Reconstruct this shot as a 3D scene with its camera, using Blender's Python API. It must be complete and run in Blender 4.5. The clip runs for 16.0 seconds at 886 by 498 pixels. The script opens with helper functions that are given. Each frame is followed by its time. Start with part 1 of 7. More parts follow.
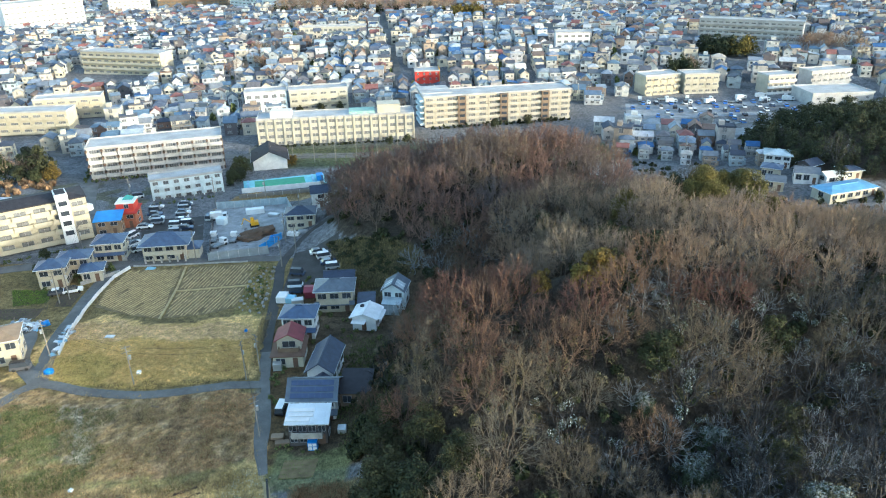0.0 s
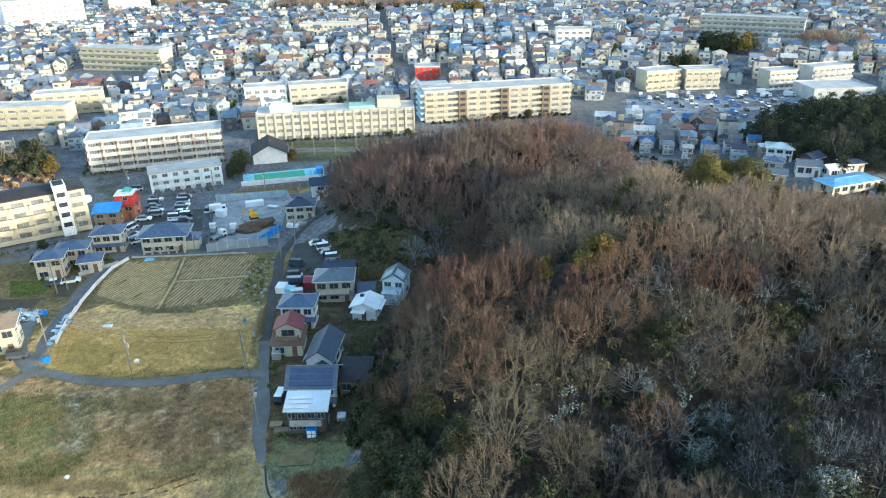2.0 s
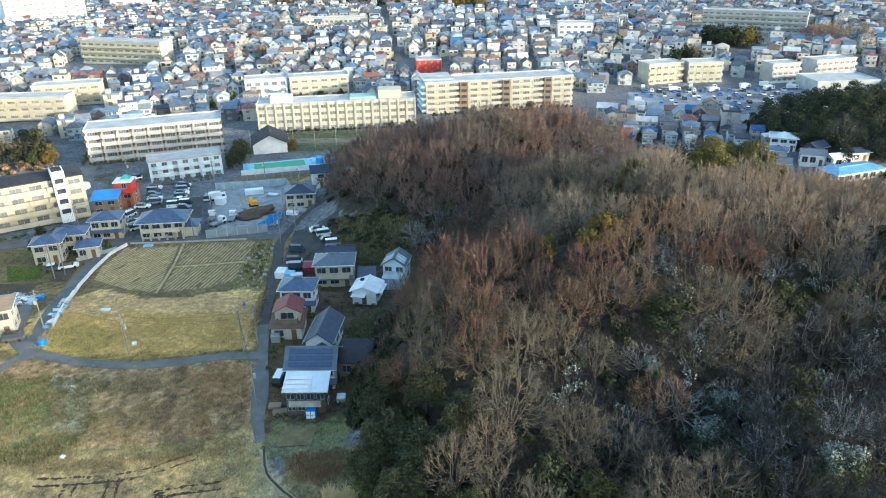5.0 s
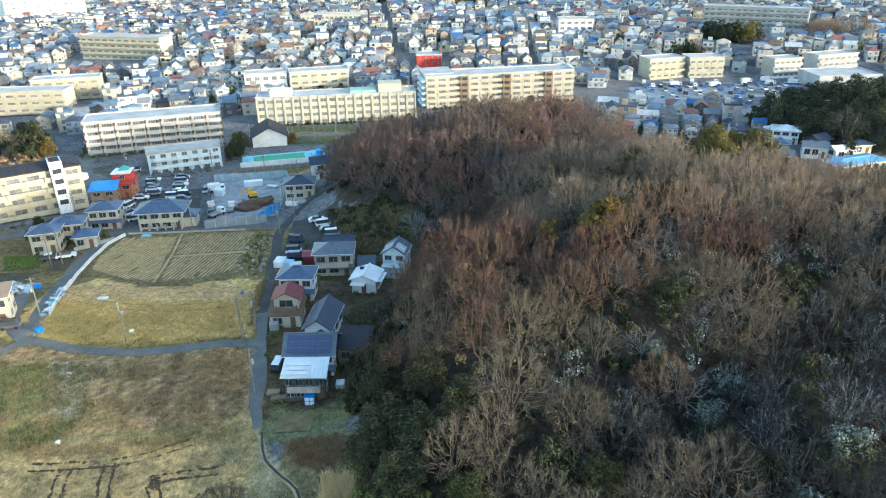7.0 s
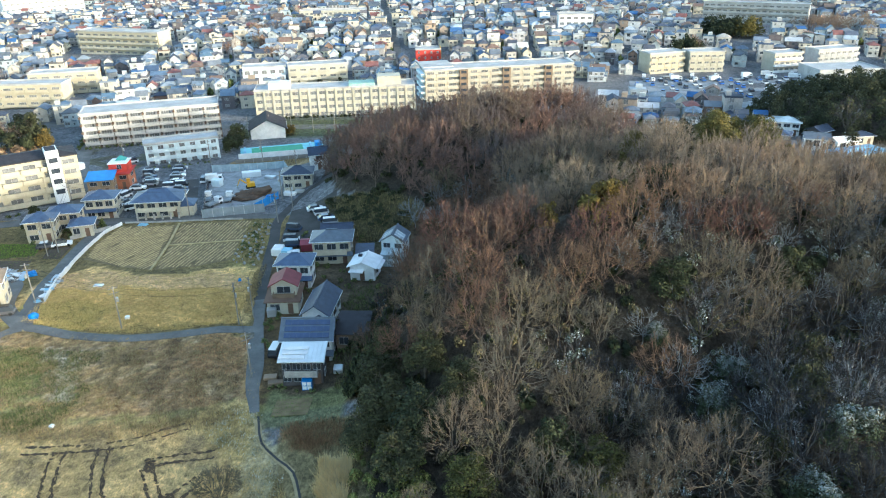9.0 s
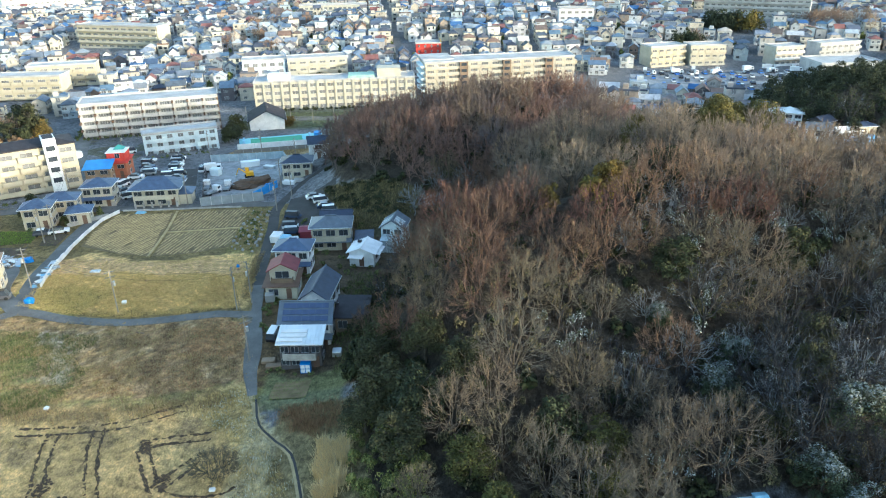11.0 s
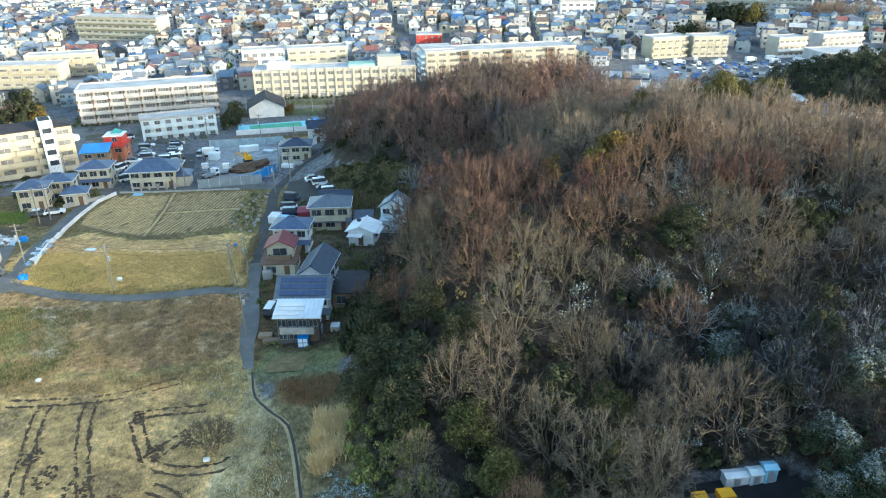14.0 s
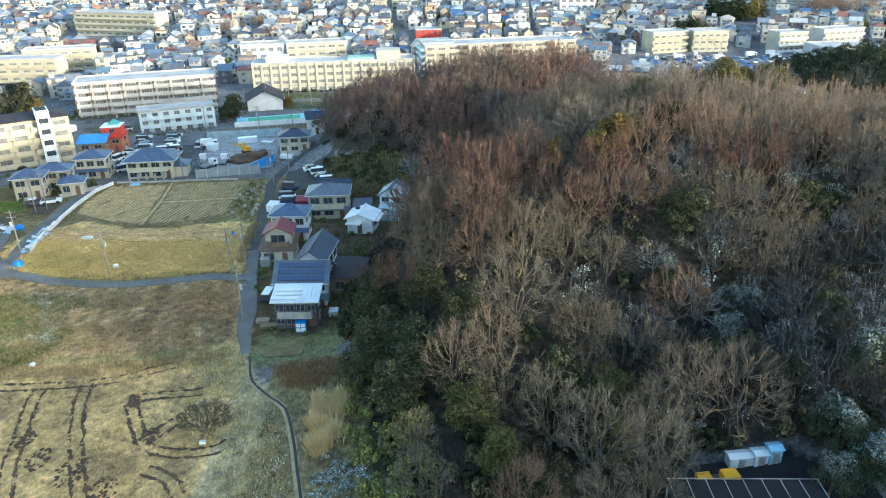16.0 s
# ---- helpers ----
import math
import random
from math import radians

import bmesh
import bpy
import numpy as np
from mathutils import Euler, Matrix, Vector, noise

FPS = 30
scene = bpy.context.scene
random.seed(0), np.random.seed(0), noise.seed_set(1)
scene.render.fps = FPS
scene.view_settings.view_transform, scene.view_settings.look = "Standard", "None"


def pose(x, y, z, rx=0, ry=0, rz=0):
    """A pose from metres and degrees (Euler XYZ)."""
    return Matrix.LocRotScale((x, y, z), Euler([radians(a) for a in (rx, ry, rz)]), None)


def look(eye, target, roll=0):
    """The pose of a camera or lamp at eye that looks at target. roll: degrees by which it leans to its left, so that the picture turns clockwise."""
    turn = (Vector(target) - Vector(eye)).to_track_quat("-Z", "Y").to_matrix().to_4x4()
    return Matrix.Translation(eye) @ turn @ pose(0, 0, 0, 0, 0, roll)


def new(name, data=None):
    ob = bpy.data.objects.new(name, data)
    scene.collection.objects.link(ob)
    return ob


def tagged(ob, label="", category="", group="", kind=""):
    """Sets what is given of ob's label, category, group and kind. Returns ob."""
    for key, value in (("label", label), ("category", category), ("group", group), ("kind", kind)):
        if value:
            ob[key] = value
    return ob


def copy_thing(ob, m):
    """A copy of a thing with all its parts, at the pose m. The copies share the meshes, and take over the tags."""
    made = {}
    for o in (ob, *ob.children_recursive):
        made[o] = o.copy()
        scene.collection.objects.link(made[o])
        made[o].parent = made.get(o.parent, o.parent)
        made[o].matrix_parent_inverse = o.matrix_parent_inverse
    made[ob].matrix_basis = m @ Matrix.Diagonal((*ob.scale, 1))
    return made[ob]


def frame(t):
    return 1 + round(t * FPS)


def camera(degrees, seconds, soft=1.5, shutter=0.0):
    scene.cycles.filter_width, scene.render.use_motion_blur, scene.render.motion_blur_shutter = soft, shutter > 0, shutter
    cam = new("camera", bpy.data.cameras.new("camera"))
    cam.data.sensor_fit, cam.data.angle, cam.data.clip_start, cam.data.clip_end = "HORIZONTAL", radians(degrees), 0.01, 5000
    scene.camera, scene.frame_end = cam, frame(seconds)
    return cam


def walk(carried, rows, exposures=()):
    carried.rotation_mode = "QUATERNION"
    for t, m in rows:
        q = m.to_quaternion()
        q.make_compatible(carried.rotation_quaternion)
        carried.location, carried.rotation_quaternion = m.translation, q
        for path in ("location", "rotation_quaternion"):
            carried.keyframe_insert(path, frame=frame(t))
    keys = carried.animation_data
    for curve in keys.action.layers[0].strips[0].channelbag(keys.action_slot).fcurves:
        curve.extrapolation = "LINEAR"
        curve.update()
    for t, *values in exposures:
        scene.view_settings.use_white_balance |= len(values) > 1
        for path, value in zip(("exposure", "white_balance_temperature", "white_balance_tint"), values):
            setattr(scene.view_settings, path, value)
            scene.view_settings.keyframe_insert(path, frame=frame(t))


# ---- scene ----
cam = camera(63.7, 16.0, soft=1.1)
METRES, EYE, TILT, LEAN, TURN = 22.0, 75.0, -24.8, 1.0, 0.0
EXPOSURE, KELVIN = 2.16, 5440
ROWS = [
    (0.0, 0.0, 0.0, 0.0, 0.0, -0.0, -0.0),
    (0.5, -0.0006, 0.0107, -0.0248, -0.01, 0.02, -0.0),
    (1.0, -0.0011, 0.0236, -0.0534, -0.02, 0.05, -0.0),
    (1.5, -0.0021, 0.0354, -0.0791, -0.0, 0.08, -0.02),
    (2.0, -0.003, 0.0492, -0.1081, 0.01, 0.09, -0.04),
    (2.5, -0.0038, 0.0579, -0.1253, 0.03, 0.09, -0.04),
    (3.0, -0.0052, 0.0697, -0.1507, 0.04, 0.1, -0.06),
    (3.5, -0.0051, 0.082, -0.1762, 0.04, 0.1, -0.08),
    (4.0, -0.0053, 0.0952, -0.2044, 0.06, 0.09, -0.1),
    (6.5, -0.008, 0.1597, -0.3383, 0.09, 0.17, -0.14),
    (7.0, -0.0075, 0.1744, -0.3679, 0.09, 0.17, -0.16),
    (7.5, -0.0069, 0.1889, -0.3985, 0.09, 0.19, -0.16),
    (8.0, -0.0064, 0.2036, -0.4282, 0.07, 0.2, -0.17),
    (8.5, -0.0065, 0.2182, -0.4576, 0.05, 0.21, -0.17),
    (9.0, -0.0071, 0.2339, -0.4856, 0.03, 0.2, -0.18),
    (11.5, -0.0074, 0.3073, -0.6358, 0.03, 0.17, -0.23),
    (12.0, -0.0075, 0.3224, -0.6667, 0.03, 0.17, -0.25),
    (12.5, -0.0082, 0.3364, -0.6984, 0.05, 0.18, -0.27),
    (13.0, -0.008, 0.3516, -0.73, 0.06, 0.2, -0.28),
    (13.5, -0.0068, 0.3674, -0.7608, 0.07, 0.23, -0.31),
    (14.0, -0.0063, 0.3824, -0.792, 0.07, 0.24, -0.31),
    (14.5, -0.0046, 0.398, -0.8229, 0.08, 0.26, -0.32),
    (15.0, -0.0043, 0.413, -0.8531, 0.08, 0.28, -0.33),
    (15.5, -0.0052, 0.428, -0.8846, 0.04, 0.29, -0.32),
    (16.0, -0.0062, 0.4355, -0.8997, 0.03, 0.29, -0.3),
]
walk(cam, [(t, pose(0, 0, EYE, TILT, LEAN, TURN) @ pose(METRES * x, METRES * y, METRES * z, 90 + pitch, roll, yaw)) for t, x, y, z, yaw, pitch, roll in ROWS],
     [(0.0, EXPOSURE, KELVIN, 4), (8.0, EXPOSURE + 0.02, KELVIN, 4), (16.0, EXPOSURE + 0.08, KELVIN, 4)])

# ---- light ----
SUN_AZ, SUN_EL = radians(-27), radians(9.5)      # low winter sun, from the right and slightly behind
world = bpy.data.worlds.new("sky")
scene.world = world
world.use_nodes = True
wn = world.node_tree.nodes
sky = wn.new("ShaderNodeTexSky")
sky.sky_type, sky.sun_disc = "NISHITA", False
sky.sun_elevation, sky.sun_rotation = SUN_EL, radians(90) - SUN_AZ
sky.air_density, sky.dust_density = 1.2, 1.5
world.node_tree.links.new(sky.outputs[0], wn["Background"].inputs[0])
wn["Background"].inputs[1].default_value = 0.15
sun = new("sun", bpy.data.lights.new("sun", "SUN"))
sun.data.energy, sun.data.angle, sun.data.color = 1.6, radians(0.8), (1.0, 0.84, 0.60)
toward = Vector((math.cos(SUN_AZ) * math.cos(SUN_EL), math.sin(SUN_AZ) * math.cos(SUN_EL), math.sin(SUN_EL)))
sun.matrix_world = look(toward * 300 + Vector((0, 120, 0)), (0, 120, 0))

# ---- materials ----
def nodes_of(name, rough=0.8, metal=0.0):
    m = bpy.data.materials.new(name)
    m.use_nodes = True
    t = m.node_tree
    b = t.nodes["Principled BSDF"]
    b.inputs["Roughness"].default_value, b.inputs["Metallic"].default_value = rough, metal
    b.inputs["Specular IOR Level"].default_value = 0.3
    return m, t, b


def link(t, a, b):
    t.links.new(a, b)


def noise_tex(t, scale, detail=4.0, rough=0.6, stretch=None):
    n = t.nodes.new("ShaderNodeTexNoise")
    n.inputs["Scale"].default_value, n.inputs["Detail"].default_value, n.inputs["Roughness"].default_value = scale, detail, rough
    c = t.nodes.new("ShaderNodeNewGeometry")
    src = c.outputs["Position"]
    if stretch:
        k = t.nodes.new("ShaderNodeVectorMath")
        k.operation = "MULTIPLY"
        k.inputs[1].default_value = stretch
        link(t, src, k.inputs[0])
        src = k.outputs[0]
    link(t, src, n.inputs["Vector"])
    return n.outputs[0]


def ramp(t, fac, stops, mode="LINEAR"):
    r = t.nodes.new("ShaderNodeValToRGB")
    r.color_ramp.interpolation = mode
    while len(r.color_ramp.elements) < len(stops):
        r.color_ramp.elements.new(0.5)
    for e, (p, c) in zip(r.color_ramp.elements, stops):
        e.position, e.color = p, (*c, 1.0) if len(c) == 3 else c
    link(t, fac, r.inputs[0])
    return r.outputs[0]


def mix(t, fac, a, b, mode="MIX"):
    m = t.nodes.new("ShaderNodeMix")
    m.data_type, m.blend_type = "RGBA", mode
    for v, s in ((fac, m.inputs[0]), (a, m.inputs[6]), (b, m.inputs[7])):
        if isinstance(v, (int, float)):
            s.default_value = v
        elif isinstance(v, tuple):
            s.default_value = (*v, 1.0)
        else:
            link(t, v, s)
    return m.outputs[2]


def grey(lo, hi):
    return [(0.3, (lo, lo, lo)), (0.72, (hi, hi, hi))]


def bumped(t, b, height, strength=0.4, dist=0.05):
    n = t.nodes.new("ShaderNodeBump")
    n.inputs["Strength"].default_value, n.inputs["Distance"].default_value = strength, dist
    link(t, height, n.inputs["Height"])
    link(t, n.outputs[0], b.inputs["Normal"])


def plain(name, col, rough=0.75, metal=0.0, wear=0.25, scale=3.0, bump=0.0, spec=0.3):
    """Painted, rendered or moulded surface with stains at two scales."""
    m, t, b = nodes_of(name, rough, metal)
    b.inputs["Specular IOR Level"].default_value = spec
    big = ramp(t, noise_tex(t, scale * 0.2, 3), grey(1 - wear, 1 + wear * 0.4))
    fine = ramp(t, noise_tex(t, scale * 3, 5), grey(1 - wear * 0.6, 1 + wear * 0.3))
    c = mix(t, 1.0, mix(t, 1.0, col, big, "MULTIPLY"), fine, "MULTIPLY")
    link(t, c, b.inputs["Base Color"])
    if bump:
        bumped(t, b, noise_tex(t, scale * 4, 4), bump)
    return m


def chosen(name, colours, rough=0.75, wear=0.3, scale=2.0, source="object", metal=0.0, ribs=0.0, spec=0.3):
    """One colour of a list for each object (or each island of a joined mesh)."""
    m, t, b = nodes_of(name, rough, metal)
    b.inputs["Specular IOR Level"].default_value = spec
    if source == "object":
        f = t.nodes.new("ShaderNodeObjectInfo").outputs["Random"]
    elif source == "island":
        f = t.nodes.new("ShaderNodeNewGeometry").outputs["Random Per Island"]
    else:
        a = t.nodes.new("ShaderNodeAttribute")
        a.attribute_name = source
        f = a.outputs["Fac"]
    n = len(colours)
    c = ramp(t, f, [(i / n, k) for i, k in enumerate(colours)], "CONSTANT")
    c = mix(t, 1.0, c, ramp(t, noise_tex(t, scale * 0.25, 3), grey(1 - wear, 1 + wear * 0.3)), "MULTIPLY")
    c = mix(t, 1.0, c, ramp(t, noise_tex(t, scale * 4, 4), grey(1 - wear * 0.7, 1 + wear * 0.4)), "MULTIPLY")
    link(t, c, b.inputs["Base Color"])
    if ribs:
        bumped(t, b, noise_tex(t, ribs, 2), 0.5, 0.04)
    return m


WALLS = [(0.60, 0.59, 0.54), (0.54, 0.50, 0.41), (0.62, 0.62, 0.60), (0.50, 0.45, 0.37), (0.57, 0.57, 0.56), (0.45, 0.42, 0.40),
         (0.60, 0.54, 0.44), (0.36, 0.29, 0.23), (0.64, 0.63, 0.59), (0.45, 0.45, 0.47), (0.13, 0.12, 0.13), (0.58, 0.53, 0.47), (0.59, 0.61, 0.63), (0.63, 0.58, 0.45),
         (0.27, 0.18, 0.14), (0.66, 0.65, 0.63), (0.41, 0.47, 0.50), (0.52, 0.54, 0.54)]
ROOFS = [(0.11, 0.13, 0.18), (0.23, 0.27, 0.34), (0.08, 0.10, 0.12), (0.40, 0.46, 0.52), (0.20, 0.25, 0.32), (0.13, 0.19, 0.28), (0.15, 0.12, 0.11),
         (0.28, 0.32, 0.36), (0.08, 0.12, 0.20), (0.21, 0.23, 0.26), (0.24, 0.11, 0.10), (0.07, 0.085, 0.12), (0.16, 0.19, 0.24), (0.13, 0.20, 0.28), (0.52, 0.54, 0.57),
         (0.11, 0.13, 0.16), (0.15, 0.14, 0.14), (0.06, 0.07, 0.10), (0.22, 0.15, 0.12), (0.19, 0.24, 0.30), (0.10, 0.11, 0.14), (0.45, 0.42, 0.38), (0.06, 0.14, 0.31), (0.17, 0.16, 0.17)]
M = {}
M["wall_any"] = chosen("rendered_wall", WALLS, 0.85)
M["wall_town"] = chosen("town_wall", WALLS, 0.85, source="tint")
M["roof_any"] = chosen("tiled_roof", ROOFS, 0.7, ribs=3.0, spec=0.25)
M["roof_town"] = chosen("town_roof", ROOFS, 0.7, source="tint", spec=0.25)
M["glass"] = plain("window_glass", (0.05, 0.06, 0.075), 0.12, wear=0.3, spec=0.8)
M["glass_town"] = chosen("town_window", [(0.05, 0.06, 0.07), (0.14, 0.15, 0.16), (0.08, 0.09, 0.10), (0.30, 0.29, 0.27), (0.22, 0.23, 0.24)], 0.2, source="island", spec=0.7)
M["glass_pale"] = plain("curtained_glass", (0.24, 0.24, 0.24), 0.25, wear=0.5, scale=1.2, spec=0.6)
M["alu"] = plain("aluminium", (0.55, 0.56, 0.57), 0.4, 0.6, 0.15)
M["white"] = plain("white_paint", (0.78, 0.78, 0.77), 0.7, wear=0.18)
M["cream"] = plain("cream_render", (0.49, 0.44, 0.33), 0.85, wear=0.18, scale=1.5)
M["mansion"] = plain("grey_cream_tile", (0.47, 0.43, 0.35), 0.8, wear=0.2, scale=1.5)
M["ivory"] = plain("ivory_render", (0.50, 0.47, 0.38), 0.85, wear=0.2, scale=1.5)
M["danchi"] = plain("weathered_concrete_paint", (0.53, 0.505, 0.475), 0.88, wear=0.28, scale=1.2)
M["tan"] = plain("tan_tile", (0.30, 0.215, 0.14), 0.7, wear=0.25)
M["bluewhite"] = plain("pale_blue_render", (0.66, 0.74, 0.77), 0.8, wear=0.15)
M["concrete"] = plain("concrete", (0.42, 0.41, 0.39), 0.9, wear=0.35, bump=0.2)
M["roofdeck"] = plain("roof_membrane", (0.46, 0.46, 0.455), 0.8, wear=0.3, scale=1.0)
M["darkroof"] = plain("dark_slate_roof", (0.045, 0.042, 0.048), 0.75, wear=0.35, scale=4, bump=0.3, spec=0.2)
M["bluetile"] = plain("blue_grey_tile", (0.075, 0.11, 0.19), 0.45, wear=0.3, scale=5, bump=0.3, spec=0.5)
M["navytile"] = plain("navy_tile", (0.042, 0.055, 0.095), 0.45, wear=0.35, scale=5, bump=0.3, spec=0.5)
M["greytile"] = plain("grey_tile", (0.12, 0.145, 0.18), 0.45, wear=0.3, scale=5, bump=0.3, spec=0.5)
M["redroof"] = plain("dull_red_metal_roof", (0.20, 0.045, 0.05), 0.55, wear=0.3, scale=4)
M["redwall"] = plain("red_painted_wall", (0.52, 0.06, 0.045), 0.7, wear=0.25)
M["brick"] = plain("orange_brown_wall", (0.42, 0.16, 0.09), 0.8, wear=0.3)
M["teal"] = plain("teal_roof", (0.10, 0.38, 0.34), 0.6)
M["deckgreen"] = plain("pale_green_deck", (0.34, 0.52, 0.44), 0.7, wear=0.25)
M["blueroof"] = plain("bright_blue_roof", (0.06, 0.30, 0.72), 0.55, wear=0.2)
M["skyblue"] = plain("pale_blue_sheet", (0.30, 0.54, 0.70), 0.5, wear=0.25)
M["hallblue"] = plain("mid_blue_sheet_roof", (0.16, 0.37, 0.58), 0.45, wear=0.3, scale=2)
M["tarp"] = plain("blue_tarpaulin", (0.03, 0.22, 0.62), 0.45, wear=0.25, scale=8, bump=0.5)
M["palemetal"] = plain("pale_ribbed_metal", (0.72, 0.76, 0.78), 0.4, 0.1, 0.15, 2.0)
M["brown"] = plain("brown_cladding", (0.16, 0.10, 0.07), 0.7)
M["darkwall"] = plain("dark_cladding", (0.10, 0.09, 0.09), 0.7)
M["wood"] = plain("weathered_wood", (0.22, 0.16, 0.11), 0.85, wear=0.35)
M["asphalt"] = plain("worn_asphalt", (0.165, 0.158, 0.147), 0.9, wear=0.35, scale=1.5, bump=0.25)
M["asphalt_dark"] = plain("dark_asphalt", (0.072, 0.067, 0.062), 0.85, wear=0.35, scale=1.5, bump=0.2)
M["path"] = plain("beaten_earth", (0.38, 0.30, 0.16), 0.9, wear=0.4, scale=2, bump=0.3)
M["gutter"] = plain("wet_ditch", (0.035, 0.032, 0.03), 0.6, wear=0.4)
M["yard"] = plain("gravel_yard", (0.33, 0.335, 0.34), 0.95, wear=0.4, scale=2, bump=0.3)
M["court"] = plain("green_court", (0.10, 0.36, 0.20), 0.7, wear=0.2)
M["courtblue"] = plain("pale_blue_court", (0.30, 0.62, 0.66), 0.7, wear=0.2)
M["soil"] = plain("dark_soil", (0.105, 0.08, 0.058), 0.95, wear=0.4, scale=3, bump=0.6)
M["mud"] = plain("wet_mud", (0.10, 0.068, 0.042), 0.95, wear=0.45, scale=5, bump=0.8)
M["pole"] = plain("pole_concrete", (0.26, 0.24, 0.21), 0.9, wear=0.2)
M["wire"] = plain("black_cable", (0.03, 0.03, 0.03), 0.6)
M["rubber"] = plain("rubber", (0.02, 0.02, 0.02), 0.8)
M["paint_car"] = chosen("car_paint", [(0.75, 0.76, 0.77), (0.02, 0.02, 0.025), (0.70, 0.71, 0.72), (0.30, 0.32, 0.34), (0.80, 0.80, 0.80), (0.05, 0.07, 0.12), (0.10, 0.10, 0.11)], 0.25, wear=0.08, spec=0.6)
M["paint_blue"] = chosen("blue_car_paint", [(0.04, 0.14, 0.50), (0.06, 0.20, 0.60), (0.70, 0.72, 0.74), (0.05, 0.16, 0.45)], 0.3, wear=0.1, spec=0.6)
M["paint_town"] = chosen("far_car_paint", [(0.75, 0.76, 0.77), (0.03, 0.03, 0.03), (0.70, 0.71, 0.72), (0.30, 0.32, 0.34), (0.80, 0.80, 0.80), (0.06, 0.12, 0.35), (0.40, 0.05, 0.05)], 0.3, wear=0.08, source="island", spec=0.6)
M["yellow"] = plain("machine_yellow", (0.75, 0.40, 0.02), 0.5, wear=0.2)
M["solar"] = plain("solar_cells", (0.05, 0.075, 0.16), 0.2, wear=0.3, scale=6, spec=0.9)
M["paleglass"] = plain("pale_glazing", (0.50, 0.58, 0.62), 0.15, wear=0.35, scale=1.5, spec=0.8)
M["redcar"] = plain("red_sheet", (0.26, 0.05, 0.07), 0.5, wear=0.2)
M["stone"] = chosen("garden_stone", [(0.62, 0.60, 0.56), (0.45, 0.43, 0.39), (0.70, 0.69, 0.65), (0.36, 0.34, 0.31)], 0.9, source="island")

# ground: earth, grass, town surface; the zone colours come with the mesh, grain and tufts from noise
m, t, b = nodes_of("ground_cover", 0.95)
a = t.nodes.new("ShaderNodeAttribute")
a.attribute_name = "cover"
g = mix(t, 1.0, a.outputs["Color"], ramp(t, noise_tex(t, 0.12, 4), grey(0.65, 1.25)), "MULTIPLY")
g = mix(t, 1.0, g, ramp(t, noise_tex(t, 0.9, 5, 0.7), grey(0.35, 1.5)), "MULTIPLY")
g = mix(t, 1.0, g, ramp(t, noise_tex(t, 4.0, 6, 0.8, (1, 0.45, 1)), grey(0.35, 1.65)), "MULTIPLY")
link(t, g, b.inputs["Base Color"])
bumped(t, b, noise_tex(t, 2.5, 6, 0.7), 1.0, 0.5)
M["ground"] = m


def twig_mat(name, source, stops, frost=False):
    m, t, b = nodes_of(name, 0.9)
    if source == "object":
        f = t.nodes.new("ShaderNodeObjectInfo").outputs["Random"]
    else:
        a = t.nodes.new("ShaderNodeAttribute")
        a.attribute_name = source
        f = a.outputs["Fac"]
    c = ramp(t, f, stops)
    c = mix(t, 1.0, c, ramp(t, noise_tex(t, 1.2, 4), grey(0.7, 1.3)), "MULTIPLY")
    if frost:
        c = mix(t, ramp(t, noise_tex(t, 0.4, 5, 0.75), [(0.58, (0, 0, 0)), (0.66, (1, 1, 1))]), c, (0.29, 0.31, 0.34))
    link(t, c, b.inputs["Base Color"])
    return m


TWIGS = [(0.0, (0.105, 0.092, 0.072)), (0.3, (0.138, 0.108, 0.078)), (0.55, (0.098, 0.09, 0.074)), (0.8, (0.140, 0.116, 0.074)), (1.0, (0.092, 0.08, 0.066))]
RUDDY = [(0.0, (0.105, 0.066, 0.052)), (0.4, (0.140, 0.094, 0.064)), (0.7, (0.104, 0.055, 0.046)), (1.0, (0.125, 0.090, 0.062))]
# Near-black stops: shade on the near right slope is put into the twig colour
SHADE_DARK = [(0.0, (0.027, 0.027, 0.029)), (0.5, (0.040, 0.040, 0.043)), (1.0, (0.024, 0.025, 0.026))]
# Next two ramps: tan twigs lightened so that hilltop crowns look sunlit
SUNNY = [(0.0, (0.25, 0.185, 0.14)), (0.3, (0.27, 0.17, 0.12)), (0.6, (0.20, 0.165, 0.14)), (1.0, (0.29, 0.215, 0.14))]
SUNLIT_TAN = [(0.0, (0.215, 0.165, 0.125)), (0.4, (0.245, 0.175, 0.12)), (0.7, (0.185, 0.15, 0.125)), (1.0, (0.26, 0.20, 0.135))]
# Reddish stops, darker and purpler to paint in shade on the far hill
FAR_SHADE = [(0.0, (0.165, 0.112, 0.092)), (0.3, (0.175, 0.108, 0.085)), (0.6, (0.118, 0.098, 0.096)), (1.0, (0.175, 0.13, 0.092))]
M["twig"] = twig_mat("bare_twigs", "object", TWIGS)
M["twig_red"] = twig_mat("reddish_twigs", "object", RUDDY)
M["twig_grey"] = twig_mat("shade_dark_frosted_twigs", "object", SHADE_DARK, True)
M["twig_tan"] = twig_mat("sunlit_tan_twigs", "object", SUNLIT_TAN)
M["twig_far_shade"] = twig_mat("shaded_twigs_far", "tint", FAR_SHADE)
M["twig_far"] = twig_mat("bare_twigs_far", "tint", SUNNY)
M["twig_snow"] = twig_mat("snowy_twigs", "object", [(0.0, (0.16, 0.165, 0.17)), (0.5, (0.22, 0.23, 0.24)), (1.0, (0.12, 0.125, 0.13))], True)
M["bark_snow"] = plain("snowy_bark", (0.24, 0.25, 0.26), 0.95, wear=0.5, scale=5, bump=0.4)
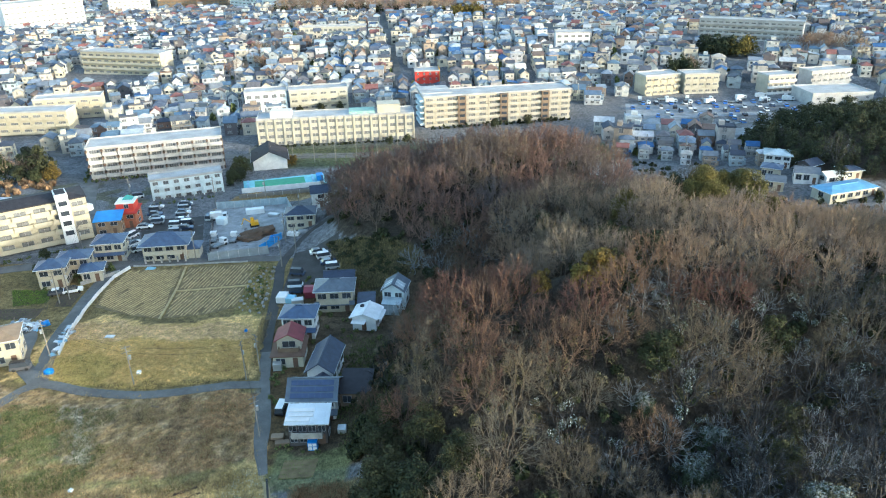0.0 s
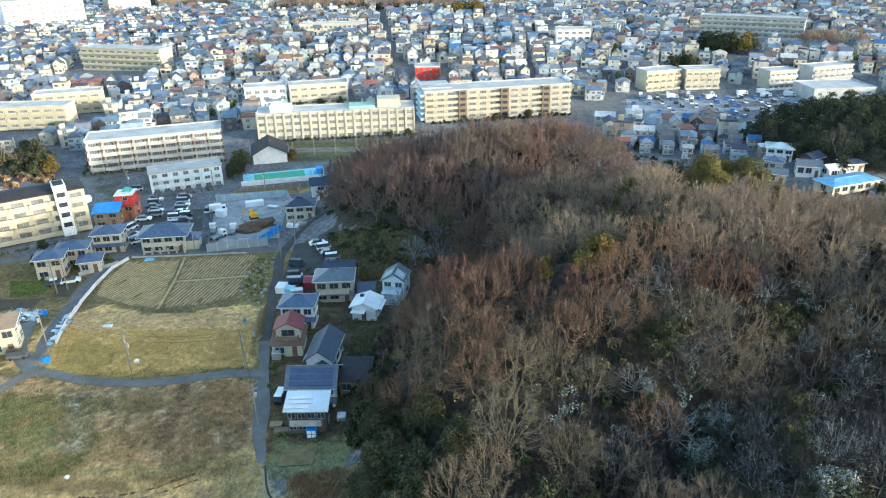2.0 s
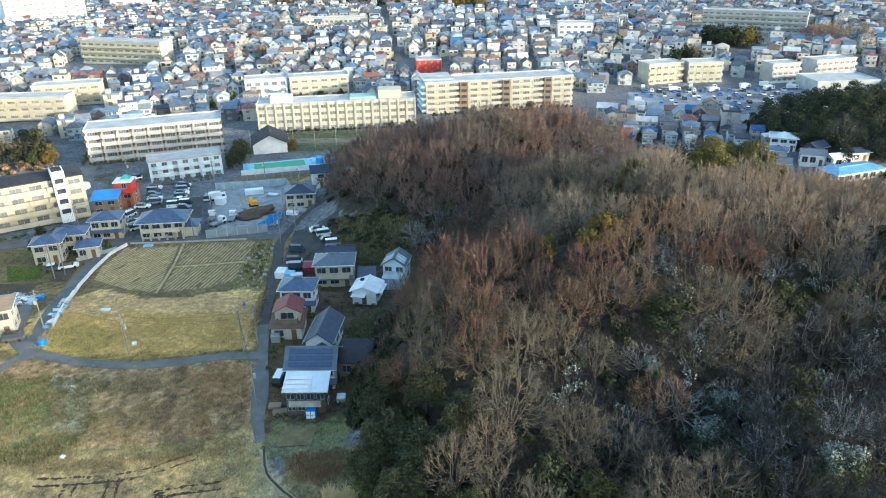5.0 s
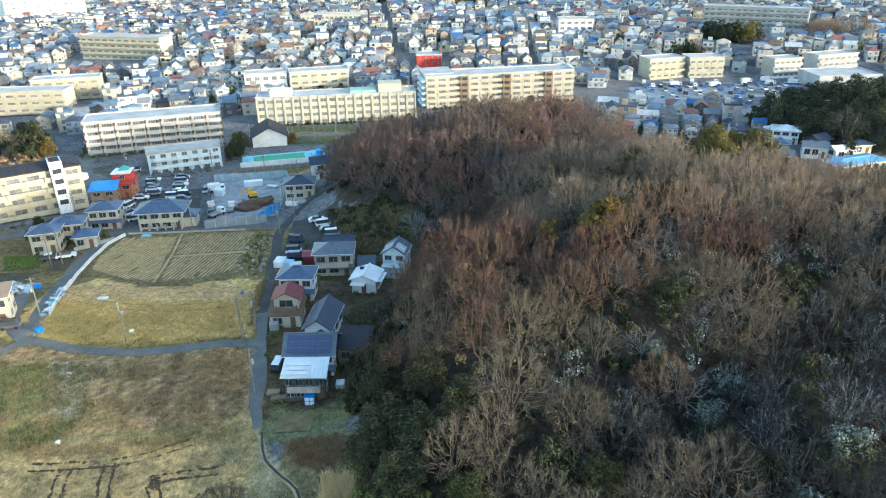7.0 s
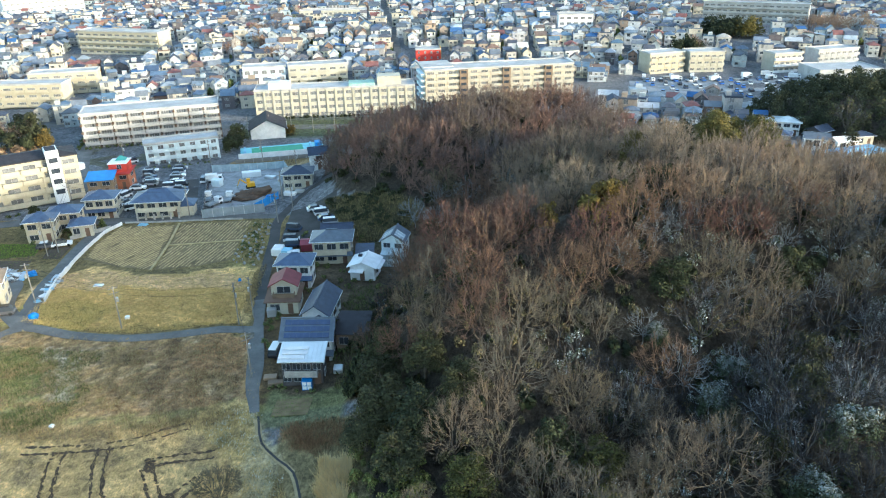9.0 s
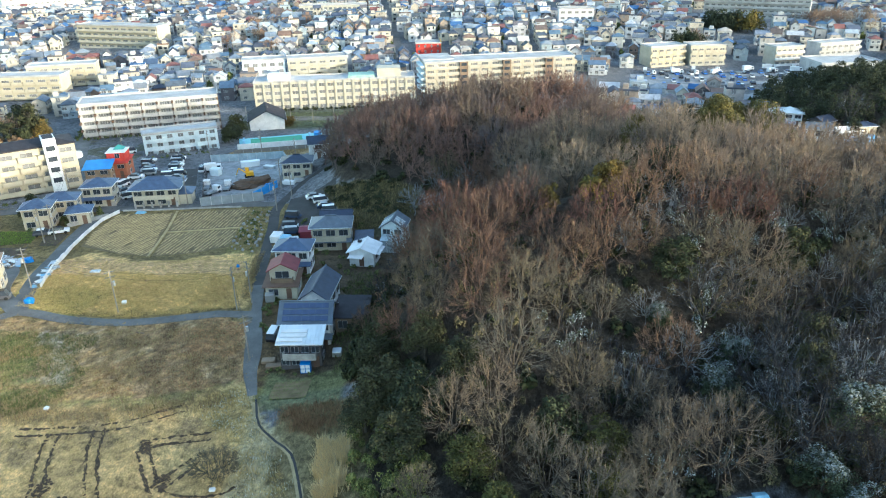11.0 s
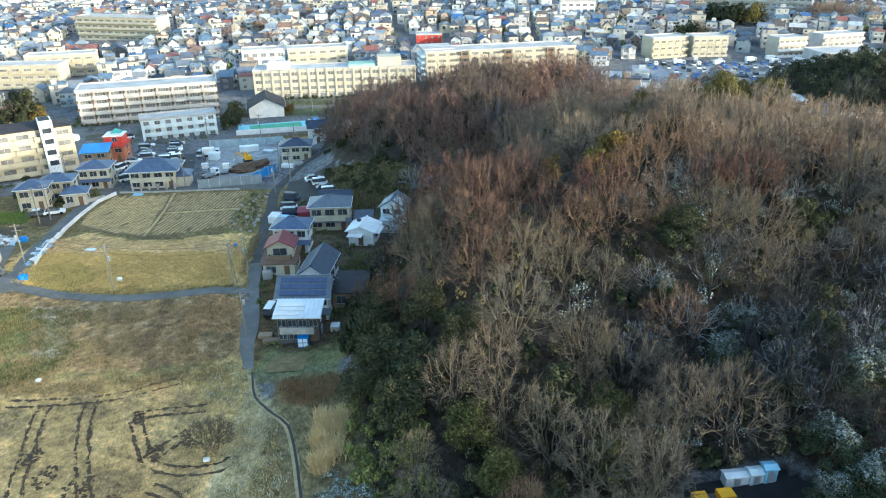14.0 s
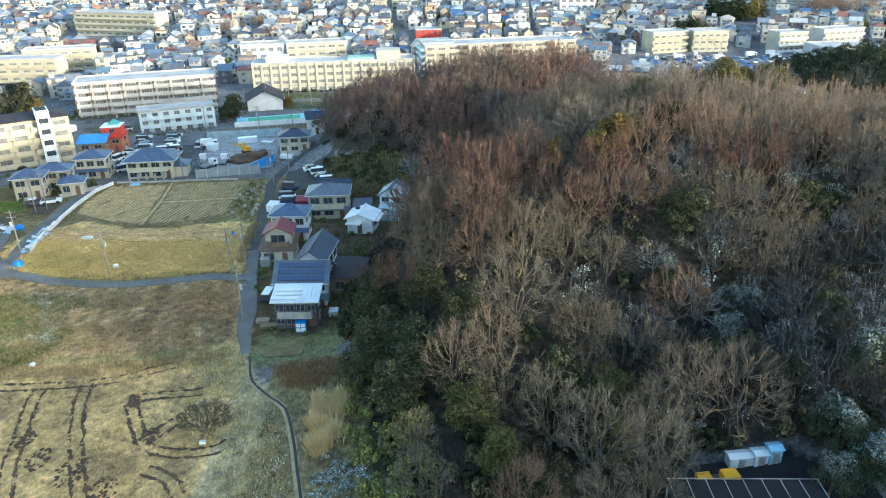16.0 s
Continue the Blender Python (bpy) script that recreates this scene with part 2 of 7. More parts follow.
M["bark"] = plain("bark", (0.10, 0.086, 0.068), 0.95, wear=0.4, scale=6, bump=0.5)
M["bark_red"] = plain("red_brown_bark", (0.082, 0.064, 0.053), 0.95, wear=0.4, scale=6, bump=0.5)
# Bark darkened along with those twigs, to look shaded
M["bark_pale"] = plain("shade_dark_bark", (0.085, 0.08, 0.074), 0.95, wear=0.4, scale=6, bump=0.5)


def leaf_mat(name, stops, source, snow=0.0):
    m, t, b = nodes_of(name, 0.85)
    if source == "object":
        f = t.nodes.new("ShaderNodeObjectInfo").outputs["Random"]
    else:
        f = t.nodes.new("ShaderNodeNewGeometry").outputs["Random Per Island"]
    c = ramp(t, f, stops)
    r = t.nodes.new("ShaderNodeNewGeometry").outputs["Random Per Island"]
    c = mix(t, 1.0, c, ramp(t, r, [(0.0, (0.55, 0.55, 0.55)), (1.0, (1.5, 1.5, 1.4))]), "MULTIPLY")
    if snow:
        spot = ramp(t, noise_tex(t, 1.8, 4), [(0.42, (0, 0, 0)), (0.56, (1, 1, 1))])
        g = t.nodes.new("ShaderNodeTexCoord")
        sep = t.nodes.new("ShaderNodeSeparateXYZ")
        link(t, g.outputs["Generated"], sep.inputs[0])
        top = ramp(t, sep.outputs["Z"], [(0.55, (0, 0, 0)), (0.85, (snow * 1.6, snow * 1.6, snow * 1.6))])
        f = mix(t, 1.0, spot, top, "MULTIPLY")
        c = mix(t, f, c, (0.44, 0.48, 0.51))
    link(t, c, b.inputs["Base Color"])
    return m


M["leaf"] = leaf_mat("evergreen_leaves", [(0.0, (0.026, 0.034, 0.018)), (0.5, (0.04, 0.046, 0.02)), (1.0, (0.054, 0.054, 0.02))], "object")
M["leaf_olive"] = leaf_mat("olive_leaves", [(0.0, (0.085, 0.078, 0.024)), (1.0, (0.105, 0.092, 0.028))], "object")
M["leaf_moss"] = leaf_mat("yellow_green_leaves", [(0.0, (0.058, 0.06, 0.018)), (1.0, (0.078, 0.076, 0.022))], "object")
M["leaf_gold"] = leaf_mat("yellowed_leaves", [(0.0, (0.14, 0.092, 0.022)), (1.0, (0.12, 0.098, 0.025))], "object")
M["leaf_dark"] = leaf_mat("dark_leaves", [(0.0, (0.034, 0.038, 0.018)), (1.0, (0.05, 0.05, 0.022))], "object")
M["leaf_far"] = leaf_mat("hill_leaves", [(0.0, (0.028, 0.036, 0.02)), (0.6, (0.04, 0.046, 0.024)), (1.0, (0.06, 0.062, 0.028))], "island")
M["leaf_snow"] = leaf_mat("snow_dusted_leaves", [(0.0, (0.03, 0.045, 0.022)), (1.0, (0.05, 0.06, 0.03))], "object", 0.3)
M["bush"] = leaf_mat("shrub_leaves", [(0.0, (0.065, 0.085, 0.03)), (0.5, (0.10, 0.12, 0.04)), (1.0, (0.14, 0.14, 0.05))], "island")
M["brush"] = leaf_mat("olive_brown_brush", [(0.0, (0.072, 0.072, 0.036)), (0.6, (0.11, 0.098, 0.054)), (1.0, (0.15, 0.125, 0.07))], "island")
# Dark green leaves, deepened to near black so gaps below crowns look shaded
M["under"] = leaf_mat("shade_deepened_leaves", [(0.0, (0.022, 0.028, 0.014)), (1.0, (0.045, 0.05, 0.02))], "island")
M["bamboo"] = leaf_mat("bamboo_leaves", [(0.0, (0.10, 0.12, 0.035)), (0.6, (0.15, 0.165, 0.05)), (1.0, (0.21, 0.19, 0.065))], "island")
M["black_yard"] = plain("near_black_surface", (0.016, 0.017, 0.02), 0.8, wear=0.3)
M["sheet"] = plain("grey_steel_sheet", (0.27, 0.31, 0.34), 0.55, wear=0.25)
M["palesheet"] = plain("pale_steel_sheet", (0.38, 0.47, 0.52), 0.55, wear=0.3)
M["rust"] = leaf_mat("rusty_scrub", [(0.0, (0.26, 0.14, 0.075)), (0.6, (0.30, 0.19, 0.11)), (1.0, (0.20, 0.14, 0.08))], "island")
M["straw"] = leaf_mat("dry_grass", [(0.0, (0.55, 0.40, 0.155)), (0.5, (0.65, 0.50, 0.22)), (1.0, (0.41, 0.29, 0.11))], "island")
M["straw_brown"] = leaf_mat("brown_weeds", [(0.0, (0.27, 0.18, 0.10)), (0.5, (0.36, 0.27, 0.155)), (1.0, (0.22, 0.19, 0.09))], "island")
M["straw_pale"] = leaf_mat("pale_reeds", [(0.0, (0.68, 0.57, 0.36)), (0.6, (0.60, 0.47, 0.25)), (1.0, (0.42, 0.29, 0.14))], "island")
M["slope"] = leaf_mat("olive_brown_grass", [(0.0, (0.11, 0.10, 0.045)), (0.6, (0.15, 0.13, 0.06)), (1.0, (0.24, 0.19, 0.10))], "island")
M["frost"] = leaf_mat("frosted_weeds", [(0.0, (0.22, 0.21, 0.11)), (0.45, (0.30, 0.28, 0.16)), (0.7, (0.38, 0.36, 0.26)), (1.0, (0.66, 0.68, 0.69))], "island")
M["snowleaf"] = leaf_mat("snowy_bamboo_leaves", [(0.0, (0.08, 0.10, 0.06)), (0.5, (0.16, 0.18, 0.12)), (0.72, (0.28, 0.31, 0.33)), (1.0, (0.46, 0.49, 0.52))], "island")
M["green"] = leaf_mat("green_crop", [(0.0, (0.10, 0.16, 0.03)), (1.0, (0.18, 0.24, 0.05))], "island")

# ---- building tools ----
class Mesh:
    """Collects faces with a material slot each."""

    def __init__(self):
        self.v, self.f, self.s = [], [], []

    def face(self, pts, slot=0):
        n = len(self.v)
        self.v.extend(tuple(p) for p in pts)
        self.f.append(tuple(range(n, n + len(pts))))
        self.s.append(slot)

    def solid(self, pts, faces, slot=0):
        n = len(self.v)
        self.v.extend(tuple(p) for p in pts)
        self.f.extend(tuple(n + i for i in q) for q in faces)
        self.s.extend([slot] * len(faces))

    def box(self, x0, x1, y0, y1, z0, z1, slot=0):
        self.solid([(x0, y0, z0), (x1, y0, z0), (x1, y1, z0), (x0, y1, z0), (x0, y0, z1), (x1, y0, z1), (x1, y1, z1), (x0, y1, z1)],
                   [(0, 3, 2, 1), (4, 5, 6, 7), (0, 1, 5, 4), (1, 2, 6, 5), (2, 3, 7, 6), (3, 0, 4, 7)], slot)
        return self

    def tube(self, p0, p1, r0, r1, n=6, slot=0):
        p0, p1 = Vector(p0), Vector(p1)
        d = (p1 - p0).normalized()
        u = d.orthogonal().normalized()
        w = d.cross(u)
        ring = [(u * math.cos(math.tau * k / n) + w * math.sin(math.tau * k / n)) for k in range(n)]
        pts = [p0 + q * r0 for q in ring] + [p1 + q * r1 for q in ring]
        self.solid(pts, [(k, (k + 1) % n, n + (k + 1) % n, n + k) for k in range(n)] + [tuple(reversed(range(n))), tuple(range(n, 2 * n))], slot)
        return self

    def hip(self, w, d, z, rise, over=0.5, thick=0.18, slot=0, ridge=None):
        """Hipped roof with an eave board, over a w x d plan whose walls end at z."""
        x, y = w / 2 + over, d / 2 + over
        r = ridge if ridge is not None else max(x - y, 0.0)
        e = [(-x, -y), (x, -y), (x, y), (-x, y)]
        pts = [(*p, z) for p in e] + [(*p, z + thick) for p in e]
        pts += [(-r, 0, z + rise), (r, 0, z + rise)] if x >= y else [(0, -(y - x), z + rise), (0, y - x, z + rise)]
        top = [(4, 5, 9, 8), (6, 7, 8, 9), (5, 6, 9), (7, 4, 8)] if x >= y else [(4, 5, 8), (5, 6, 9, 8), (6, 7, 9), (7, 4, 8, 9)]
        self.solid(pts, [(3, 2, 1, 0), (0, 1, 5, 4), (1, 2, 6, 5), (2, 3, 7, 6), (3, 0, 4, 7)] + top, slot)
        return self

    def gable(self, w, d, z, rise, over=0.45, thick=0.16, slot=0, wall=None):
        """Gabled roof with its ridge along x, two thick slopes; wall: slot of the gable triangles."""
        x, y = w / 2 + over, d / 2 + over
        s = rise / (d / 2)
        for k in (-1, 1):
            lo, hi = z - over * s, z + rise
            pts = [(-x, k * y, lo), (x, k * y, lo), (x, 0, hi), (-x, 0, hi)]
            pts += [(p[0], p[1], p[2] + thick) for p in pts]
            f = [(0, 3, 2, 1), (4, 5, 6, 7), (0, 1, 5, 4), (1, 2, 6, 5), (2, 3, 7, 6), (3, 0, 4, 7)]
            self.solid(pts, f if k < 0 else [tuple(reversed(q)) for q in f], slot)
        if wall is not None:
            for k in (-1, 1):
                tri = [(k * w / 2, -d / 2, z), (k * w / 2, d / 2, z), (k * w / 2, 0, z + rise)]
                self.face(tri if k > 0 else tri[::-1], wall)
        return self

    def data(self, name, mats):
        me = bpy.data.meshes.new(name)
        me.from_pydata(self.v, [], self.f)
        for k in mats if isinstance(mats, (list, tuple)) else [mats]:
            me.materials.append(M[k])
        me.polygons.foreach_set("material_index", self.s)
        me.update()
        return me


def thing(name, m, label, category, group="", kind=""):
    ob = tagged(new(name), label, category, group, kind)
    ob.matrix_world = m
    return ob


def part(name, mesh, mats, parent, label="", at=None):
    """Links a mesh (or its data) as one part under a thing or a part."""
    ob = new(name, mesh if isinstance(mesh, bpy.types.Mesh) else mesh.data(name, mats))
    ob.parent = parent
    if at is not None:
        ob.matrix_basis = at
    return tagged(ob, label)


def whole(name, mesh, mats, m, label, category, group="", kind=""):
    """A thing that is one plain mesh."""
    ob = tagged(new(name, mesh if isinstance(mesh, bpy.types.Mesh) else mesh.data(name, mats)), label, category, group, kind)
    ob.matrix_world = m
    return ob


def raw_mesh(name, verts, tris, mat, attrs=None):
    """A mesh from numpy arrays of corners and triangles."""
    me = bpy.data.meshes.new(name)
    nv, nf = len(verts), len(tris)
    me.vertices.add(nv)
    me.vertices.foreach_set("co", np.asarray(verts, np.float32).ravel())
    me.loops.add(nf * 3)
    me.loops.foreach_set("vertex_index", np.asarray(tris, np.int32).ravel())
    me.polygons.add(nf)
    me.polygons.foreach_set("loop_start", np.arange(0, nf * 3, 3, dtype=np.int32))
    me.update(calc_edges=True)
    me.materials.append(M[mat])
    for key, val in (attrs or {}).items():
        me.attributes.new(key, "FLOAT", "POINT").data.foreach_set("value", np.asarray(val, np.float32))
    return me


def inside(x, y, poly):
    """Whether (arrays of) x, y lie in a polygon."""
    x, y = np.asarray(x, float), np.asarray(y, float)
    hit = np.zeros(np.broadcast(x, y).shape, bool)
    for (x0, y0), (x1, y1) in zip(poly, poly[1:] + poly[:1]):
        hit ^= ((y0 > y) != (y1 > y)) & (x < (x1 - x0) * (y - y0) / ((y1 - y0) or 1e-9) + x0)
    return hit


def smooth_line(pts, step=1.5):
    """A Catmull-Rom line through points in the plan."""
    p = [np.array(q, float) for q in pts]
    p = [2 * p[0] - p[1], *p, 2 * p[-1] - p[-2]]
    out = []
    for a, b, c, d in zip(p, p[1:], p[2:], p[3:]):
        n = max(2, int(np.linalg.norm(c - b) / step))
        for k in range(n):
            s = k / n
            out.append(0.5 * (2 * b + (c - a) * s + (2 * a - 5 * b + 4 * c - d) * s * s + (3 * b - a - 3 * c + d) * s ** 3))
    return out + [p[-2]]


# ---- terrain ----
HILLS = [(48, 118, 26, 28, 17.0), (95, 105, 34, 34, 17.0), (8, 180, 24, 22, 15.0), (34, 188, 16, 16, 10.0), (8, 92, 16, 18, 8.5), (4, 66, 16, 16, 3.6),
         # (112, -22) is an unseen hill, added to keep low sun off the near ground
         (22, 146, 16, 14, 9.8), (66, 85, 18, 20, 1.7), (28, 96, 14, 14, 8.2), (-8, 158, 14, 10, 4.0), (-22, 187, 15, 16, 6.0), (56, 140, 16, 12, 9.0), (45, 163, 12, 13, 5.5), (150, 238, 40, 34, 13.0), (112, -22, 55, 46, 36.0),
         (18, 106, 13, 11, 9.8), (-2, 92, 9, 11, 7.7), (34, 124, 12, 11, 5.8), (50, 98, 15, 13, 3.7), (44, 68, 11, 10, 7.2), (-12, 148, 10, 8, 4.6), (-22, 166, 10, 10, 5.3), (28, 84, 12, 9, 5.5), (5, 76, 9, 9, 3.7),
         (11, 63, 8, 7, -2.5), (0, 156, 10, 9, 1.7), (18, 140, 9, 9, 2.0)]


def town_rise(x, y):
    """The town climbs a gentle slope behind the long apartment block."""
    return np.interp(y, [345, 400, 480, 700, 1000], [0, 7.5, 9.5, 12, 14]) * np.interp(x, [-220, -90], [0.25, 1])


def height(x, y):
    """The height of the ground: fields, valley town, wooded hills and the added sun-blocking hill."""
    x, y = np.asarray(x, float), np.asarray(y, float)
    z = np.interp(y, [0, 105, 118, 130, 155, 185, 210, 240, 300, 360], [1.5, 1.5, 1.2, 0.0, 0.0, -1.0, -2.0, -3.6, -3.6, -3.0])
    side = np.clip((x + 39) / 6, 0, 1) * np.clip((150 - y) / 20, 0, 1)
    z = z + (0.5 - z) * side
    z = z + 0.5 * np.clip((-62 - x) / 10, 0, 1) * np.clip((118 - y) / 12, 0, 1)
    z = z + town_rise(x, y)
    for a, b, s, q, h in HILLS:
        z = z + h * np.exp(-((x - a) / s) ** 2 - ((y - b) / q) ** 2)
    return z


def up(x, y):
    return float(height(x, y))


def strip(pts, width, lift, step=1.5):
    """A draped band along a line in the plan, with thickness."""
    line = smooth_line(pts, step)
    me = Mesh()
    rows = []
    for i, p in enumerate(line):
        d = line[min(i + 1, len(line) - 1)] - line[max(i - 1, 0)]
        d = d / (np.linalg.norm(d) or 1)
        n = np.array((-d[1], d[0])) * (width(i / len(line)) if callable(width) else width) / 2
        z = up(*p) + lift
        rows.append([(*(p + n), z - 0.4), (*(p + n), z), (*(p - n), z), (*(p - n), z - 0.4)])
    for a, b in zip(rows, rows[1:]):
        for k in range(3):
            me.face([a[k], b[k], b[k + 1], a[k + 1]][::-1])
    return me


def slab(poly, lift, step=None):
    """A flat-draped sheet over a convex-ish polygon in the plan (fan of strips), with a skirt."""
    bm = bmesh.new()
    vs = [bm.verts.new((x, y, 0)) for x, y in poly]
    f = bm.faces.new(vs)
    if f.normal.z < 0 or f.calc_area() < 0:
        f.normal_flip()
    bmesh.ops.triangulate(bm, faces=bm.faces[:])
    for _ in range(5):
        long = [e for e in bm.edges if e.calc_length() > 4.0]
        if not long:
            break
        bmesh.ops.subdivide_edges(bm, edges=long, cuts=1)
        bmesh.ops.triangulate(bm, faces=bm.faces[:])
    bm.normal_update()
    for g in bm.faces:
        if g.normal.z < 0:
            g.normal_flip()
    for v in bm.verts:
        v.co.z = up(v.co.x, v.co.y) + lift
    me = Mesh()
    me.v = [tuple(v.co) for v in bm.verts]
    bm.verts.index_update()
    me.f = [tuple(v.index for v in g.verts) for g in bm.faces]
    me.s = [0] * len(me.f)
    bm.free()
    return me

# ---- the ground, one sheet to the horizon ----
def forest_edge(y):
    """The wood's western edge."""
    return np.interp(y, [30, 52, 60, 75, 90, 110, 130, 146, 152, 160, 175, 200, 212], [2, -4, -9, -12.5, -12.5, -10, -5.5, -5, -13, -26, -32, -37, -30])


def wooded(x, y):
    e = forest_edge(y)
    north = np.interp(x, [-30, 0, 35, 48, 60, 110, 125], [205, 212, 208, 185, 158, 150, 140])
    hole = inside(x, y, [(18.5, 44), (43, 44), (42, 55), (35, 61), (24, 60)]) | ((x + 36) ** 2 + (y - 189.5) ** 2 < 30)
    return (x > e) & (y < north) & (y > 46) & (x < 125) & ~hole


def axis(lo, hi, step, far):
    mid = list(np.arange(lo, hi + 0.01, step))
    out, a, s = [], hi, step
    while a < far:
        s *= 1.25
        a += s
        out.append(a)
    inn, a, s = [], lo, step
    while a > -far:
        s *= 1.25
        a -= s
        inn.append(a)
    return np.array(inn[::-1] + mid + out)


gx, gy = axis(-112, 112, 0.9, 4200), axis(34, 225, 0.9, 4200)
GX, GY = np.meshgrid(gx, gy)
GZ = height(GX, GY)
rough = np.array([[noise.noise((x * 0.5, y * 0.5, 0)) for x in gx] for y in gy]) * (np.abs(GX) < 130) * (GY < 250) * (GY > 20)
broad = np.array([[noise.noise((x * 0.07, y * 0.07, 3)) for x in gx] for y in gy])
broad2 = np.array([[noise.noise((x * 0.16, y * 0.16, 9)) for x in gx] for y in gy])
GOLD, SCRUB, STRAW, TOWN = (0.64, 0.49, 0.25), (0.40, 0.295, 0.175), (0.56, 0.44, 0.25), (0.19, 0.19, 0.195)
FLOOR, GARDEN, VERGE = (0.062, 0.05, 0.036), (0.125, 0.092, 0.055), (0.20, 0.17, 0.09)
cover = np.empty((*GX.shape, 3))
cover[:] = TOWN


def lay(mask, colour, soft=1.0):
    cover[mask] = cover[mask] * (1 - soft) + np.array(colour) * soft


wx = GX + broad * 2.5 + rough * 0.8
wy = GY + broad2 * 2.5 + rough * 0.8
lay((GY < 158) & (GX < -34), VERGE)
lay(inside(wx, wy, [(-80, 104), (-34, 106), (-38, 131), (-46, 131), (-60, 127), (-74, 131), (-80, 128)]), GOLD)
lay(inside(wx, wy, [(-80, 120), (-38, 119), (-40, 127), (-46, 128), (-60, 126), (-78, 129)]), (0.58, 0.43, 0.27))
lay(inside(wx, wy, [(-66, 106), (-38, 107), (-39, 118), (-58, 118)]) & (broad2 - 0.5 * rough > 0.05), (0.36, 0.24, 0.12), 0.6)
lay(inside(wx, wy, [(-78, 104), (-62, 104), (-60, 110), (-68, 116), (-78, 113)]), (0.26, 0.27, 0.09), 0.7)
lay((wy < 101.5) & (GX < -29), SCRUB)
lay((wy < 101.5) & (GX < -29) & (broad2 > 0.12) & (GX < -45), (0.19, 0.22, 0.08), 0.6)
lay((wy < 101.5) & (GX < -29) & (broad < -0.2), (0.34, 0.26, 0.16), 0.6)
lay((wy < 98) & (wx < -55) & (wx > -64) & (wy > 84), (0.32, 0.31, 0.31), 0.6)
streak = np.array([[noise.noise(((x + 0.35 * y) * 0.9, y * 0.12, 21)) for x in gx] for y in gy])
field = (wy < 101.5) & (GX < -31) & (GY > 70)
fine_streak = np.array([[noise.noise(((x + 0.35 * y) * 2.2, y * 0.25, 33)) for x in gx] for y in gy])
lay(field & (streak > 0.10), (0.50, 0.40, 0.27), 0.7)
lay(field & (streak < -0.12), (0.17, 0.14, 0.09), 0.7)
lay(field & (fine_streak > 0.22), (0.46, 0.40, 0.32), 0.6)
lay(field & (fine_streak < -0.22), (0.13, 0.11, 0.075), 0.6)
lay(field & (GX > -50) & (broad2 > -0.05), (0.30, 0.18, 0.10), 0.4)
lay(inside(wx, wy, [(-76, 96), (-66, 98), (-60, 90), (-54, 80), (-58, 77), (-76, 79)]) & (broad2 + rough * 0.6 > -0.2), (0.17, 0.25, 0.09), 0.6)
lay(inside(wx, wy, [(-66, 98), (-60, 98), (-54, 84), (-58, 83)]) & (streak + rough * 0.5 > -0.05), (0.52, 0.51, 0.52), 0.85)
lay(inside(GX + rough, GY, [(-46.4, 100.5), (-44.2, 100.5), (-42.6, 84), (-44.8, 84)]), (0.17, 0.12, 0.075), 0.9)
lay(inside(wx, wy, [(-41, 101), (-34, 102), (-33, 92), (-40, 93)]), (0.33, 0.20, 0.11), 0.6)
lay(inside(wx, wy, [(-76, 79), (-50, 80), (-40, 81), (-32, 86), (-31, 82), (-40, 77.5), (-76, 76)]), (0.27, 0.28, 0.13), 0.7)
lay((wy < 78) & (wx < -26), STRAW)
lay((wy < 76) & (wx < -26) & (broad2 < -0.25), (0.20, 0.17, 0.13), 0.6)
lay(inside(wx, wy, [(-35, 84), (-29, 86), (-24, 76), (-19, 70), (-15, 58), (-14, 30), (-24, 30), (-27, 60), (-29, 74), (-38, 78)]), (0.56, 0.47, 0.26), 0.85)
lay((GX > np.interp(GY, [80, 105, 128, 150], [-27.5, -32.5, -36, -38])) & (GY > 82) & (GY < 158) & (GX < 4), GARDEN)
lay(inside(wx, wy, [(-28, 79), (-15, 79), (-14, 86.5), (-27, 86.5)]), (0.22, 0.22, 0.09), 0.8)
lay((wx > -22) & (GX < 0) & (wy < 79), (0.24, 0.19, 0.09))
lay(inside(wx, wy, [(-31, 150), (-19, 138), (-12, 138), (-6, 142), (-6, 148), (-14, 154), (-30, 161)]), (0.105, 0.095, 0.05), 0.85)
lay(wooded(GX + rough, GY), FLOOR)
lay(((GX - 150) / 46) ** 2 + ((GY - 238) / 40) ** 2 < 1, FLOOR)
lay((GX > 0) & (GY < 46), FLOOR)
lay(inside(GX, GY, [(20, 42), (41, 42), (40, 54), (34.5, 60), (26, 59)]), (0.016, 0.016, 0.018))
lay((GX > -75) & (GX < 60) & (GY > 240) & (GY < 264), (0.10, 0.115, 0.06))
lay(inside(wx, wy, [(-70, 196), (-44, 201), (-38, 213), (-66, 210)]), (0.40, 0.28, 0.14))
lay(inside(wx, wy, [(-53, 172), (-44, 172), (-46, 190), (-54, 188)]), (0.13, 0.085, 0.05))
lay((GX < -92) & (GY > 176) & (GY < 226) & (broad2 + 0.5 * broad > 0.0), (0.12, 0.115, 0.06), 0.8)
lay(inside(wx, wy, [(-46, 131), (-39, 130), (-41, 156), (-47, 156)]), (0.24, 0.22, 0.10))
cover[(GY < 158) & (GX < -27)] *= (1.14, 1.0, 0.76)
gv = np.stack([GX, GY, GZ + rough * 0.11], -1).reshape(-1, 3)
ny, nx = GX.shape
q = (np.arange(ny - 1)[:, None] * nx + np.arange(nx - 1)[None]).ravel()
tris = np.concatenate([np.stack([q, q + 1, q + nx + 1], 1), np.stack([q, q + nx + 1, q + nx], 1)])
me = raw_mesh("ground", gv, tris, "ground")
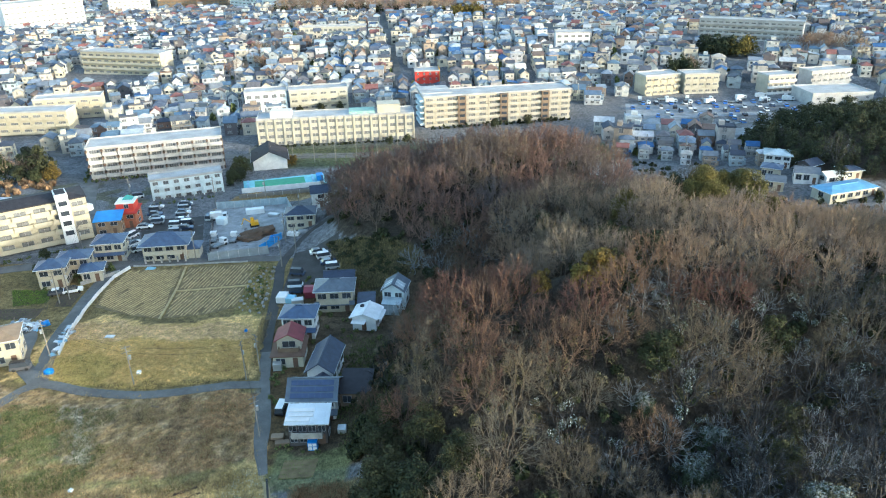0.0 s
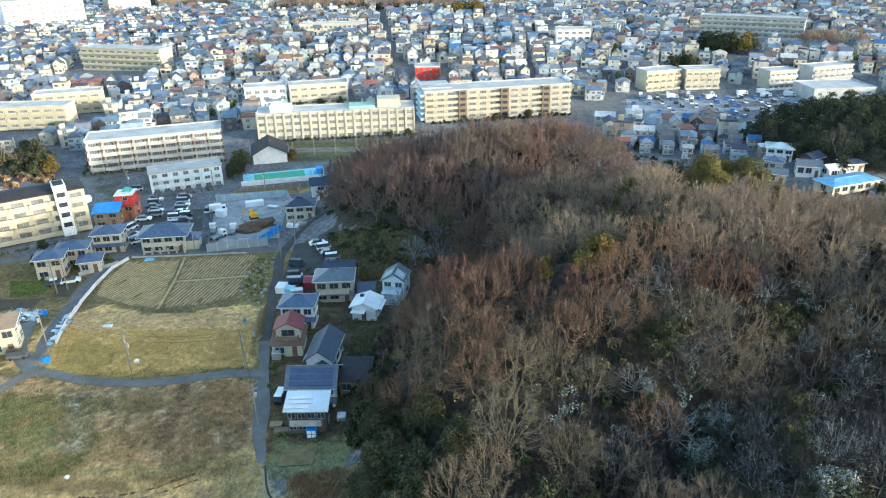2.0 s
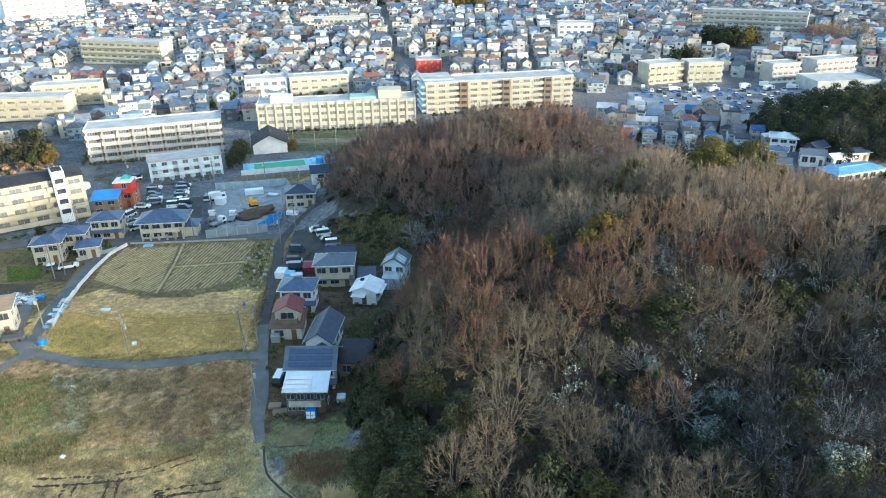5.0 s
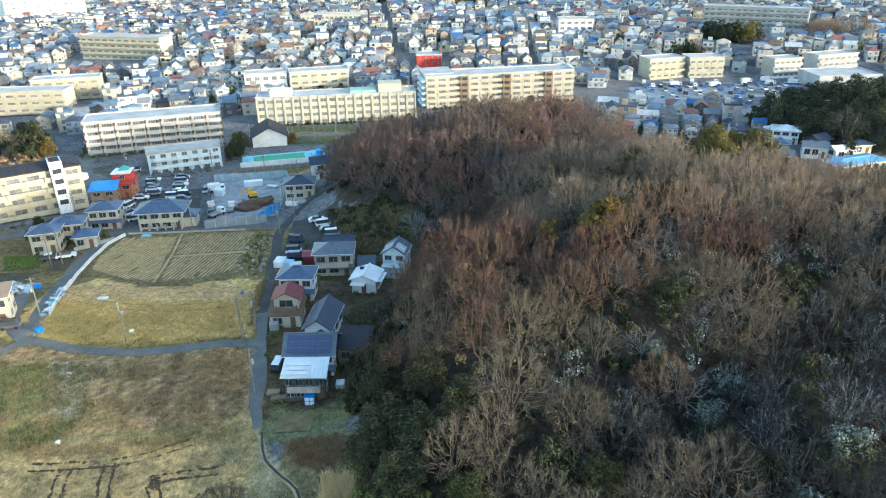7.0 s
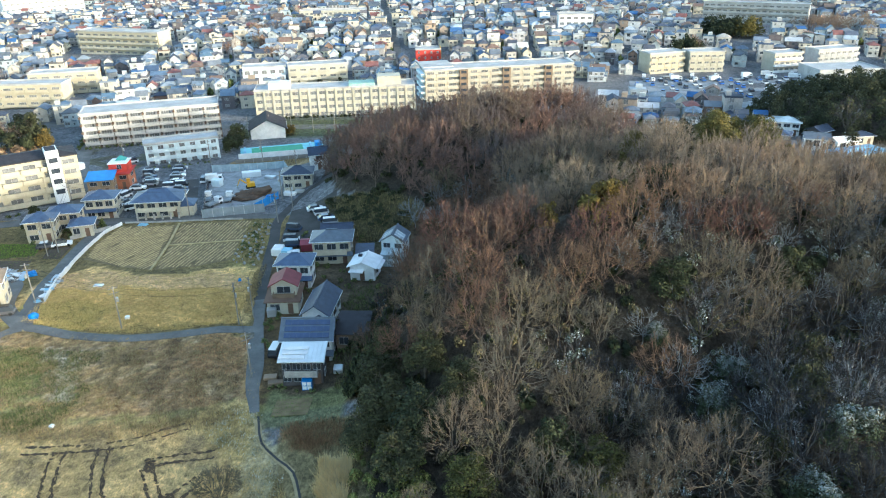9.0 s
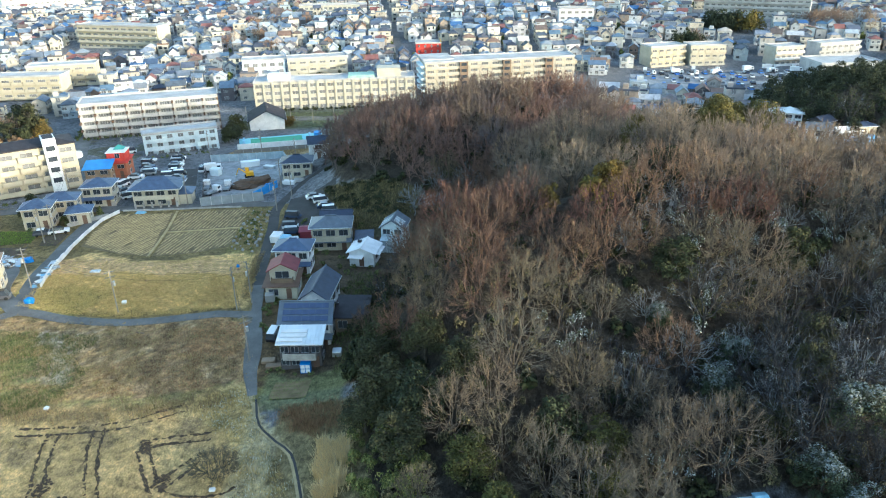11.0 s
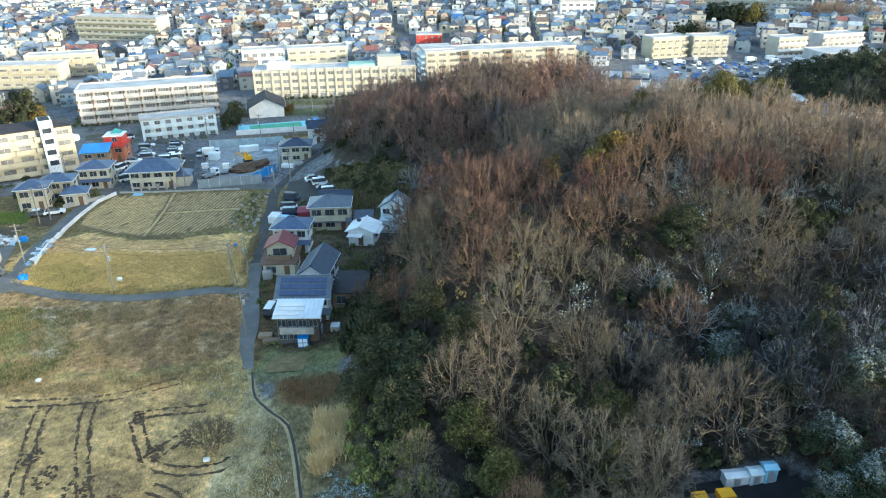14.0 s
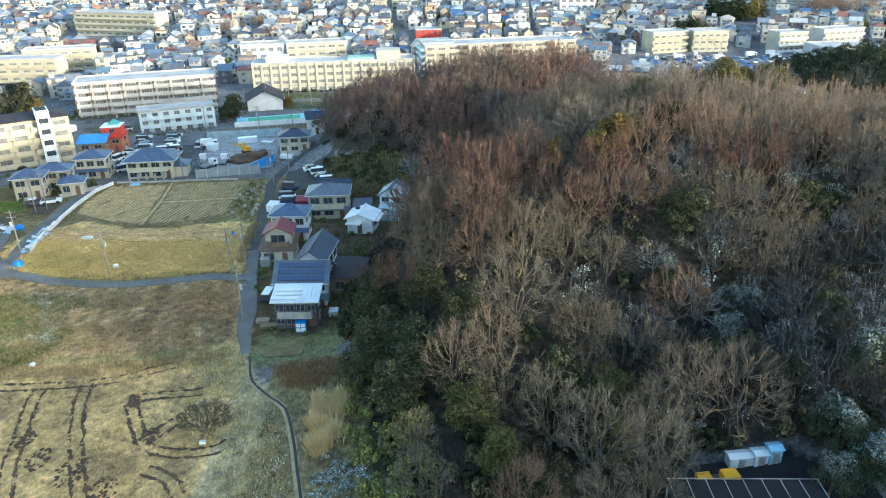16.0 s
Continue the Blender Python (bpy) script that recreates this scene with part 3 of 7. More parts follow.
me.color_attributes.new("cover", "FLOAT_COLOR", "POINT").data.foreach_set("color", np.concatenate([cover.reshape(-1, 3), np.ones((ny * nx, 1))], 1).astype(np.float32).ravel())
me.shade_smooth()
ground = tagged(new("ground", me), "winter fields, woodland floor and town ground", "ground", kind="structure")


# ---- roads ----
def road(name, pts, width, mat, label, lift=0.05):
    return tagged(new(name, strip(pts, width, lift).data(name, mat)), label, "road", kind="structure")


ring = [(-84, 84), (-76.5, 98), (-72.5, 103.8), (-63.5, 102.1), (-53.4, 101), (-44, 102.4), (-33.8, 104.8)]
road("road_ring", ring, 2.2, "asphalt", "narrow worn asphalt lane curving between dry fields")
lane = [(-28.0, 82), (-28.9, 85), (-29.8, 88), (-31.2, 96), (-33.4, 105), (-35.2, 115), (-37, 128), (-38.8, 144), (-40.2, 154), (-38.5, 163), (-35.5, 171), (-29, 176), (-20, 178)]
road("road_lane", lane[:6], lambda s: min(2.6, 1.3 + 4 * s), "asphalt", "narrow asphalt lane beside the row of houses", 0.08)
road("road_lane", lane[5:], 2.3, "asphalt_dark", "narrow dark asphalt lane beside the row of houses", 0.084)
west = [(-72.5, 104), (-75.6, 113), (-78.6, 125), (-80.3, 139), (-80.2, 151), (-77, 156.6), (-68, 157), (-49, 158.4), (-40.2, 158)]
road("road_bend", west, 3.0, "asphalt", "asphalt lane bending round the terraced paddies", 0.07)
road("road_north", [(-79, 156.5), (-86, 160), (-95, 171), (-102, 186), (-114, 213), (-124, 240)], 5.0, "asphalt", "grey asphalt street between apartment blocks", 0.06)
road("road_west", [(-79, 156), (-88, 157), (-100, 156), (-125, 150), (-190, 140)], 4.0, "asphalt", "asphalt street beside small houses", 0.09)
road("road_corner", [(-72.5, 104), (-80, 112), (-84, 122), (-90, 128)], 3.0, "asphalt", "asphalt lane in front of a cream house", 0.11)
road("footpath", [(-28.4, 84.5), (-27.8, 81.5), (-26.8, 79), (-25.6, 75.5), (-22.6, 72), (-20.2, 69.5), (-18.2, 64), (-16.8, 59), (-15, 52), (-13, 40), (-12, 25)], 0.85, "path", "narrow beaten path through frosted weeds", 0.03)
road("ditch", [(-27.5, 82), (-26.7, 79), (-25.5, 75.5), (-22.5, 72), (-20.1, 69.5), (-18.1, 64), (-16.7, 59), (-14.9, 52), (-12.9, 40), (-11.9, 25)], 0.32, "gutter", "narrow dark ditch along the path", 0.05)
road("main_street", [(-24.5, 372), (-27.5, 400), (-36, 473), (-44.4, 539), (-53, 607), (-62, 680)], 3.6, "asphalt", "straight grey street through the town", 0.05)
road("cross_street", [(-260, 250), (-160, 262), (-90, 256), (-20, 255), (60, 268), (140, 285), (260, 300)], 6.0, "asphalt", "grey street in front of the school", 0.05)


def sheet(name, poly, mat, label, lift=0.05):
    return tagged(new(name, slab(poly, lift).data(name, mat)), label, "pavement", kind="structure")


sheet("pavement_carpark", [(-87, 187), (-70, 190), (-63.5, 168), (-78, 164.5)], "asphalt_dark", "dark asphalt car park")
sheet("pavement_yard", [(-68.5, 196), (-47, 200), (-43, 166), (-59, 159.5)], "yard", "pale gravel works yard")
sheet("pavement_drive", [(-38, 160), (-27, 162), (-26, 148), (-37, 138)], "asphalt_dark", "dark asphalt parking bay at the hill's foot", 0.09)
sheet("pavement_lot", [(74, 284), (104, 276), (110, 262), (166, 262), (172, 334), (84, 334)], "yard", "wide pale car yard")
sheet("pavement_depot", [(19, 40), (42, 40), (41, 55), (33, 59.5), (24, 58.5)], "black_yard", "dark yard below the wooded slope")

# ---- trees ----
def prisms(seg, sides=3):
    """Tapered three-sided prisms for segments (p0, p1, r0, r1); those that end in a point are slender blades."""
    seg = np.asarray(seg, float)
    p0, p1, r0, r1 = seg[:, 0:3], seg[:, 3:6], seg[:, 6:7], seg[:, 7:8]
    d = p1 - p0
    d /= np.linalg.norm(d, axis=1, keepdims=True) + 1e-9
    ref = np.where(np.abs(d[:, 2:3]) > 0.9, [[1.0, 0, 0]], [[0, 0, 1.0]])
    u = np.cross(d, ref)
    u /= np.linalg.norm(u, axis=1, keepdims=True) + 1e-9
    w = np.cross(d, u)
    ang = [math.tau * k / 3 for k in range(3)]
    lo = np.stack([p0 + (u * math.cos(a) + w * math.sin(a)) * r0 for a in ang], 1)
    tip = r1[:, 0] < 1e-6
    full, thin = ~tip, tip
    vs, ts, n = [], [], 0
    if full.any():
        hi = np.stack([p1 + (u * math.cos(a) + w * math.sin(a)) * r1 for a in ang], 1)[full]
        v = np.concatenate([lo[full], hi], 1)
        k = len(v)
        base = np.arange(k)[:, None, None] * 6
        f = np.array([(0, 1, 4), (0, 4, 3), (1, 2, 5), (1, 5, 4), (2, 0, 3), (2, 3, 5)])[None]
        vs.append(v.reshape(-1, 3))
        ts.append((base + f).reshape(-1, 3))
        n = k * 6
    if thin.any():
        turn = np.random.RandomState(len(seg)).uniform(0, math.tau, (int(thin.sum()), 1))
        side = (u[thin] * np.cos(turn) + w[thin] * np.sin(turn)) * r0[thin]
        v = np.stack([p0[thin] - side, p0[thin] + side, p1[thin]], 1)
        vs.append(v.reshape(-1, 3))
        ts.append(n + np.arange(len(v) * 3).reshape(-1, 3))
    return np.concatenate(vs), np.concatenate(ts)


def grow(seed, tall, wide, limbs=7, tips=62, twigs=5, sub=1, fork=0.30, fine_r=0.026, joints=3):
    """Segments of a bare tree with a domed crown: (trunk and limbs), (branches and twigs)."""
    rnd = random.Random(seed)
    thick, fine = [], []

    def jitter(k):
        return Vector((rnd.gauss(0, k), rnd.gauss(0, k), rnd.gauss(0, k)))

    def curve(dst, a, b, bow, r0, r1, n=3):
        """A branch from a to b that sags outwards and turns up, in n tapered lengths."""
        pts = [a.lerp(b, k / n) + bow * (4 * (k / n) * (1 - k / n)) + (jitter(0.03 * (b - a).length) if 0 < k < n else Vector()) for k in range(n + 1)]
        for k in range(n):
            dst.append((*pts[k], *pts[k + 1], r0 + (r1 - r0) * k / n, r0 + (r1 - r0) * (k + 1) / n))
        return pts

    mid = Vector((rnd.gauss(0, 0.05) * wide, rnd.gauss(0, 0.05) * wide, tall * 0.52))
    top = Vector((mid.x * 0.6, mid.y * 0.6, tall * fork))
    r = tall * 0.016
    curve(thick, Vector((0, 0, -0.6)), top, Vector((rnd.gauss(0, 0.15), rnd.gauss(0, 0.15), 0)), r, r * 0.75, 2)
    shape = Vector((wide, wide * rnd.uniform(0.85, 1.1), tall * 0.47))

    def shell(d, k):
        lump = 1 + 0.22 * noise.noise(d * 2.1 + Vector((seed, 0, 0)))
        return mid + Vector((d.x * shape.x, d.y * shape.y, d.z * shape.z)) * (k * lump)

    arms = []
    for k in range(limbs):
        a, e = math.tau * k / limbs + rnd.uniform(-0.3, 0.3), radians(rnd.uniform(12, 68) if k else 82)
        d = Vector((math.cos(a) * math.cos(e), math.sin(a) * math.cos(e), math.sin(e)))
        low = top.lerp(Vector((0, 0, 0)), rnd.uniform(0, 0.3))
        out = Vector((d.x, d.y, -0.5)).normalized() * wide * 0.12
        arms.append((d, curve(thick, low, shell(d, 0.62), out, r * 0.6, r * 0.24, 4)))
    for k in range(tips):
        z = 1 - 1.22 * (k + 0.5) / tips
        a = k * 2.39996 + rnd.uniform(-0.35, 0.35)
        q = math.sqrt(max(0.0, 1 - z * z))
        d = (Vector((math.cos(a) * q, math.sin(a) * q, z)) + jitter(0.1)).normalized()
        arm = max(arms, key=lambda m: m[0].dot(d))[1]
        start = arm[rnd.choice((2, 3, 3, 4))]
        end = shell(d, rnd.uniform(0.80, 0.98))
        way = curve(fine, start, end, Vector((d.x, d.y, -0.6)).normalized() * (end - start).length * 0.12, max(r * 0.2, fine_r * 1.3), fine_r, joints)
        for i in range(twigs):
            p = way[-2].lerp(way[-1], rnd.uniform(-0.3, 1.0))
            t = (d * 0.6 + Vector((0, 0, 0.62)) + jitter(0.42)).normalized()
            e = p + t * tall * rnd.uniform(0.07, 0.15)
            fine.append((*p, *e, fine_r, 0.0))
            for _ in range(sub):
                p2 = p.lerp(e, rnd.uniform(0.2, 0.6))
                fine.append((*p2, *(p2 + (t + jitter(0.5)).normalized() * tall * rnd.uniform(0.04, 0.08)), fine_r * 0.9, 0.0))
    return np.array(thick), np.array(fine)


def leaf_cloud(seed, tall, wide, clumps, leaves, size, low=0.25):
    """A crown of many small leaves in uneven clumps: quads as two triangles."""
    rs = np.random.RandomState(seed)
    c = rs.normal(size=(clumps, 3))
    c /= np.linalg.norm(c, axis=1, keepdims=True)
    c *= rs.uniform(0.45, 0.85, (clumps, 1))
    c[:, 2] = np.abs(c[:, 2]) * 0.9 - 0.15
    cen = np.stack([c[:, 0] * wide, c[:, 1] * wide, tall * low + (c[:, 2] + 0.2) / 1.1 * tall * (1 - low)], 1)
    rad = rs.uniform(0.28, 0.5, clumps) * wide * (26 / max(26, clumps)) ** 0.5
    pick = rs.randint(0, clumps, leaves)
    d = rs.normal(size=(leaves, 3))
    d /= np.linalg.norm(d, axis=1, keepdims=True)
    d[:, 2] = np.where(rs.rand(leaves) < 0.75, np.abs(d[:, 2]), d[:, 2])
    p = cen[pick] + d * (rad[pick] * rs.uniform(0.75, 1.08, leaves))[:, None]
    nrm = d + rs.normal(size=(leaves, 3)) * 0.45
    nrm /= np.linalg.norm(nrm, axis=1, keepdims=True)
    u = np.cross(nrm, rs.normal(size=(leaves, 3)))
    u /= np.linalg.norm(u, axis=1, keepdims=True)
    w = np.cross(nrm, u)
    s = size * rs.uniform(0.6, 1.3, (leaves, 1))
    v = np.stack([p - u * s, p + w * s * 0.6, p + u * s, p - w * s * 0.6], 1).reshape(-1, 3)
    b = np.arange(leaves)[:, None, None] * 4
    f = (b + np.array([(0, 2, 1), (0, 3, 2)])[None]).reshape(-1, 3)
    return v, f


def bare_tree(seed, tall, wide, label, bark="bark", fine_mat="twig", tips=62, twigs=10, limbs=7):
    limbs, fine = grow(seed, tall, wide, limbs, tips, twigs)
    ob = thing("bare_tree", pose(0, 0, 0), label, "tree", "trees on the wooded hill")
    part("trunk", raw_mesh("trunk", *prisms(limbs), bark), None, ob)
    part("crown", raw_mesh("crown", *prisms(fine), fine_mat), None, ob)
    return ob


def evergreen(seed, tall, wide, mat, label, leaves=3000, size=0.21, clumps=22, low=0.25):
    ob = thing("evergreen_tree", pose(0, 0, 0), label, "tree", "evergreens on the wooded hill")
    tr = Mesh().tube((0, 0, -0.5), (0.1, 0, tall * 0.6), tall * 0.022, tall * 0.01, 7)
    for k in range(5):
        a = k * 2.4
        tr.tube((0, 0, tall * (0.3 + 0.06 * k)), (math.cos(a) * wide * 0.6, math.sin(a) * wide * 0.6, tall * (0.5 + 0.07 * k)), tall * 0.009, tall * 0.003, 4)
    part("trunk", tr, "bark", ob)
    part("crown", raw_mesh("crown", *leaf_cloud(seed, tall, wide, clumps, leaves, size, low), mat), None, ob)
    return ob


def scatter(test, x0, x1, y0, y1, gap, seed, tries=40000):
    """Points at least gap apart."""
    rnd = random.Random(seed)
    cell, out = {}, []
    for _ in range(tries):
        x, y = rnd.uniform(x0, x1), rnd.uniform(y0, y1)
        if not test(x, y):
            continue
        i, j = int(x // gap), int(y // gap)
        if any((x - a) ** 2 + (y - b) ** 2 < gap * gap for u in (-1, 0, 1) for v in (-1, 0, 1) for a, b in cell.get((i + u, j + v), ())):
            continue
        cell.setdefault((i, j), []).append((x, y))
        out.append((x, y))
    return out


LABELS = ["bare deciduous tree with fine grey-brown twigs", "leafless tree with reddish brown twigs on the slope",
          "bare spreading tree with upright brown branches", "leafless tree with dense tan twigs lightened as if sunlit"]
protos = [bare_tree(10 + k, 11.0, 3.5 + 0.35 * (k % 4), LABELS[2 * (k % 2)], limbs=6 + k % 3) for k in range(6)]
ruddy = [bare_tree(20 + k, 11.0, 3.6 + 0.3 * k, LABELS[1], "bark_red", "twig_red", tips=72) for k in range(4)]
# Hilltop trees with the sun's brightness put into the twig colour
sunlit = [bare_tree(30 + k, 10.5, 3.7 + 0.3 * k, LABELS[3], fine_mat="twig_tan", tips=76, twigs=11) for k in range(4)]
# Trees that carry the slope's shade in their bark and twig colour
pale = [bare_tree(40 + k, 10.0, 4.3 + 0.2 * k, "bare tree with branches coloured dark for shade", "bark_pale", "twig_grey", 50, 7, 8) for k in range(4)]
snowy = [bare_tree(50 + k, 6.5, 3.4, "low bare tree with snow lying along its branches", "bark_snow", "twig_snow", 46, 6, 8) for k in range(3)]
greens = [evergreen(60, 9.0, 3.1, "leaf", "olive evergreen tree with a lumpy crown", 5200, 0.15, 40), evergreen(61, 10.0, 2.8, "leaf", "green evergreen tree among bare trees", 5200, 0.15, 40),
          evergreen(62, 9.5, 3.0, "leaf_dark", "dark green evergreen tree in the shade", 5600, 0.14, 44), evergreen(63, 8.0, 2.8, "leaf_snow", "evergreen tree dusted with snow", 7000, 0.105, 34),
          evergreen(64, 8.5, 2.3, "leaf_gold", "tree with yellowed autumn leaves", 2600, 0.21),
          evergreen(65, 9.0, 4.3, "leaf_olive", "broad olive evergreen tree on the ridge with a dense domed crown", 15000, 0.14, 64),
          evergreen(66, 8.5, 2.9, "leaf_moss", "yellow-green evergreen tree at the foot of the slope", 6500, 0.13, 44)]

spots = scatter(wooded, -36, 125, 46, 212, 4.5, 5)
spots.sort(key=lambda p: (p[0] - 25) ** 2 * 0.55 + (p[1] - 62) ** 2)
# evergreens that stand out: x, y, kind, width and height scale
SINGLE = [(51.5, 135, 5, 1.2, 1.15), (60.9, 138.2, 5, 1.25, 1.2), (56.5, 139.5, 5, 0.8, 1.0), (66.5, 136, 5, 0.6, 0.85), (34, 127, 5, 0.78, 1.15), (70, 134, 5, 0.6, 0.7), (45.5, 131, 5, 0.4, 0.6),
          (23.5, 99.8, 4, 1.2, 1.15), (20.4, 98.4, 4, 0.8, 1.0), (14.6, 100.2, 4, 0.8, 0.95), (26.4, 101.5, 0, 0.7, 0.9), (2.0, 112, 4, 0.7, 0.8), (30, 122, 0, 0.8, 0.9), (42, 118, 1, 0.8, 0.8), (12, 108, 0, 0.7, 0.8),
          (-8.5, 74.5, 2, 1.25, 1.0), (-11.0, 71.5, 2, 1.1, 0.85), (-6.5, 65.7, 2, 1.2, 0.9), (-10.3, 80, 2, 1.1, 0.95), (-4.2, 70.4, 0, 1.2, 1.0), (-9.4, 84.6, 1, 1.0, 0.85), (-3.6, 78.6, 2, 1.0, 1.0),
          (1.7, 60.9, 6, 1.1, 0.95), (16.8, 64.6, 6, 1.25, 1.05), (4.5, 55.2, 6, 1.0, 0.9), (16.1, 58.6, 6, 1.0, 0.85), (7.9, 51.6, 0, 1.0, 0.85),
          (31.8, 71.9, 3, 1.15, 1.05), (38.8, 58.3, 3, 1.2, 1.0), (44.0, 63.3, 3, 1.25, 1.2), (40.6, 54.6, 3, 1.15, 1.0), (19.9, 73.2, 3, 0.75, 0.7), (36.4, 54.0, 3, 0.9, 0.8), (26.5, 80.2, 3, 0.7, 0.75), (45.5, 78, 2, 1.0, 1.0), (36, 64.5, 2, 0.9, 0.8)]
rnd = random.Random(8)
far_spots, near_count = [], 0
for x, y in spots:
    if any((x - a) ** 2 + (y - b) ** 2 < (3.4 * w) ** 2 for a, b, k, w, q in SINGLE):
        continue
    z = up(x, y) - 0.2
    r = rnd.random()
    tall = rnd.uniform(0.82, 1.16) * float(np.interp(x - forest_edge(y), [0, 5, 12], [0.62, 0.85, 1.0]))
    turn = rnd.uniform(0, 360)
    lit = pose(x, y, z, 0, 0, turn) @ Matrix.Diagonal((tall * rnd.uniform(0.95, 1.2), tall * rnd.uniform(0.95, 1.2), tall, 1))
    foot = 66 < y < 84 and x < 3
    if y < 66 and x < -5.5:
        continue
    dark = x > 30 and y < 85
    if ((x - 56) / 17) ** 2 + ((y - 127) / 9.5) ** 2 < 1:
        lit = lit @ Matrix.Diagonal((0.75, 0.75, 0.48, 1))
    if near_count < 285 and x < 92:
        near_count += 1
        if foot and r < 0.65:
            src = greens[2]
        elif r < 0.06:
            src = greens[3] if (dark or y < 80) else greens[2] if r < 0.03 else greens[0]
        elif r < 0.10:
            src = greens[2] if dark else greens[1]
        else:
            # Share of shade-coloured trees, highest on the near right slope
            shade_share = 0.8 if x > 31 and y < 86 else 0.10
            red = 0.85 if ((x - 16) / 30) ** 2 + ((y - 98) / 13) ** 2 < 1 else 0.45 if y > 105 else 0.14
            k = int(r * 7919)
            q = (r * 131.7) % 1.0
            # Trees on the plateau mostly take the lightened, sunlit-looking twigs
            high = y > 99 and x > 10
            src = sunlit[k % 4] if high and q < 0.82 else pale[k % 4] if q < shade_share else ruddy[k % 4] if q < shade_share + red * (1 - shade_share) else protos[k % 6]
        c = copy_thing(src, pose(0, 0, 0))
        c.matrix_basis = lit
    else:
        far_spots.append((lit, r))
for i, (x, y, k, w, q) in enumerate(SINGLE):
    copy_thing(greens[k], pose(0, 0, 0)).matrix_basis = pose(x, y, up(x, y) - 0.2, 0, 0, 67 * i) @ Matrix.Diagonal((w, w, q, 1))

# Extra trees round the depot, mostly the kind with shade in its colour
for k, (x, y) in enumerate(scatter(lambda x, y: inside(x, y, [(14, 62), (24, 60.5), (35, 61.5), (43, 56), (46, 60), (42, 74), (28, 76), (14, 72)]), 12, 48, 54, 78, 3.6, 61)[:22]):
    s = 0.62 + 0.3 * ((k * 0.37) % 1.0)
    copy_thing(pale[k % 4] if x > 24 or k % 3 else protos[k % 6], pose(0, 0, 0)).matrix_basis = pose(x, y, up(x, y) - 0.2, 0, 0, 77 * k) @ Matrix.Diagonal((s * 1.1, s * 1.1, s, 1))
# low trees that carry snow, in the gaps of the wood
for k, (x, y) in enumerate(scatter(lambda x, y: inside(x, y, [(18, 70), (40, 66), (66, 74), (64, 104), (46, 112), (30, 104), (22, 88)]) or ((x - 2) / 14) ** 2 + ((y - 143) / 5) ** 2 < 1, -24, 70, 64, 170, 6.0, 62)[:54]):
    s = 0.8 + 0.4 * ((k * 0.61) % 1.0)
    copy_thing(snowy[k % 3], pose(0, 0, 0)).matrix_basis = pose(x, y, up(x, y) - 0.2, 0, 0, 57 * k) @ Matrix.Diagonal((s, s, s, 1))


def joined(name, places, shapes, mat, label):
    """Many trees past counting, in one mesh, each with a tint of its own."""
    vs, ts, tint, n = [], [], [], 0
    for m, r in places:
        v, f = shapes[int(r * 7919) % len(shapes)]
        a = np.array(m)
        vs.append(v @ a[:3, :3].T + a[:3, 3])
        ts.append(f + n)
        tint.append(np.full(len(v), (r * 37.7) % 1.0))
        n += len(v)
    me = raw_mesh(name, np.concatenate(vs), np.concatenate(ts), mat, {"tint": np.concatenate(tint)})
    return tagged(new(name, me), label, "woodland", kind="stuff")


light = []
for k in range(5):
    light.append(prisms(np.concatenate(grow(80 + k, 11.0, 3.7 + 0.25 * k, 6, 50, 13, 1, 0.3, 0.036, 2))))
# Hilltop part gets the lightened twig colour
joined("far_wood", [p for p in far_spots if p[0].translation.y < 146], light, "twig_far", "bare tan winter woodland on the hilltop, lightened as if sunlit")
# Far hill part gets the twig colour darkened for shade
joined("far_wood", [p for p in far_spots if p[0].translation.y >= 146], light, "twig_far_shade", "bare reddish brown winter woodland on the far hill, darkened for shade")
copy_thing(pale[1], pose(0, 0, 0)).matrix_basis = pose(119, 209, up(119, 209) - 0.2) @ Matrix.Diagonal((1.0, 1.0, 1.5, 1))
cloud = [leaf_cloud(90 + k, 10.0, 2.9, 40, 1900, 0.2, 0.02) for k in range(3)]
east = scatter(lambda x, y: ((x - 150) / 44) ** 2 + ((y - 236) / 36) ** 2 < 1, 100, 200, 195, 275, 5.5, 3)
joined("east_wood", [(pose(x, y, up(x, y), 0, 0, rnd.uniform(0, 360)) @ Matrix.Diagonal((rnd.uniform(0.95, 1.3), rnd.uniform(0.95, 1.3), rnd.uniform(0.85, 1.2), 1)), rnd.random()) for x, y in east], cloud, "leaf_far", "dark evergreen wood on a low hill behind the valley houses")
for src in protos + ruddy + sunlit + pale + snowy + greens:
    for o in (*src.children_recursive, src):
        bpy.data.objects.remove(o)

# ---- large buildings ----
def between(a, b, z=None):
    """Pose and length of a front from its left foot a to its right foot b, as seen from outside."""
    (x0, y0), (x1, y1) = a, b
    L = math.hypot(x1 - x0, y1 - y0)
    return pose((x0 + x1) / 2, (y0 + y1) / 2, z, 0, 0, math.degrees(math.atan2(y1 - y0, x1 - x0))), L


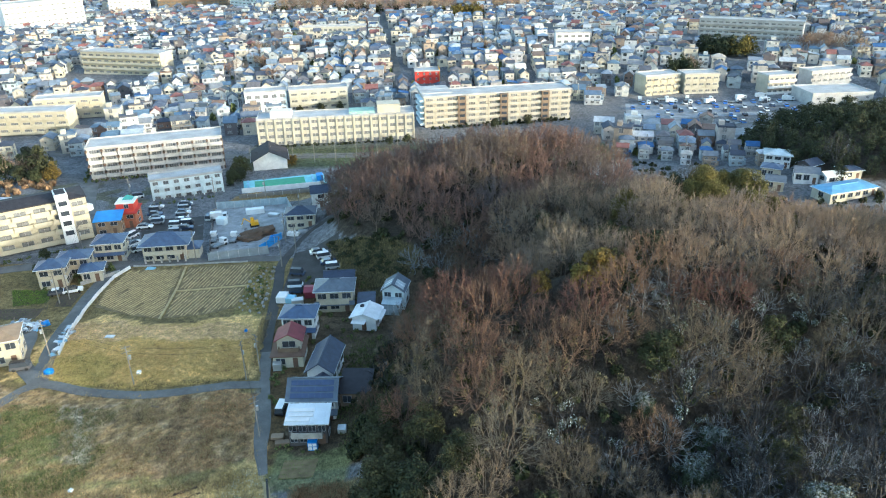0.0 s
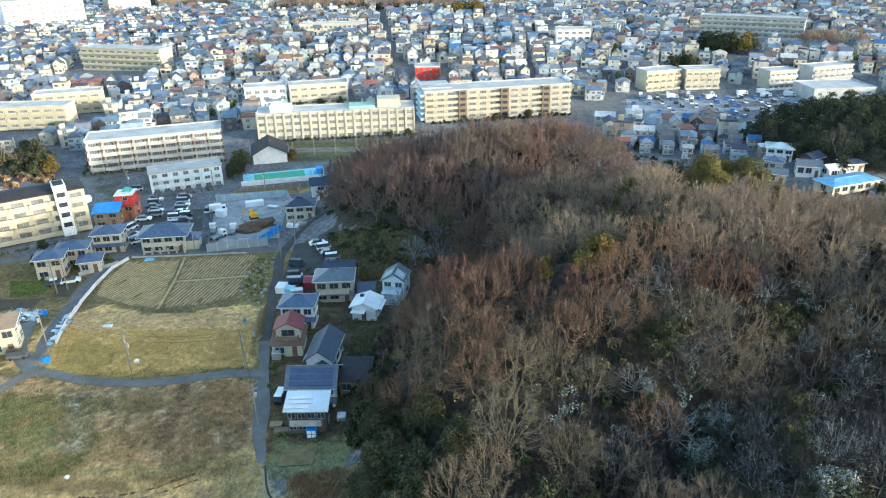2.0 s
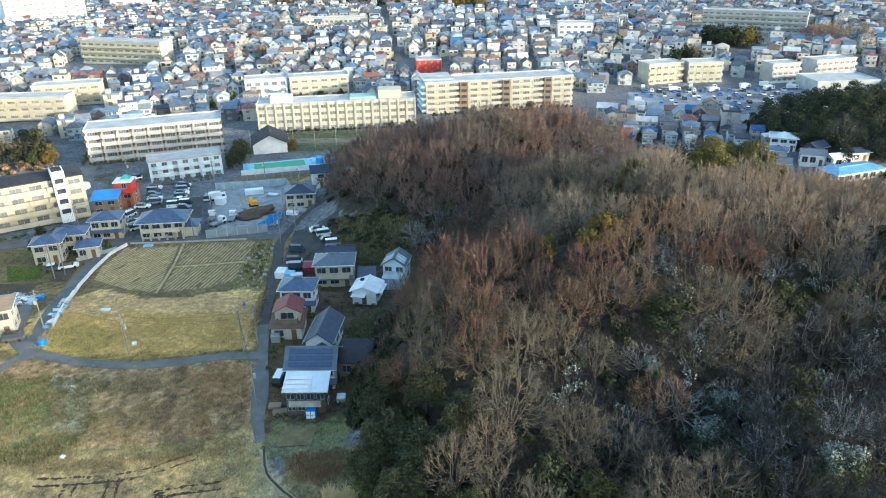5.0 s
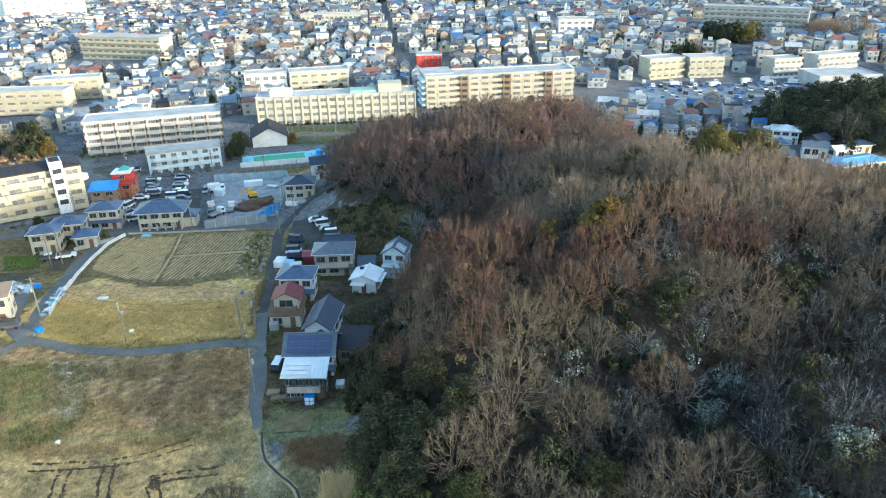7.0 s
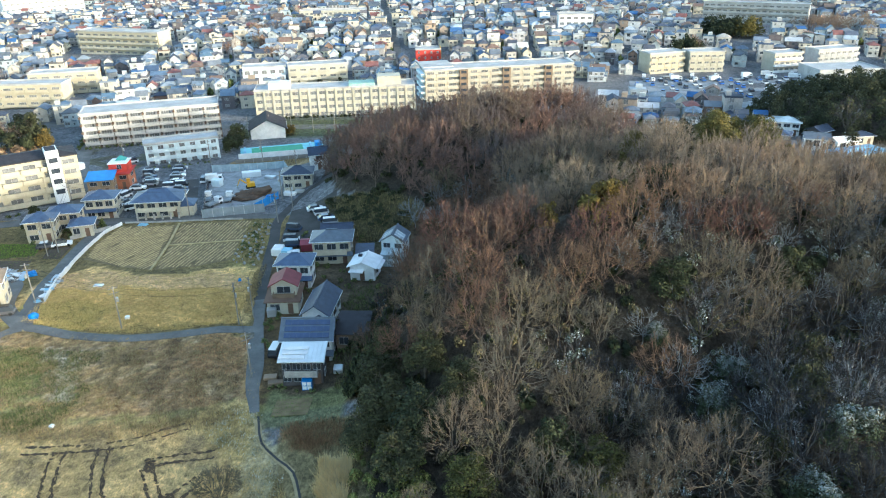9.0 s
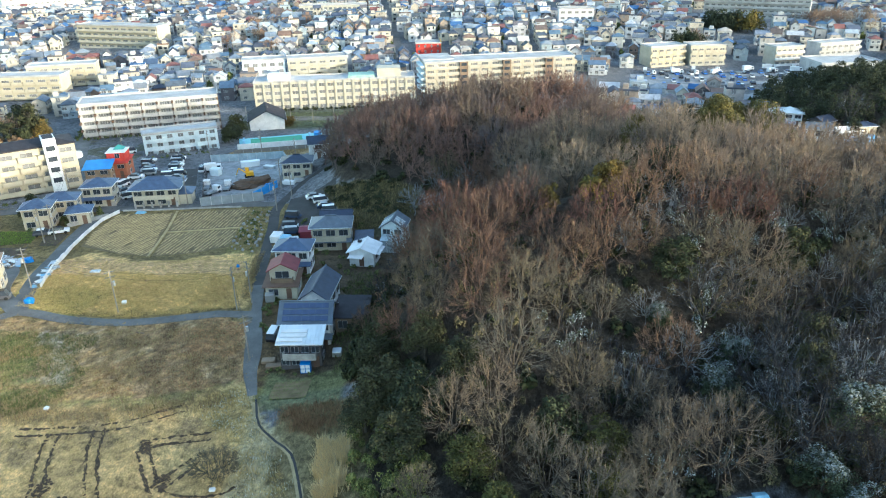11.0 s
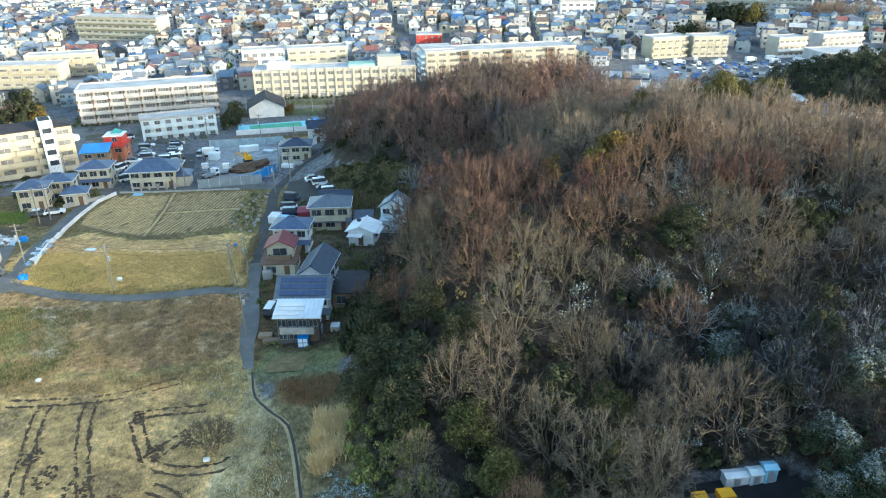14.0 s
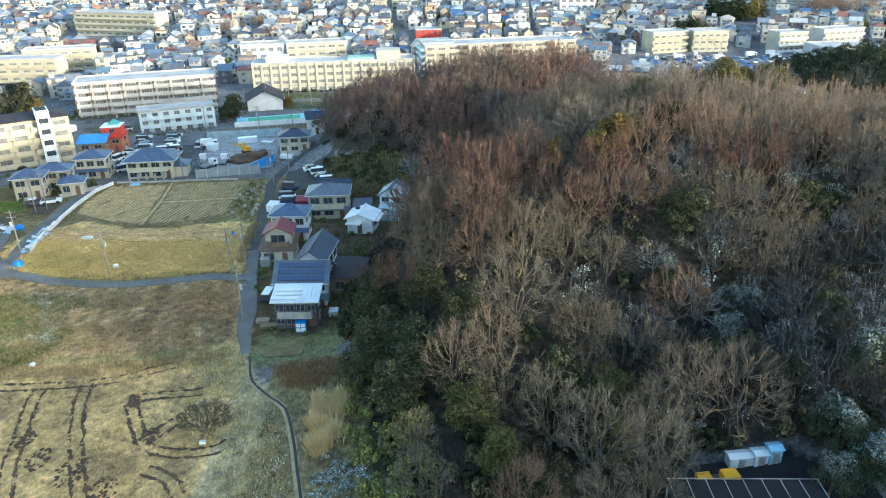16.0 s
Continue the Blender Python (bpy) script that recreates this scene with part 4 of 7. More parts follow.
def window_data(w, h, n=2, name="window", depth=0.12, pane="glass"):
    """Frame with n panes set back in it; centred on x, foot at z = 0, standing out of a wall at y = 0."""
    bm = bmesh.new()
    lo = [[bm.verts.new((-w / 2 + w * k / n, y, z)) for k in range(n + 1)] for y, z in ((0, 0), (-depth, 0), (-depth, h), (0, h))]
    front = []
    for a, b in ((0, 1), (1, 2), (2, 3)):
        for k in range(n):
            f = bm.faces.new((lo[a][k], lo[a][k + 1], lo[b][k + 1], lo[b][k]))
            if a == 1:
                front.append(f)
    for k in (0, n):
        bm.faces.new([lo[i][k] for i in (range(4) if k else range(3, -1, -1))])
    bm.normal_update()
    bmesh.ops.inset_individual(bm, faces=front, thickness=0.045, depth=-0.05)
    for f in front:
        f.material_index = 1
    me = bpy.data.meshes.new(name)
    bm.to_mesh(me)
    bm.free()
    me.materials.append(M["alu"])
    me.materials.append(M[pane])
    return me


def balcony_data(w, mat, deep=1.2, high=1.05, gap=0.0, name="balcony"):
    """Floor slab with a parapet on three sides."""
    me = Mesh()
    me.box(-w / 2, w / 2, -deep, 0, -0.15, 0.0)
    me.box(-w / 2, w / 2, -deep, -deep + 0.12, gap, high)
    me.box(-w / 2, -w / 2 + 0.1, -deep + 0.12, 0, gap, high).box(w / 2 - 0.1, w / 2, -deep + 0.12, 0, gap, high)
    return me.data(name, mat)


def block(name, a, b, z, deep, storeys, rise, bays, wall, label, balc=None, group="", win=(0.62, 1.7), roof="roofdeck", parapet=0.5, category="apartment building", sill=0.25, bwide=0.94, far=False):
    """A flat-roofed building: body, roof with parapet, and a window (and balcony) in each bay of each storey."""
    m, L = between(a, b, z)
    ob = thing(name, m, label, category, group)
    H = storeys * rise
    part("wall", Mesh().box(-L / 2, L / 2, 0, deep, -1.5, H), wall, ob)
    r = Mesh().box(-L / 2 - 0.25, L / 2 + 0.25, -0.25, deep + 0.25, H, H + 0.18)
    for x0, x1, y0, y1 in ((-L / 2 - 0.25, L / 2 + 0.25, -0.25, -0.05), (-L / 2 - 0.25, L / 2 + 0.25, deep + 0.05, deep + 0.25), (-L / 2 - 0.25, -L / 2 - 0.05, -0.05, deep + 0.05), (L / 2 + 0.05, L / 2 + 0.25, -0.05, deep + 0.05)):
        r.box(x0, x1, y0, y1, H + 0.18, H + 0.18 + parapet)
    part("roof", r, roof, ob)
    bw = L / bays
    wd = window_data(bw * win[0], win[1], 2 if bw < 4.5 else 4, pane="glass_pale")
    bd = balcony_data(bw * bwide, balc) if balc else None
    if far:
        rows = Mesh()
        for s in range(storeys):
            for k in range(bays):
                x, z = -L / 2 + bw * (k + 0.5), s * rise + sill + 0.3
                rows.box(x - bw * win[0] / 2, x + bw * win[0] / 2, -0.08, 0, z, z + win[1] - 0.3)
        tagged(part("glazing", rows, "glass_pale", ob), kind="stuff")
        if balc:
            for s in range(storeys):
                part("balcony", balcony_data(L * 0.98, balc), None, ob, at=pose(0, 0, s * rise + 0.1))
        return ob, L, H
    for s in range(storeys):
        for k in range(bays):
            x = -L / 2 + bw * (k + 0.5)
            part("window", wd, None, ob, at=pose(x, 0, s * rise + sill))
            if bd:
                part("balcony", bd, None, ob, at=pose(x, 0, s * rise + 0.1))
    return ob, L, H


# five-storey estate block
ob, L, H = block("apartment_building", (-119.7, 228.3), (-78.3, 241.2), -4.4, 12, 5, 2.46, 9, "danchi", "weathered five-storey concrete apartment block with balconies", "danchi")
part("end_wall", Mesh().box(0, 0.15, 0.05, 11.95, -1, H - 0.05), "tan", ob, "tan rendered end wall", at=pose(L / 2, 0, 0))
post = Mesh().box(-0.28, 0.28, -1.26, 0, 0, 0.7).data("partition", "brown")
for s in range(5):
    for k in range(10):
        part("partition", post, None, ob, at=pose(-L / 2 + L * k / 9, 0, s * 2.46 + 1.35))

# cream block with a stair tower
ob, L, H = block("apartment_building", (-124, 155.3), (-94.5, 174.6), 0.2, 9, 4, 2.7, 8, "cream", "cream four-storey apartment block with a dark roof", "cream", roof="darkroof", parapet=0.1)
part("ridge_roof", Mesh().hip(L, 9.6, 0, 1.2, 0.2, 0.15), "darkroof", ob, at=pose(0, 4.5, H + 0.2))
tower = part("stair_tower", Mesh().box(-1.5, 1.5, -1.9, 3.2, -0.5, H + 2.4), "white", ob, "white stair tower with dark landings", at=pose(L / 2 - 5.6, 0, 0))
for s in range(4):
    part("landing_opening", Mesh().box(-1.0, 1.0, -0.06, 0.02, 0, 1.2), "glass", tower, at=pose(0, -1.92, 2.0 + s * 2.7))
part("tower_roof", Mesh().box(-1.2, 1.2, -1.6, 2.8, 0, 0.06), "darkroof", tower, at=pose(0, 0, H + 2.4))
part("round_balcony", Mesh().tube((0, 0, 0), (0, 0, 1.2), 1.7, 1.7, 14), "white", ob, "curved white end balcony", at=pose(L / 2 - 0.2, 2, 6.6))

# white three-storey block in front
ob, L, H = block("apartment_building", (-90.8, 206.0), (-71.0, 214.2), -3.0, 7, 3, 2.3, 7, "bluewhite", "white three-storey block on pillars beside a car park", None, win=(0.5, 1.1), sill=0.9)
for k in range(8):
    part("pillar", Mesh().box(-0.2, 0.2, -1.5, -1.1, -1, 2.5), "bluewhite", ob, at=pose(-L / 2 + 0.3 + (L - 0.6) * k / 7, 0, 0))
bd = balcony_data(5.0, "bluewhite")
for s in (1, 2):
    for x in (-6.5, 0.2, 6.9):
        part("balcony", bd, None, ob, at=pose(x, 0, s * 2.3 + 0.1))

# school and long mansion block
ob, L, H = block("school_building", (-72.5, 268.0), (-12.7, 275.0), -4.2, 11, 4, 2.65, 18, "ivory", "long ivory four-storey school building with rows of windows", None, win=(0.66, 1.25), sill=0.75, category="school")
part("stair_house", Mesh().box(-4, 4, 2, 8, 0, 2.2), "white", ob, at=pose(-L / 2 + 9, 0, H + 0.18))
part("stair_house", Mesh().box(-5, 4, 3, 10, 0, 3.2), "ivory", ob, at=pose(L / 2 - 9, 0, H + 0.18))
part("roof_pool", Mesh().box(-5, 5, 3, 10, 0, 0.9), "deckgreen", ob, "pale green roof deck", at=pose(L / 2 - 20, 0, H + 0.18))
fin = Mesh().box(-0.2, 0.2, -0.35, 0, 0, H).data("pilaster", "ivory")
for k in range(19):
    part("pilaster", fin, None, ob, at=pose(-L / 2 + L * k / 18, 0, 0))

ob, L, H = block("apartment_building", (-9.0, 292.0), (53.0, 304.0), -10.8, 13, 8, 2.42, 14, "mansion", "eight-storey cream apartment block with brown stair bays", "mansion", roof="roofdeck", bwide=0.98)
for k in (3, 7, 11):
    bay = part("stair_bay", Mesh().box(-1.7, 1.7, -1.45, 0, 0, H + 0.1), "wood", ob, "brown tiled stair bay", at=pose(-L / 2 + L / 14 * (k + 0.5), 0, 0))
    for s in range(8):
        part("landing_opening", Mesh().box(-1.1, 1.1, -1.5, -1.44, 0, 1.1), "glass", bay, at=pose(0, 0, s * 2.42 + 1.1))
# Blue-white tint stands in for bluish shade on the block's left end
for s in range(8):
    part("side_gallery", Mesh().box(-1.6, 0, 0.3, 12.7, 0, 1.0), "bluewhite", ob, "side gallery tinted blue-white for the shaded end", at=pose(-L / 2, 0, s * 2.42 + 0.4))
part("roof_wing", Mesh().box(-6, 7, 6, 20, 0, 1.2), "roofdeck", ob, at=pose(-L / 2 + 6, 0, H - 0.6))

# further flat blocks in the town
for a, b, z, deep, n, rise, bays, wall, label, balc in (
        ((-200, 288), (-157, 291), -3.0, 10, 3, 2.9, 9, "cream", "cream three-storey apartment block with balconies", "cream"),
        ((-182, 312), (-155, 319), -3.0, 9, 3, 2.9, 6, "cream", "short cream three-storey apartment block", "cream"),
        ((-70.6, 321), (-45, 327), -3.0, 9, 3, 3.0, 6, "ivory", "greying three-storey apartment block", "ivory"),
        ((-90, 318), (-72, 322), -3.0, 9, 3, 3.0, 5, "bluewhite", "pale three-storey block with a flat roof", None),
        ((-203.8, 407.7), (-154.1, 393), -3.0, 11, 4, 3.0, 11, "cream", "cream four-storey apartment block with stepped ends", "ivory"),
        ((94.6, 339), (112, 344), -3.0, 10, 3, 3.0, 5, "cream", "cream apartment block above the car yard", "cream"),
        ((114, 342), (130.5, 343), -3.0, 10, 3, 3.0, 5, "ivory", "ivory apartment block above the car yard", "ivory"),
        ((152, 338), (166, 341), -3.0, 9, 3, 2.8, 5, "mansion", "grey-white apartment block beside houses", "white"),
        ((176, 346), (198, 352), -3.0, 9, 3, 2.8, 7, "roofdeck", "grey-white apartment block with a flat roof", "roofdeck"),
        ((157.2, 458.2), (209.1, 430.9), -3.0, 12, 4, 2.9, 16, "roofdeck", "long grey-white apartment block among trees", "roofdeck"),
        ((-347.8, 588), (-308.6, 640.4), -3.0, 24, 5, 4.0, 14, "white", "large white building at the town's edge", None),
        ((-310.8, 694), (-277, 704.6), -3.0, 14, 9, 3.0, 9, "white", "tall white apartment block far off", "white"),
        ((-286.4, 750), (-217, 750), -3.0, 14, 6, 3.0, 16, "tan", "long tan apartment block far off", "tan"),
        ((-209.6, 736), (-148.8, 680), -3.0, 14, 6, 3.0, 12, "bluewhite", "pale blue-white block far off", "white"),
        ((-95, 484), (-52, 487), -3.0, 9, 2, 3.0, 14, "ivory", "long low block in the town", None),
        ((16.7, 642), (75, 638.6), -3.0, 14, 4, 3.4, 16, "tan", "long tan institute building far off", None),
        ((64.5, 427), (84, 426), -3.0, 10, 3, 3.0, 5, "white", "white three-storey hall in the town", None)):
    block("apartment_building", a, b, min(up(*a), up(*b), z + 20) if a[1] > 345 else z, deep, n, rise, bays, wall, label, balc, "distant blocks", win=(0.6, 1.6), far=b[1] > 380)
ob, L, H = block("warehouse", (162, 314), (190, 316), -3.0, 18, 1, 5.0, 5, "roofdeck", "white flat-roofed warehouse beside the car yard", None, category="warehouse", win=(0.3, 1.2), sill=2.5)
ob, L, H = block("shop_building", (-15.4, 363.4), (-3.0, 364.2), -2.2, 10, 3, 2.6, 4, "redwall", "red three-storey building among houses", None, category="building", win=(0.3, 1.2), sill=0.9)
part("side_panel", Mesh().box(0, 0.2, 0, 10, 0, 9), "yellow", ob, at=pose(L / 2 - 0.05, 0, 0))

KEEP_OUT = [(-102, 236, 30), (-80, 243, 22), (-43, 275, 36), (22, 303, 40), (0, 295, 30), (45, 305, 24), (-178, 295, 28), (-168, 320, 19), (-58, 327, 17), (-81, 324, 13),
            (-180, 401, 32), (103, 345, 14), (122, 347, 13), (158, 341, 14), (186, 350, 19), (183, 447, 38), (-328, 620, 42), (-294, 702, 26), (-252, 755, 42), (-180, 712, 34),
            (-74, 489, 24), (46, 644, 34), (74, 432, 14), (154, 400, 17), (123, 374, 10), (213, 414, 16), (17, 562, 16), (-106, 385, 6), (-105, 424, 8), (176, 323, 20), (-9, 368, 11), (130, 295, 30), (160, 300, 24), (104, 296, 20), (145, 292, 26), (-60, 236, 14), (-45, 250, 22), (-15, 250, 22), (15, 260, 28)]


# ---- town houses ----
def small_house(w, d, h, kind, rise):
    """Local meshes of a two-storey house: wall, roof, porch or lower roof, list of window poses."""
    wall, roof, porch = Mesh(), Mesh(), Mesh()
    wall.box(-w / 2, w / 2, -d / 2, d / 2, -2.2, h)
    if kind not in ("side", "mono") and h > 3.5:
        wall.box(-w * 0.42, w * 0.10, -d / 2 - 0.8, -d / 2, 2.2, 3.2)
        porch.box(w * 0.12, w * 0.48, -d / 2 - 0.9, -d / 2, 2.35, 2.5)
        if kind in ("gable", "hip") and w > 5.5:
            wall.box(w / 2, w / 2 + 1.1, -d * 0.3, d * 0.4, -2.2, h * 0.5)
            porch.box(w / 2 + 0.004, w / 2 + 1.3, -d * 0.34, d * 0.44, h * 0.5, h * 0.5 + 0.14)
    if kind == "hip":
        roof.hip(w, d, h, rise, 0.35)
    elif kind == "ell":
        roof.hip(w, d, h, rise, 0.35)
        wing = Mesh().gable(d * 0.75, w * 0.5, h - 0.1, rise * 0.8, 0.3)
        roof.solid([(w * 0.2 - y, x - d * 0.25, z) for x, y, z in wing.v], wing.f)
        wall.box(w * -0.03, w * 0.43, -d * 0.6, -d / 2, -2.2, h - 0.1)
        wall.face([(w * -0.05, -d * 0.6, h - 0.1), (w * 0.45, -d * 0.6, h - 0.1), (w * 0.2, -d * 0.6, h - 0.1 + rise * 0.8)])
    elif kind == "gable":
        roof.gable(w, d, h, rise, 0.3)
        for k in (-1, 1):
            tri = [(k * w / 2, -d / 2, h), (k * w / 2, d / 2, h), (k * w / 2, 0, h + rise)]
            wall.face(tri if k > 0 else tri[::-1])
    elif kind == "side":
        roof.gable(w, d, h, rise, 0.35)
        roof.v = [(y, -x, z) for x, y, z in roof.v]
        wall = Mesh().box(-d / 2, d / 2, -w / 2, w / 2, -2.2, h)
        wall.box(-d * 0.4, d * 0.4, -w / 2 - 0.8, -w / 2, 2.3, 3.2)
        for k in (-1, 1):
            tri = [(-d / 2, k * w / 2, h), (d / 2, k * w / 2, h), (0, k * w / 2, h + rise)]
            wall.face(tri if k < 0 else tri[::-1])
        w, d = d, w
    elif kind == "mono":
        a, b, t = w / 2 + 0.3, d / 2 + 0.3, h + rise
        roof.solid([(-a, -b, h), (a, -b, h), (a, b, t), (-a, b, t), (-a, -b, h + 0.14), (a, -b, h + 0.14), (a, b, t + 0.14), (-a, b, t + 0.14)],
                   [(0, 3, 2, 1), (4, 5, 6, 7), (0, 1, 5, 4), (1, 2, 6, 5), (2, 3, 7, 6), (3, 0, 4, 7)])
    else:
        roof.box(-w / 2 - 0.1, w / 2 + 0.1, -d / 2 - 0.1, d / 2 + 0.1, h, h + 0.15)
        roof.box(-w / 2 - 0.1, w / 2 + 0.1, -d / 2 - 0.1, -d / 2 + 0.1, h + 0.15, h + 0.6).box(-w / 2 - 0.1, -w / 2 + 0.1, -d / 2 + 0.1, d / 2 + 0.1, h + 0.15, h + 0.6)
        wall.box(-w * 0.1, w * 0.3, d * 0.1, d * 0.4, h + 0.15, h + 1.7)
    spots = []
    for s in range(max(1, int(h / 2.3))):
        z = s * 2.5 + 0.8
        spots += [(x * w, -d / 2, z, 0) for x in ((-0.26, 0.24) if w < 6.5 else (-0.34, 0, 0.34))]
        spots += [(-w / 2, 0.1 * d, z, -90), (w / 2, -0.15 * d, z, 90)]
    return wall, roof, porch, spots


FORMS = [(5.0, 4.9, 4.9, "hip", 1.5), (5.6, 4.6, 5.0, "gable", 1.6), (4.6, 5.2, 5.2, "hip", 1.4), (5.6, 4.2, 5.2, "side", 1.7), (6.2, 5.2, 4.8, "hip", 1.7), (4.2, 4.8, 6.9, "gable", 1.3),
         (5.0, 5.2, 5.4, "flat", 0.5), (4.8, 5.6, 5.0, "hip", 1.7), (5.9, 4.4, 5.1, "gable", 1.5), (5.0, 4.3, 5.3, "side", 1.8), (7.6, 5.0, 5.0, "gable", 1.4), (6.4, 6.0, 7.4, "flat", 0.5),
         (5.4, 5.2, 5.0, "ell", 1.5), (6.2, 4.8, 5.1, "ell", 1.6), (4.4, 4.6, 4.4, "mono", 0.9), (5.2, 5.4, 2.9, "hip", 1.5)]
HOUSE_LABELS = {"ell": "two-storey house with two crossing tiled roofs", "mono": "compact house with a single sloping roof", "hip": "two-storey house with a hipped tile roof", "gable": "two-storey town house with a gabled roof", "side": "narrow house with its gable to the street", "flat": "box-shaped town house with a flat roof"}
win_small = [window_data(1.25, 0.95, 2, pane="glass_pale"), window_data(1.5, 1.6, 2, pane="glass_pale"), window_data(0.6, 0.7, 1), window_data(1.7, 1.0, 2, pane="glass_pale")]
house_protos = []
for k, form in enumerate(FORMS):
    wall, roof, porch, spots = small_house(*form)
    h = thing("house", pose(0, 0, 0), HOUSE_LABELS[form[3]], "house", "town houses")
    part("wall", wall, "wall_any", h)
    part("roof", roof, "roof_any", h)
    if porch.v:
        part("porch_roof", porch, "roof_any", h)
    for i, (x, y, z, a) in enumerate(spots):
        part("window", win_small[(i * 3 + k) % 4], None, h, at=pose(x, y, z, 0, 0, a))
    house_protos.append(h)

zones = [(-600, -110, 16), (-110, 62, 5.5), (62, 700, -14)]
plots = []
rnd = random.Random(21)
for lo, hi, ang in zones:
    ca, sa = math.cos(radians(ang)), math.sin(radians(ang))
    for j in range(-60, 104):
        for i in range(-96, 96):
            u = i * 7.0 + (i // 8) * 3.4 + (j // 2 % 3) * 3.0
            v = j * 7.4 + (j // 2) * 3.2
            x, y = u * ca - v * sa, 250 + u * sa + v * ca
            x, y = x + rnd.uniform(-1.3, 1.3), y + rnd.uniform(-1.1, 1.1)
            r, form, jig = rnd.random(), rnd.randrange(len(FORMS)), rnd.gauss(0, 5)
            if not (lo <= x < hi and 246 < y < 790 and abs(x) < 0.66 * y + 30) or r < 0.06:
                continue
            if any((x - a) ** 2 + (y - b) ** 2 < (c + 3) ** 2 for a, b, c in KEEP_OUT) or abs(x + 27.5 + (y - 400) * 0.123) < 4.2 and y > 362:
                continue
            if 70 < x < 178 and 281 < y < 336 or 103 < x < 182 and y < 284 or up(x, y) - float(town_rise(x, y)) > -0.8 or (y < 285 and -120 < x < 62) or (y < 262 and x < 62) :
                continue
            if 585 < y < 680 and -140 < x < 62 and noise.noise((x * 0.02, y * 0.02, 5)) > -0.25:
                continue
            plots.append((x, y, ang + jig + (90 if r > 0.72 else 0), form, rnd.uniform(0.92, 1.08)))
valley = scatter(lambda x, y: float(height(x, y)) < 1.5 and y > 246 - (x - 60) * 0.55 and y < 248, 62, 104, 224, 270, 6.2, 14)
plots += [(x, y, -12 + rnd.gauss(0, 5), rnd.choice((0, 1, 2, 3, 7, 8, 12, 15)), 0.74) for x, y in valley]
plots += [(x, y, 17 + rnd.gauss(0, 3), rnd.choice((0, 1, 2, 4, 7)), 1.0) for x, y in scatter(lambda x, y: (x < -128 or y > 246) and y > 150 and (x + 102) ** 2 + (y - 236) ** 2 > 900, -230, -95, 150, 262, 11.0, 15) if (x < -128 or y > 250) and (x + 142) ** 2 + (y - 226) ** 2 > 400]
plots.sort(key=lambda p: p[1] + abs(p[0]) * 0.1)
for x, y, a, form, s in plots[:290]:
    copy_thing(house_protos[form], pose(0, 0, 0)).matrix_basis = pose(x, y, up(x, y), 0, 0, a) @ Matrix.Scale(s, 4)
for src in house_protos:
    for o in (*src.children_recursive, src):
        bpy.data.objects.remove(o)

walls, roofs, panes = Mesh(), Mesh(), Mesh()
tints = {id(walls): [], id(roofs): []}
built = [small_house(*f) for f in FORMS]
boxface = [(4, 5, 6, 7), (0, 1, 5, 4), (1, 2, 6, 5), (3, 0, 4, 7)]
for x, y, a, form, s in plots[290:]:
    wall, roof, porch, spots = built[form]
    m = pose(x, y, up(x, y), 0, 0, a) @ Matrix.Diagonal((s, s, rnd.uniform(0.95, 1.1), 1))
    A = np.array(m)
    for src, dst in ((wall, walls), (roof, roofs), (porch, roofs)):
        if not src.v:
            continue
        v = np.array(src.v) @ A[:3, :3].T + A[:3, 3]
        n = len(dst.v)
        dst.v.extend(map(tuple, v))
        dst.f.extend(tuple(n + i for i in q) for q in src.f)
        dst.s.extend([0] * len(src.f))
        tints[id(dst)] += [rnd.random()] * len(v)
    for px, py, pz, pa in spots:
        if y > 450 and pa or rnd.random() < 0.12:
            continue
        c = m @ pose(px, py, pz, 0, 0, pa)
        w, high = rnd.uniform(0.3, 0.85), rnd.choice((0.7, 1.0, 1.0, 1.5))
        panes.solid([c @ Vector(p) for p in ((-w, -0.06, 0), (w, -0.06, 0), (w, 0, 0), (-w, 0, 0), (-w, -0.06, high), (w, -0.06, high), (w, 0, high), (-w, 0, high))], boxface)
town = thing("town_houses", pose(0, 0, 0), "dense town of small two-storey houses", "houses", kind="stuff")
for nm, me, mat in (("walls", walls, "wall_town"), ("roofs", roofs, "roof_town"), ("windows", panes, "glass_town")):
    o = tagged(part(nm, me, mat, town), kind="stuff")
    if id(me) in tints:
        o.data.attributes.new("tint", "FLOAT", "POINT").data.foreach_set("value", tints[id(me)])

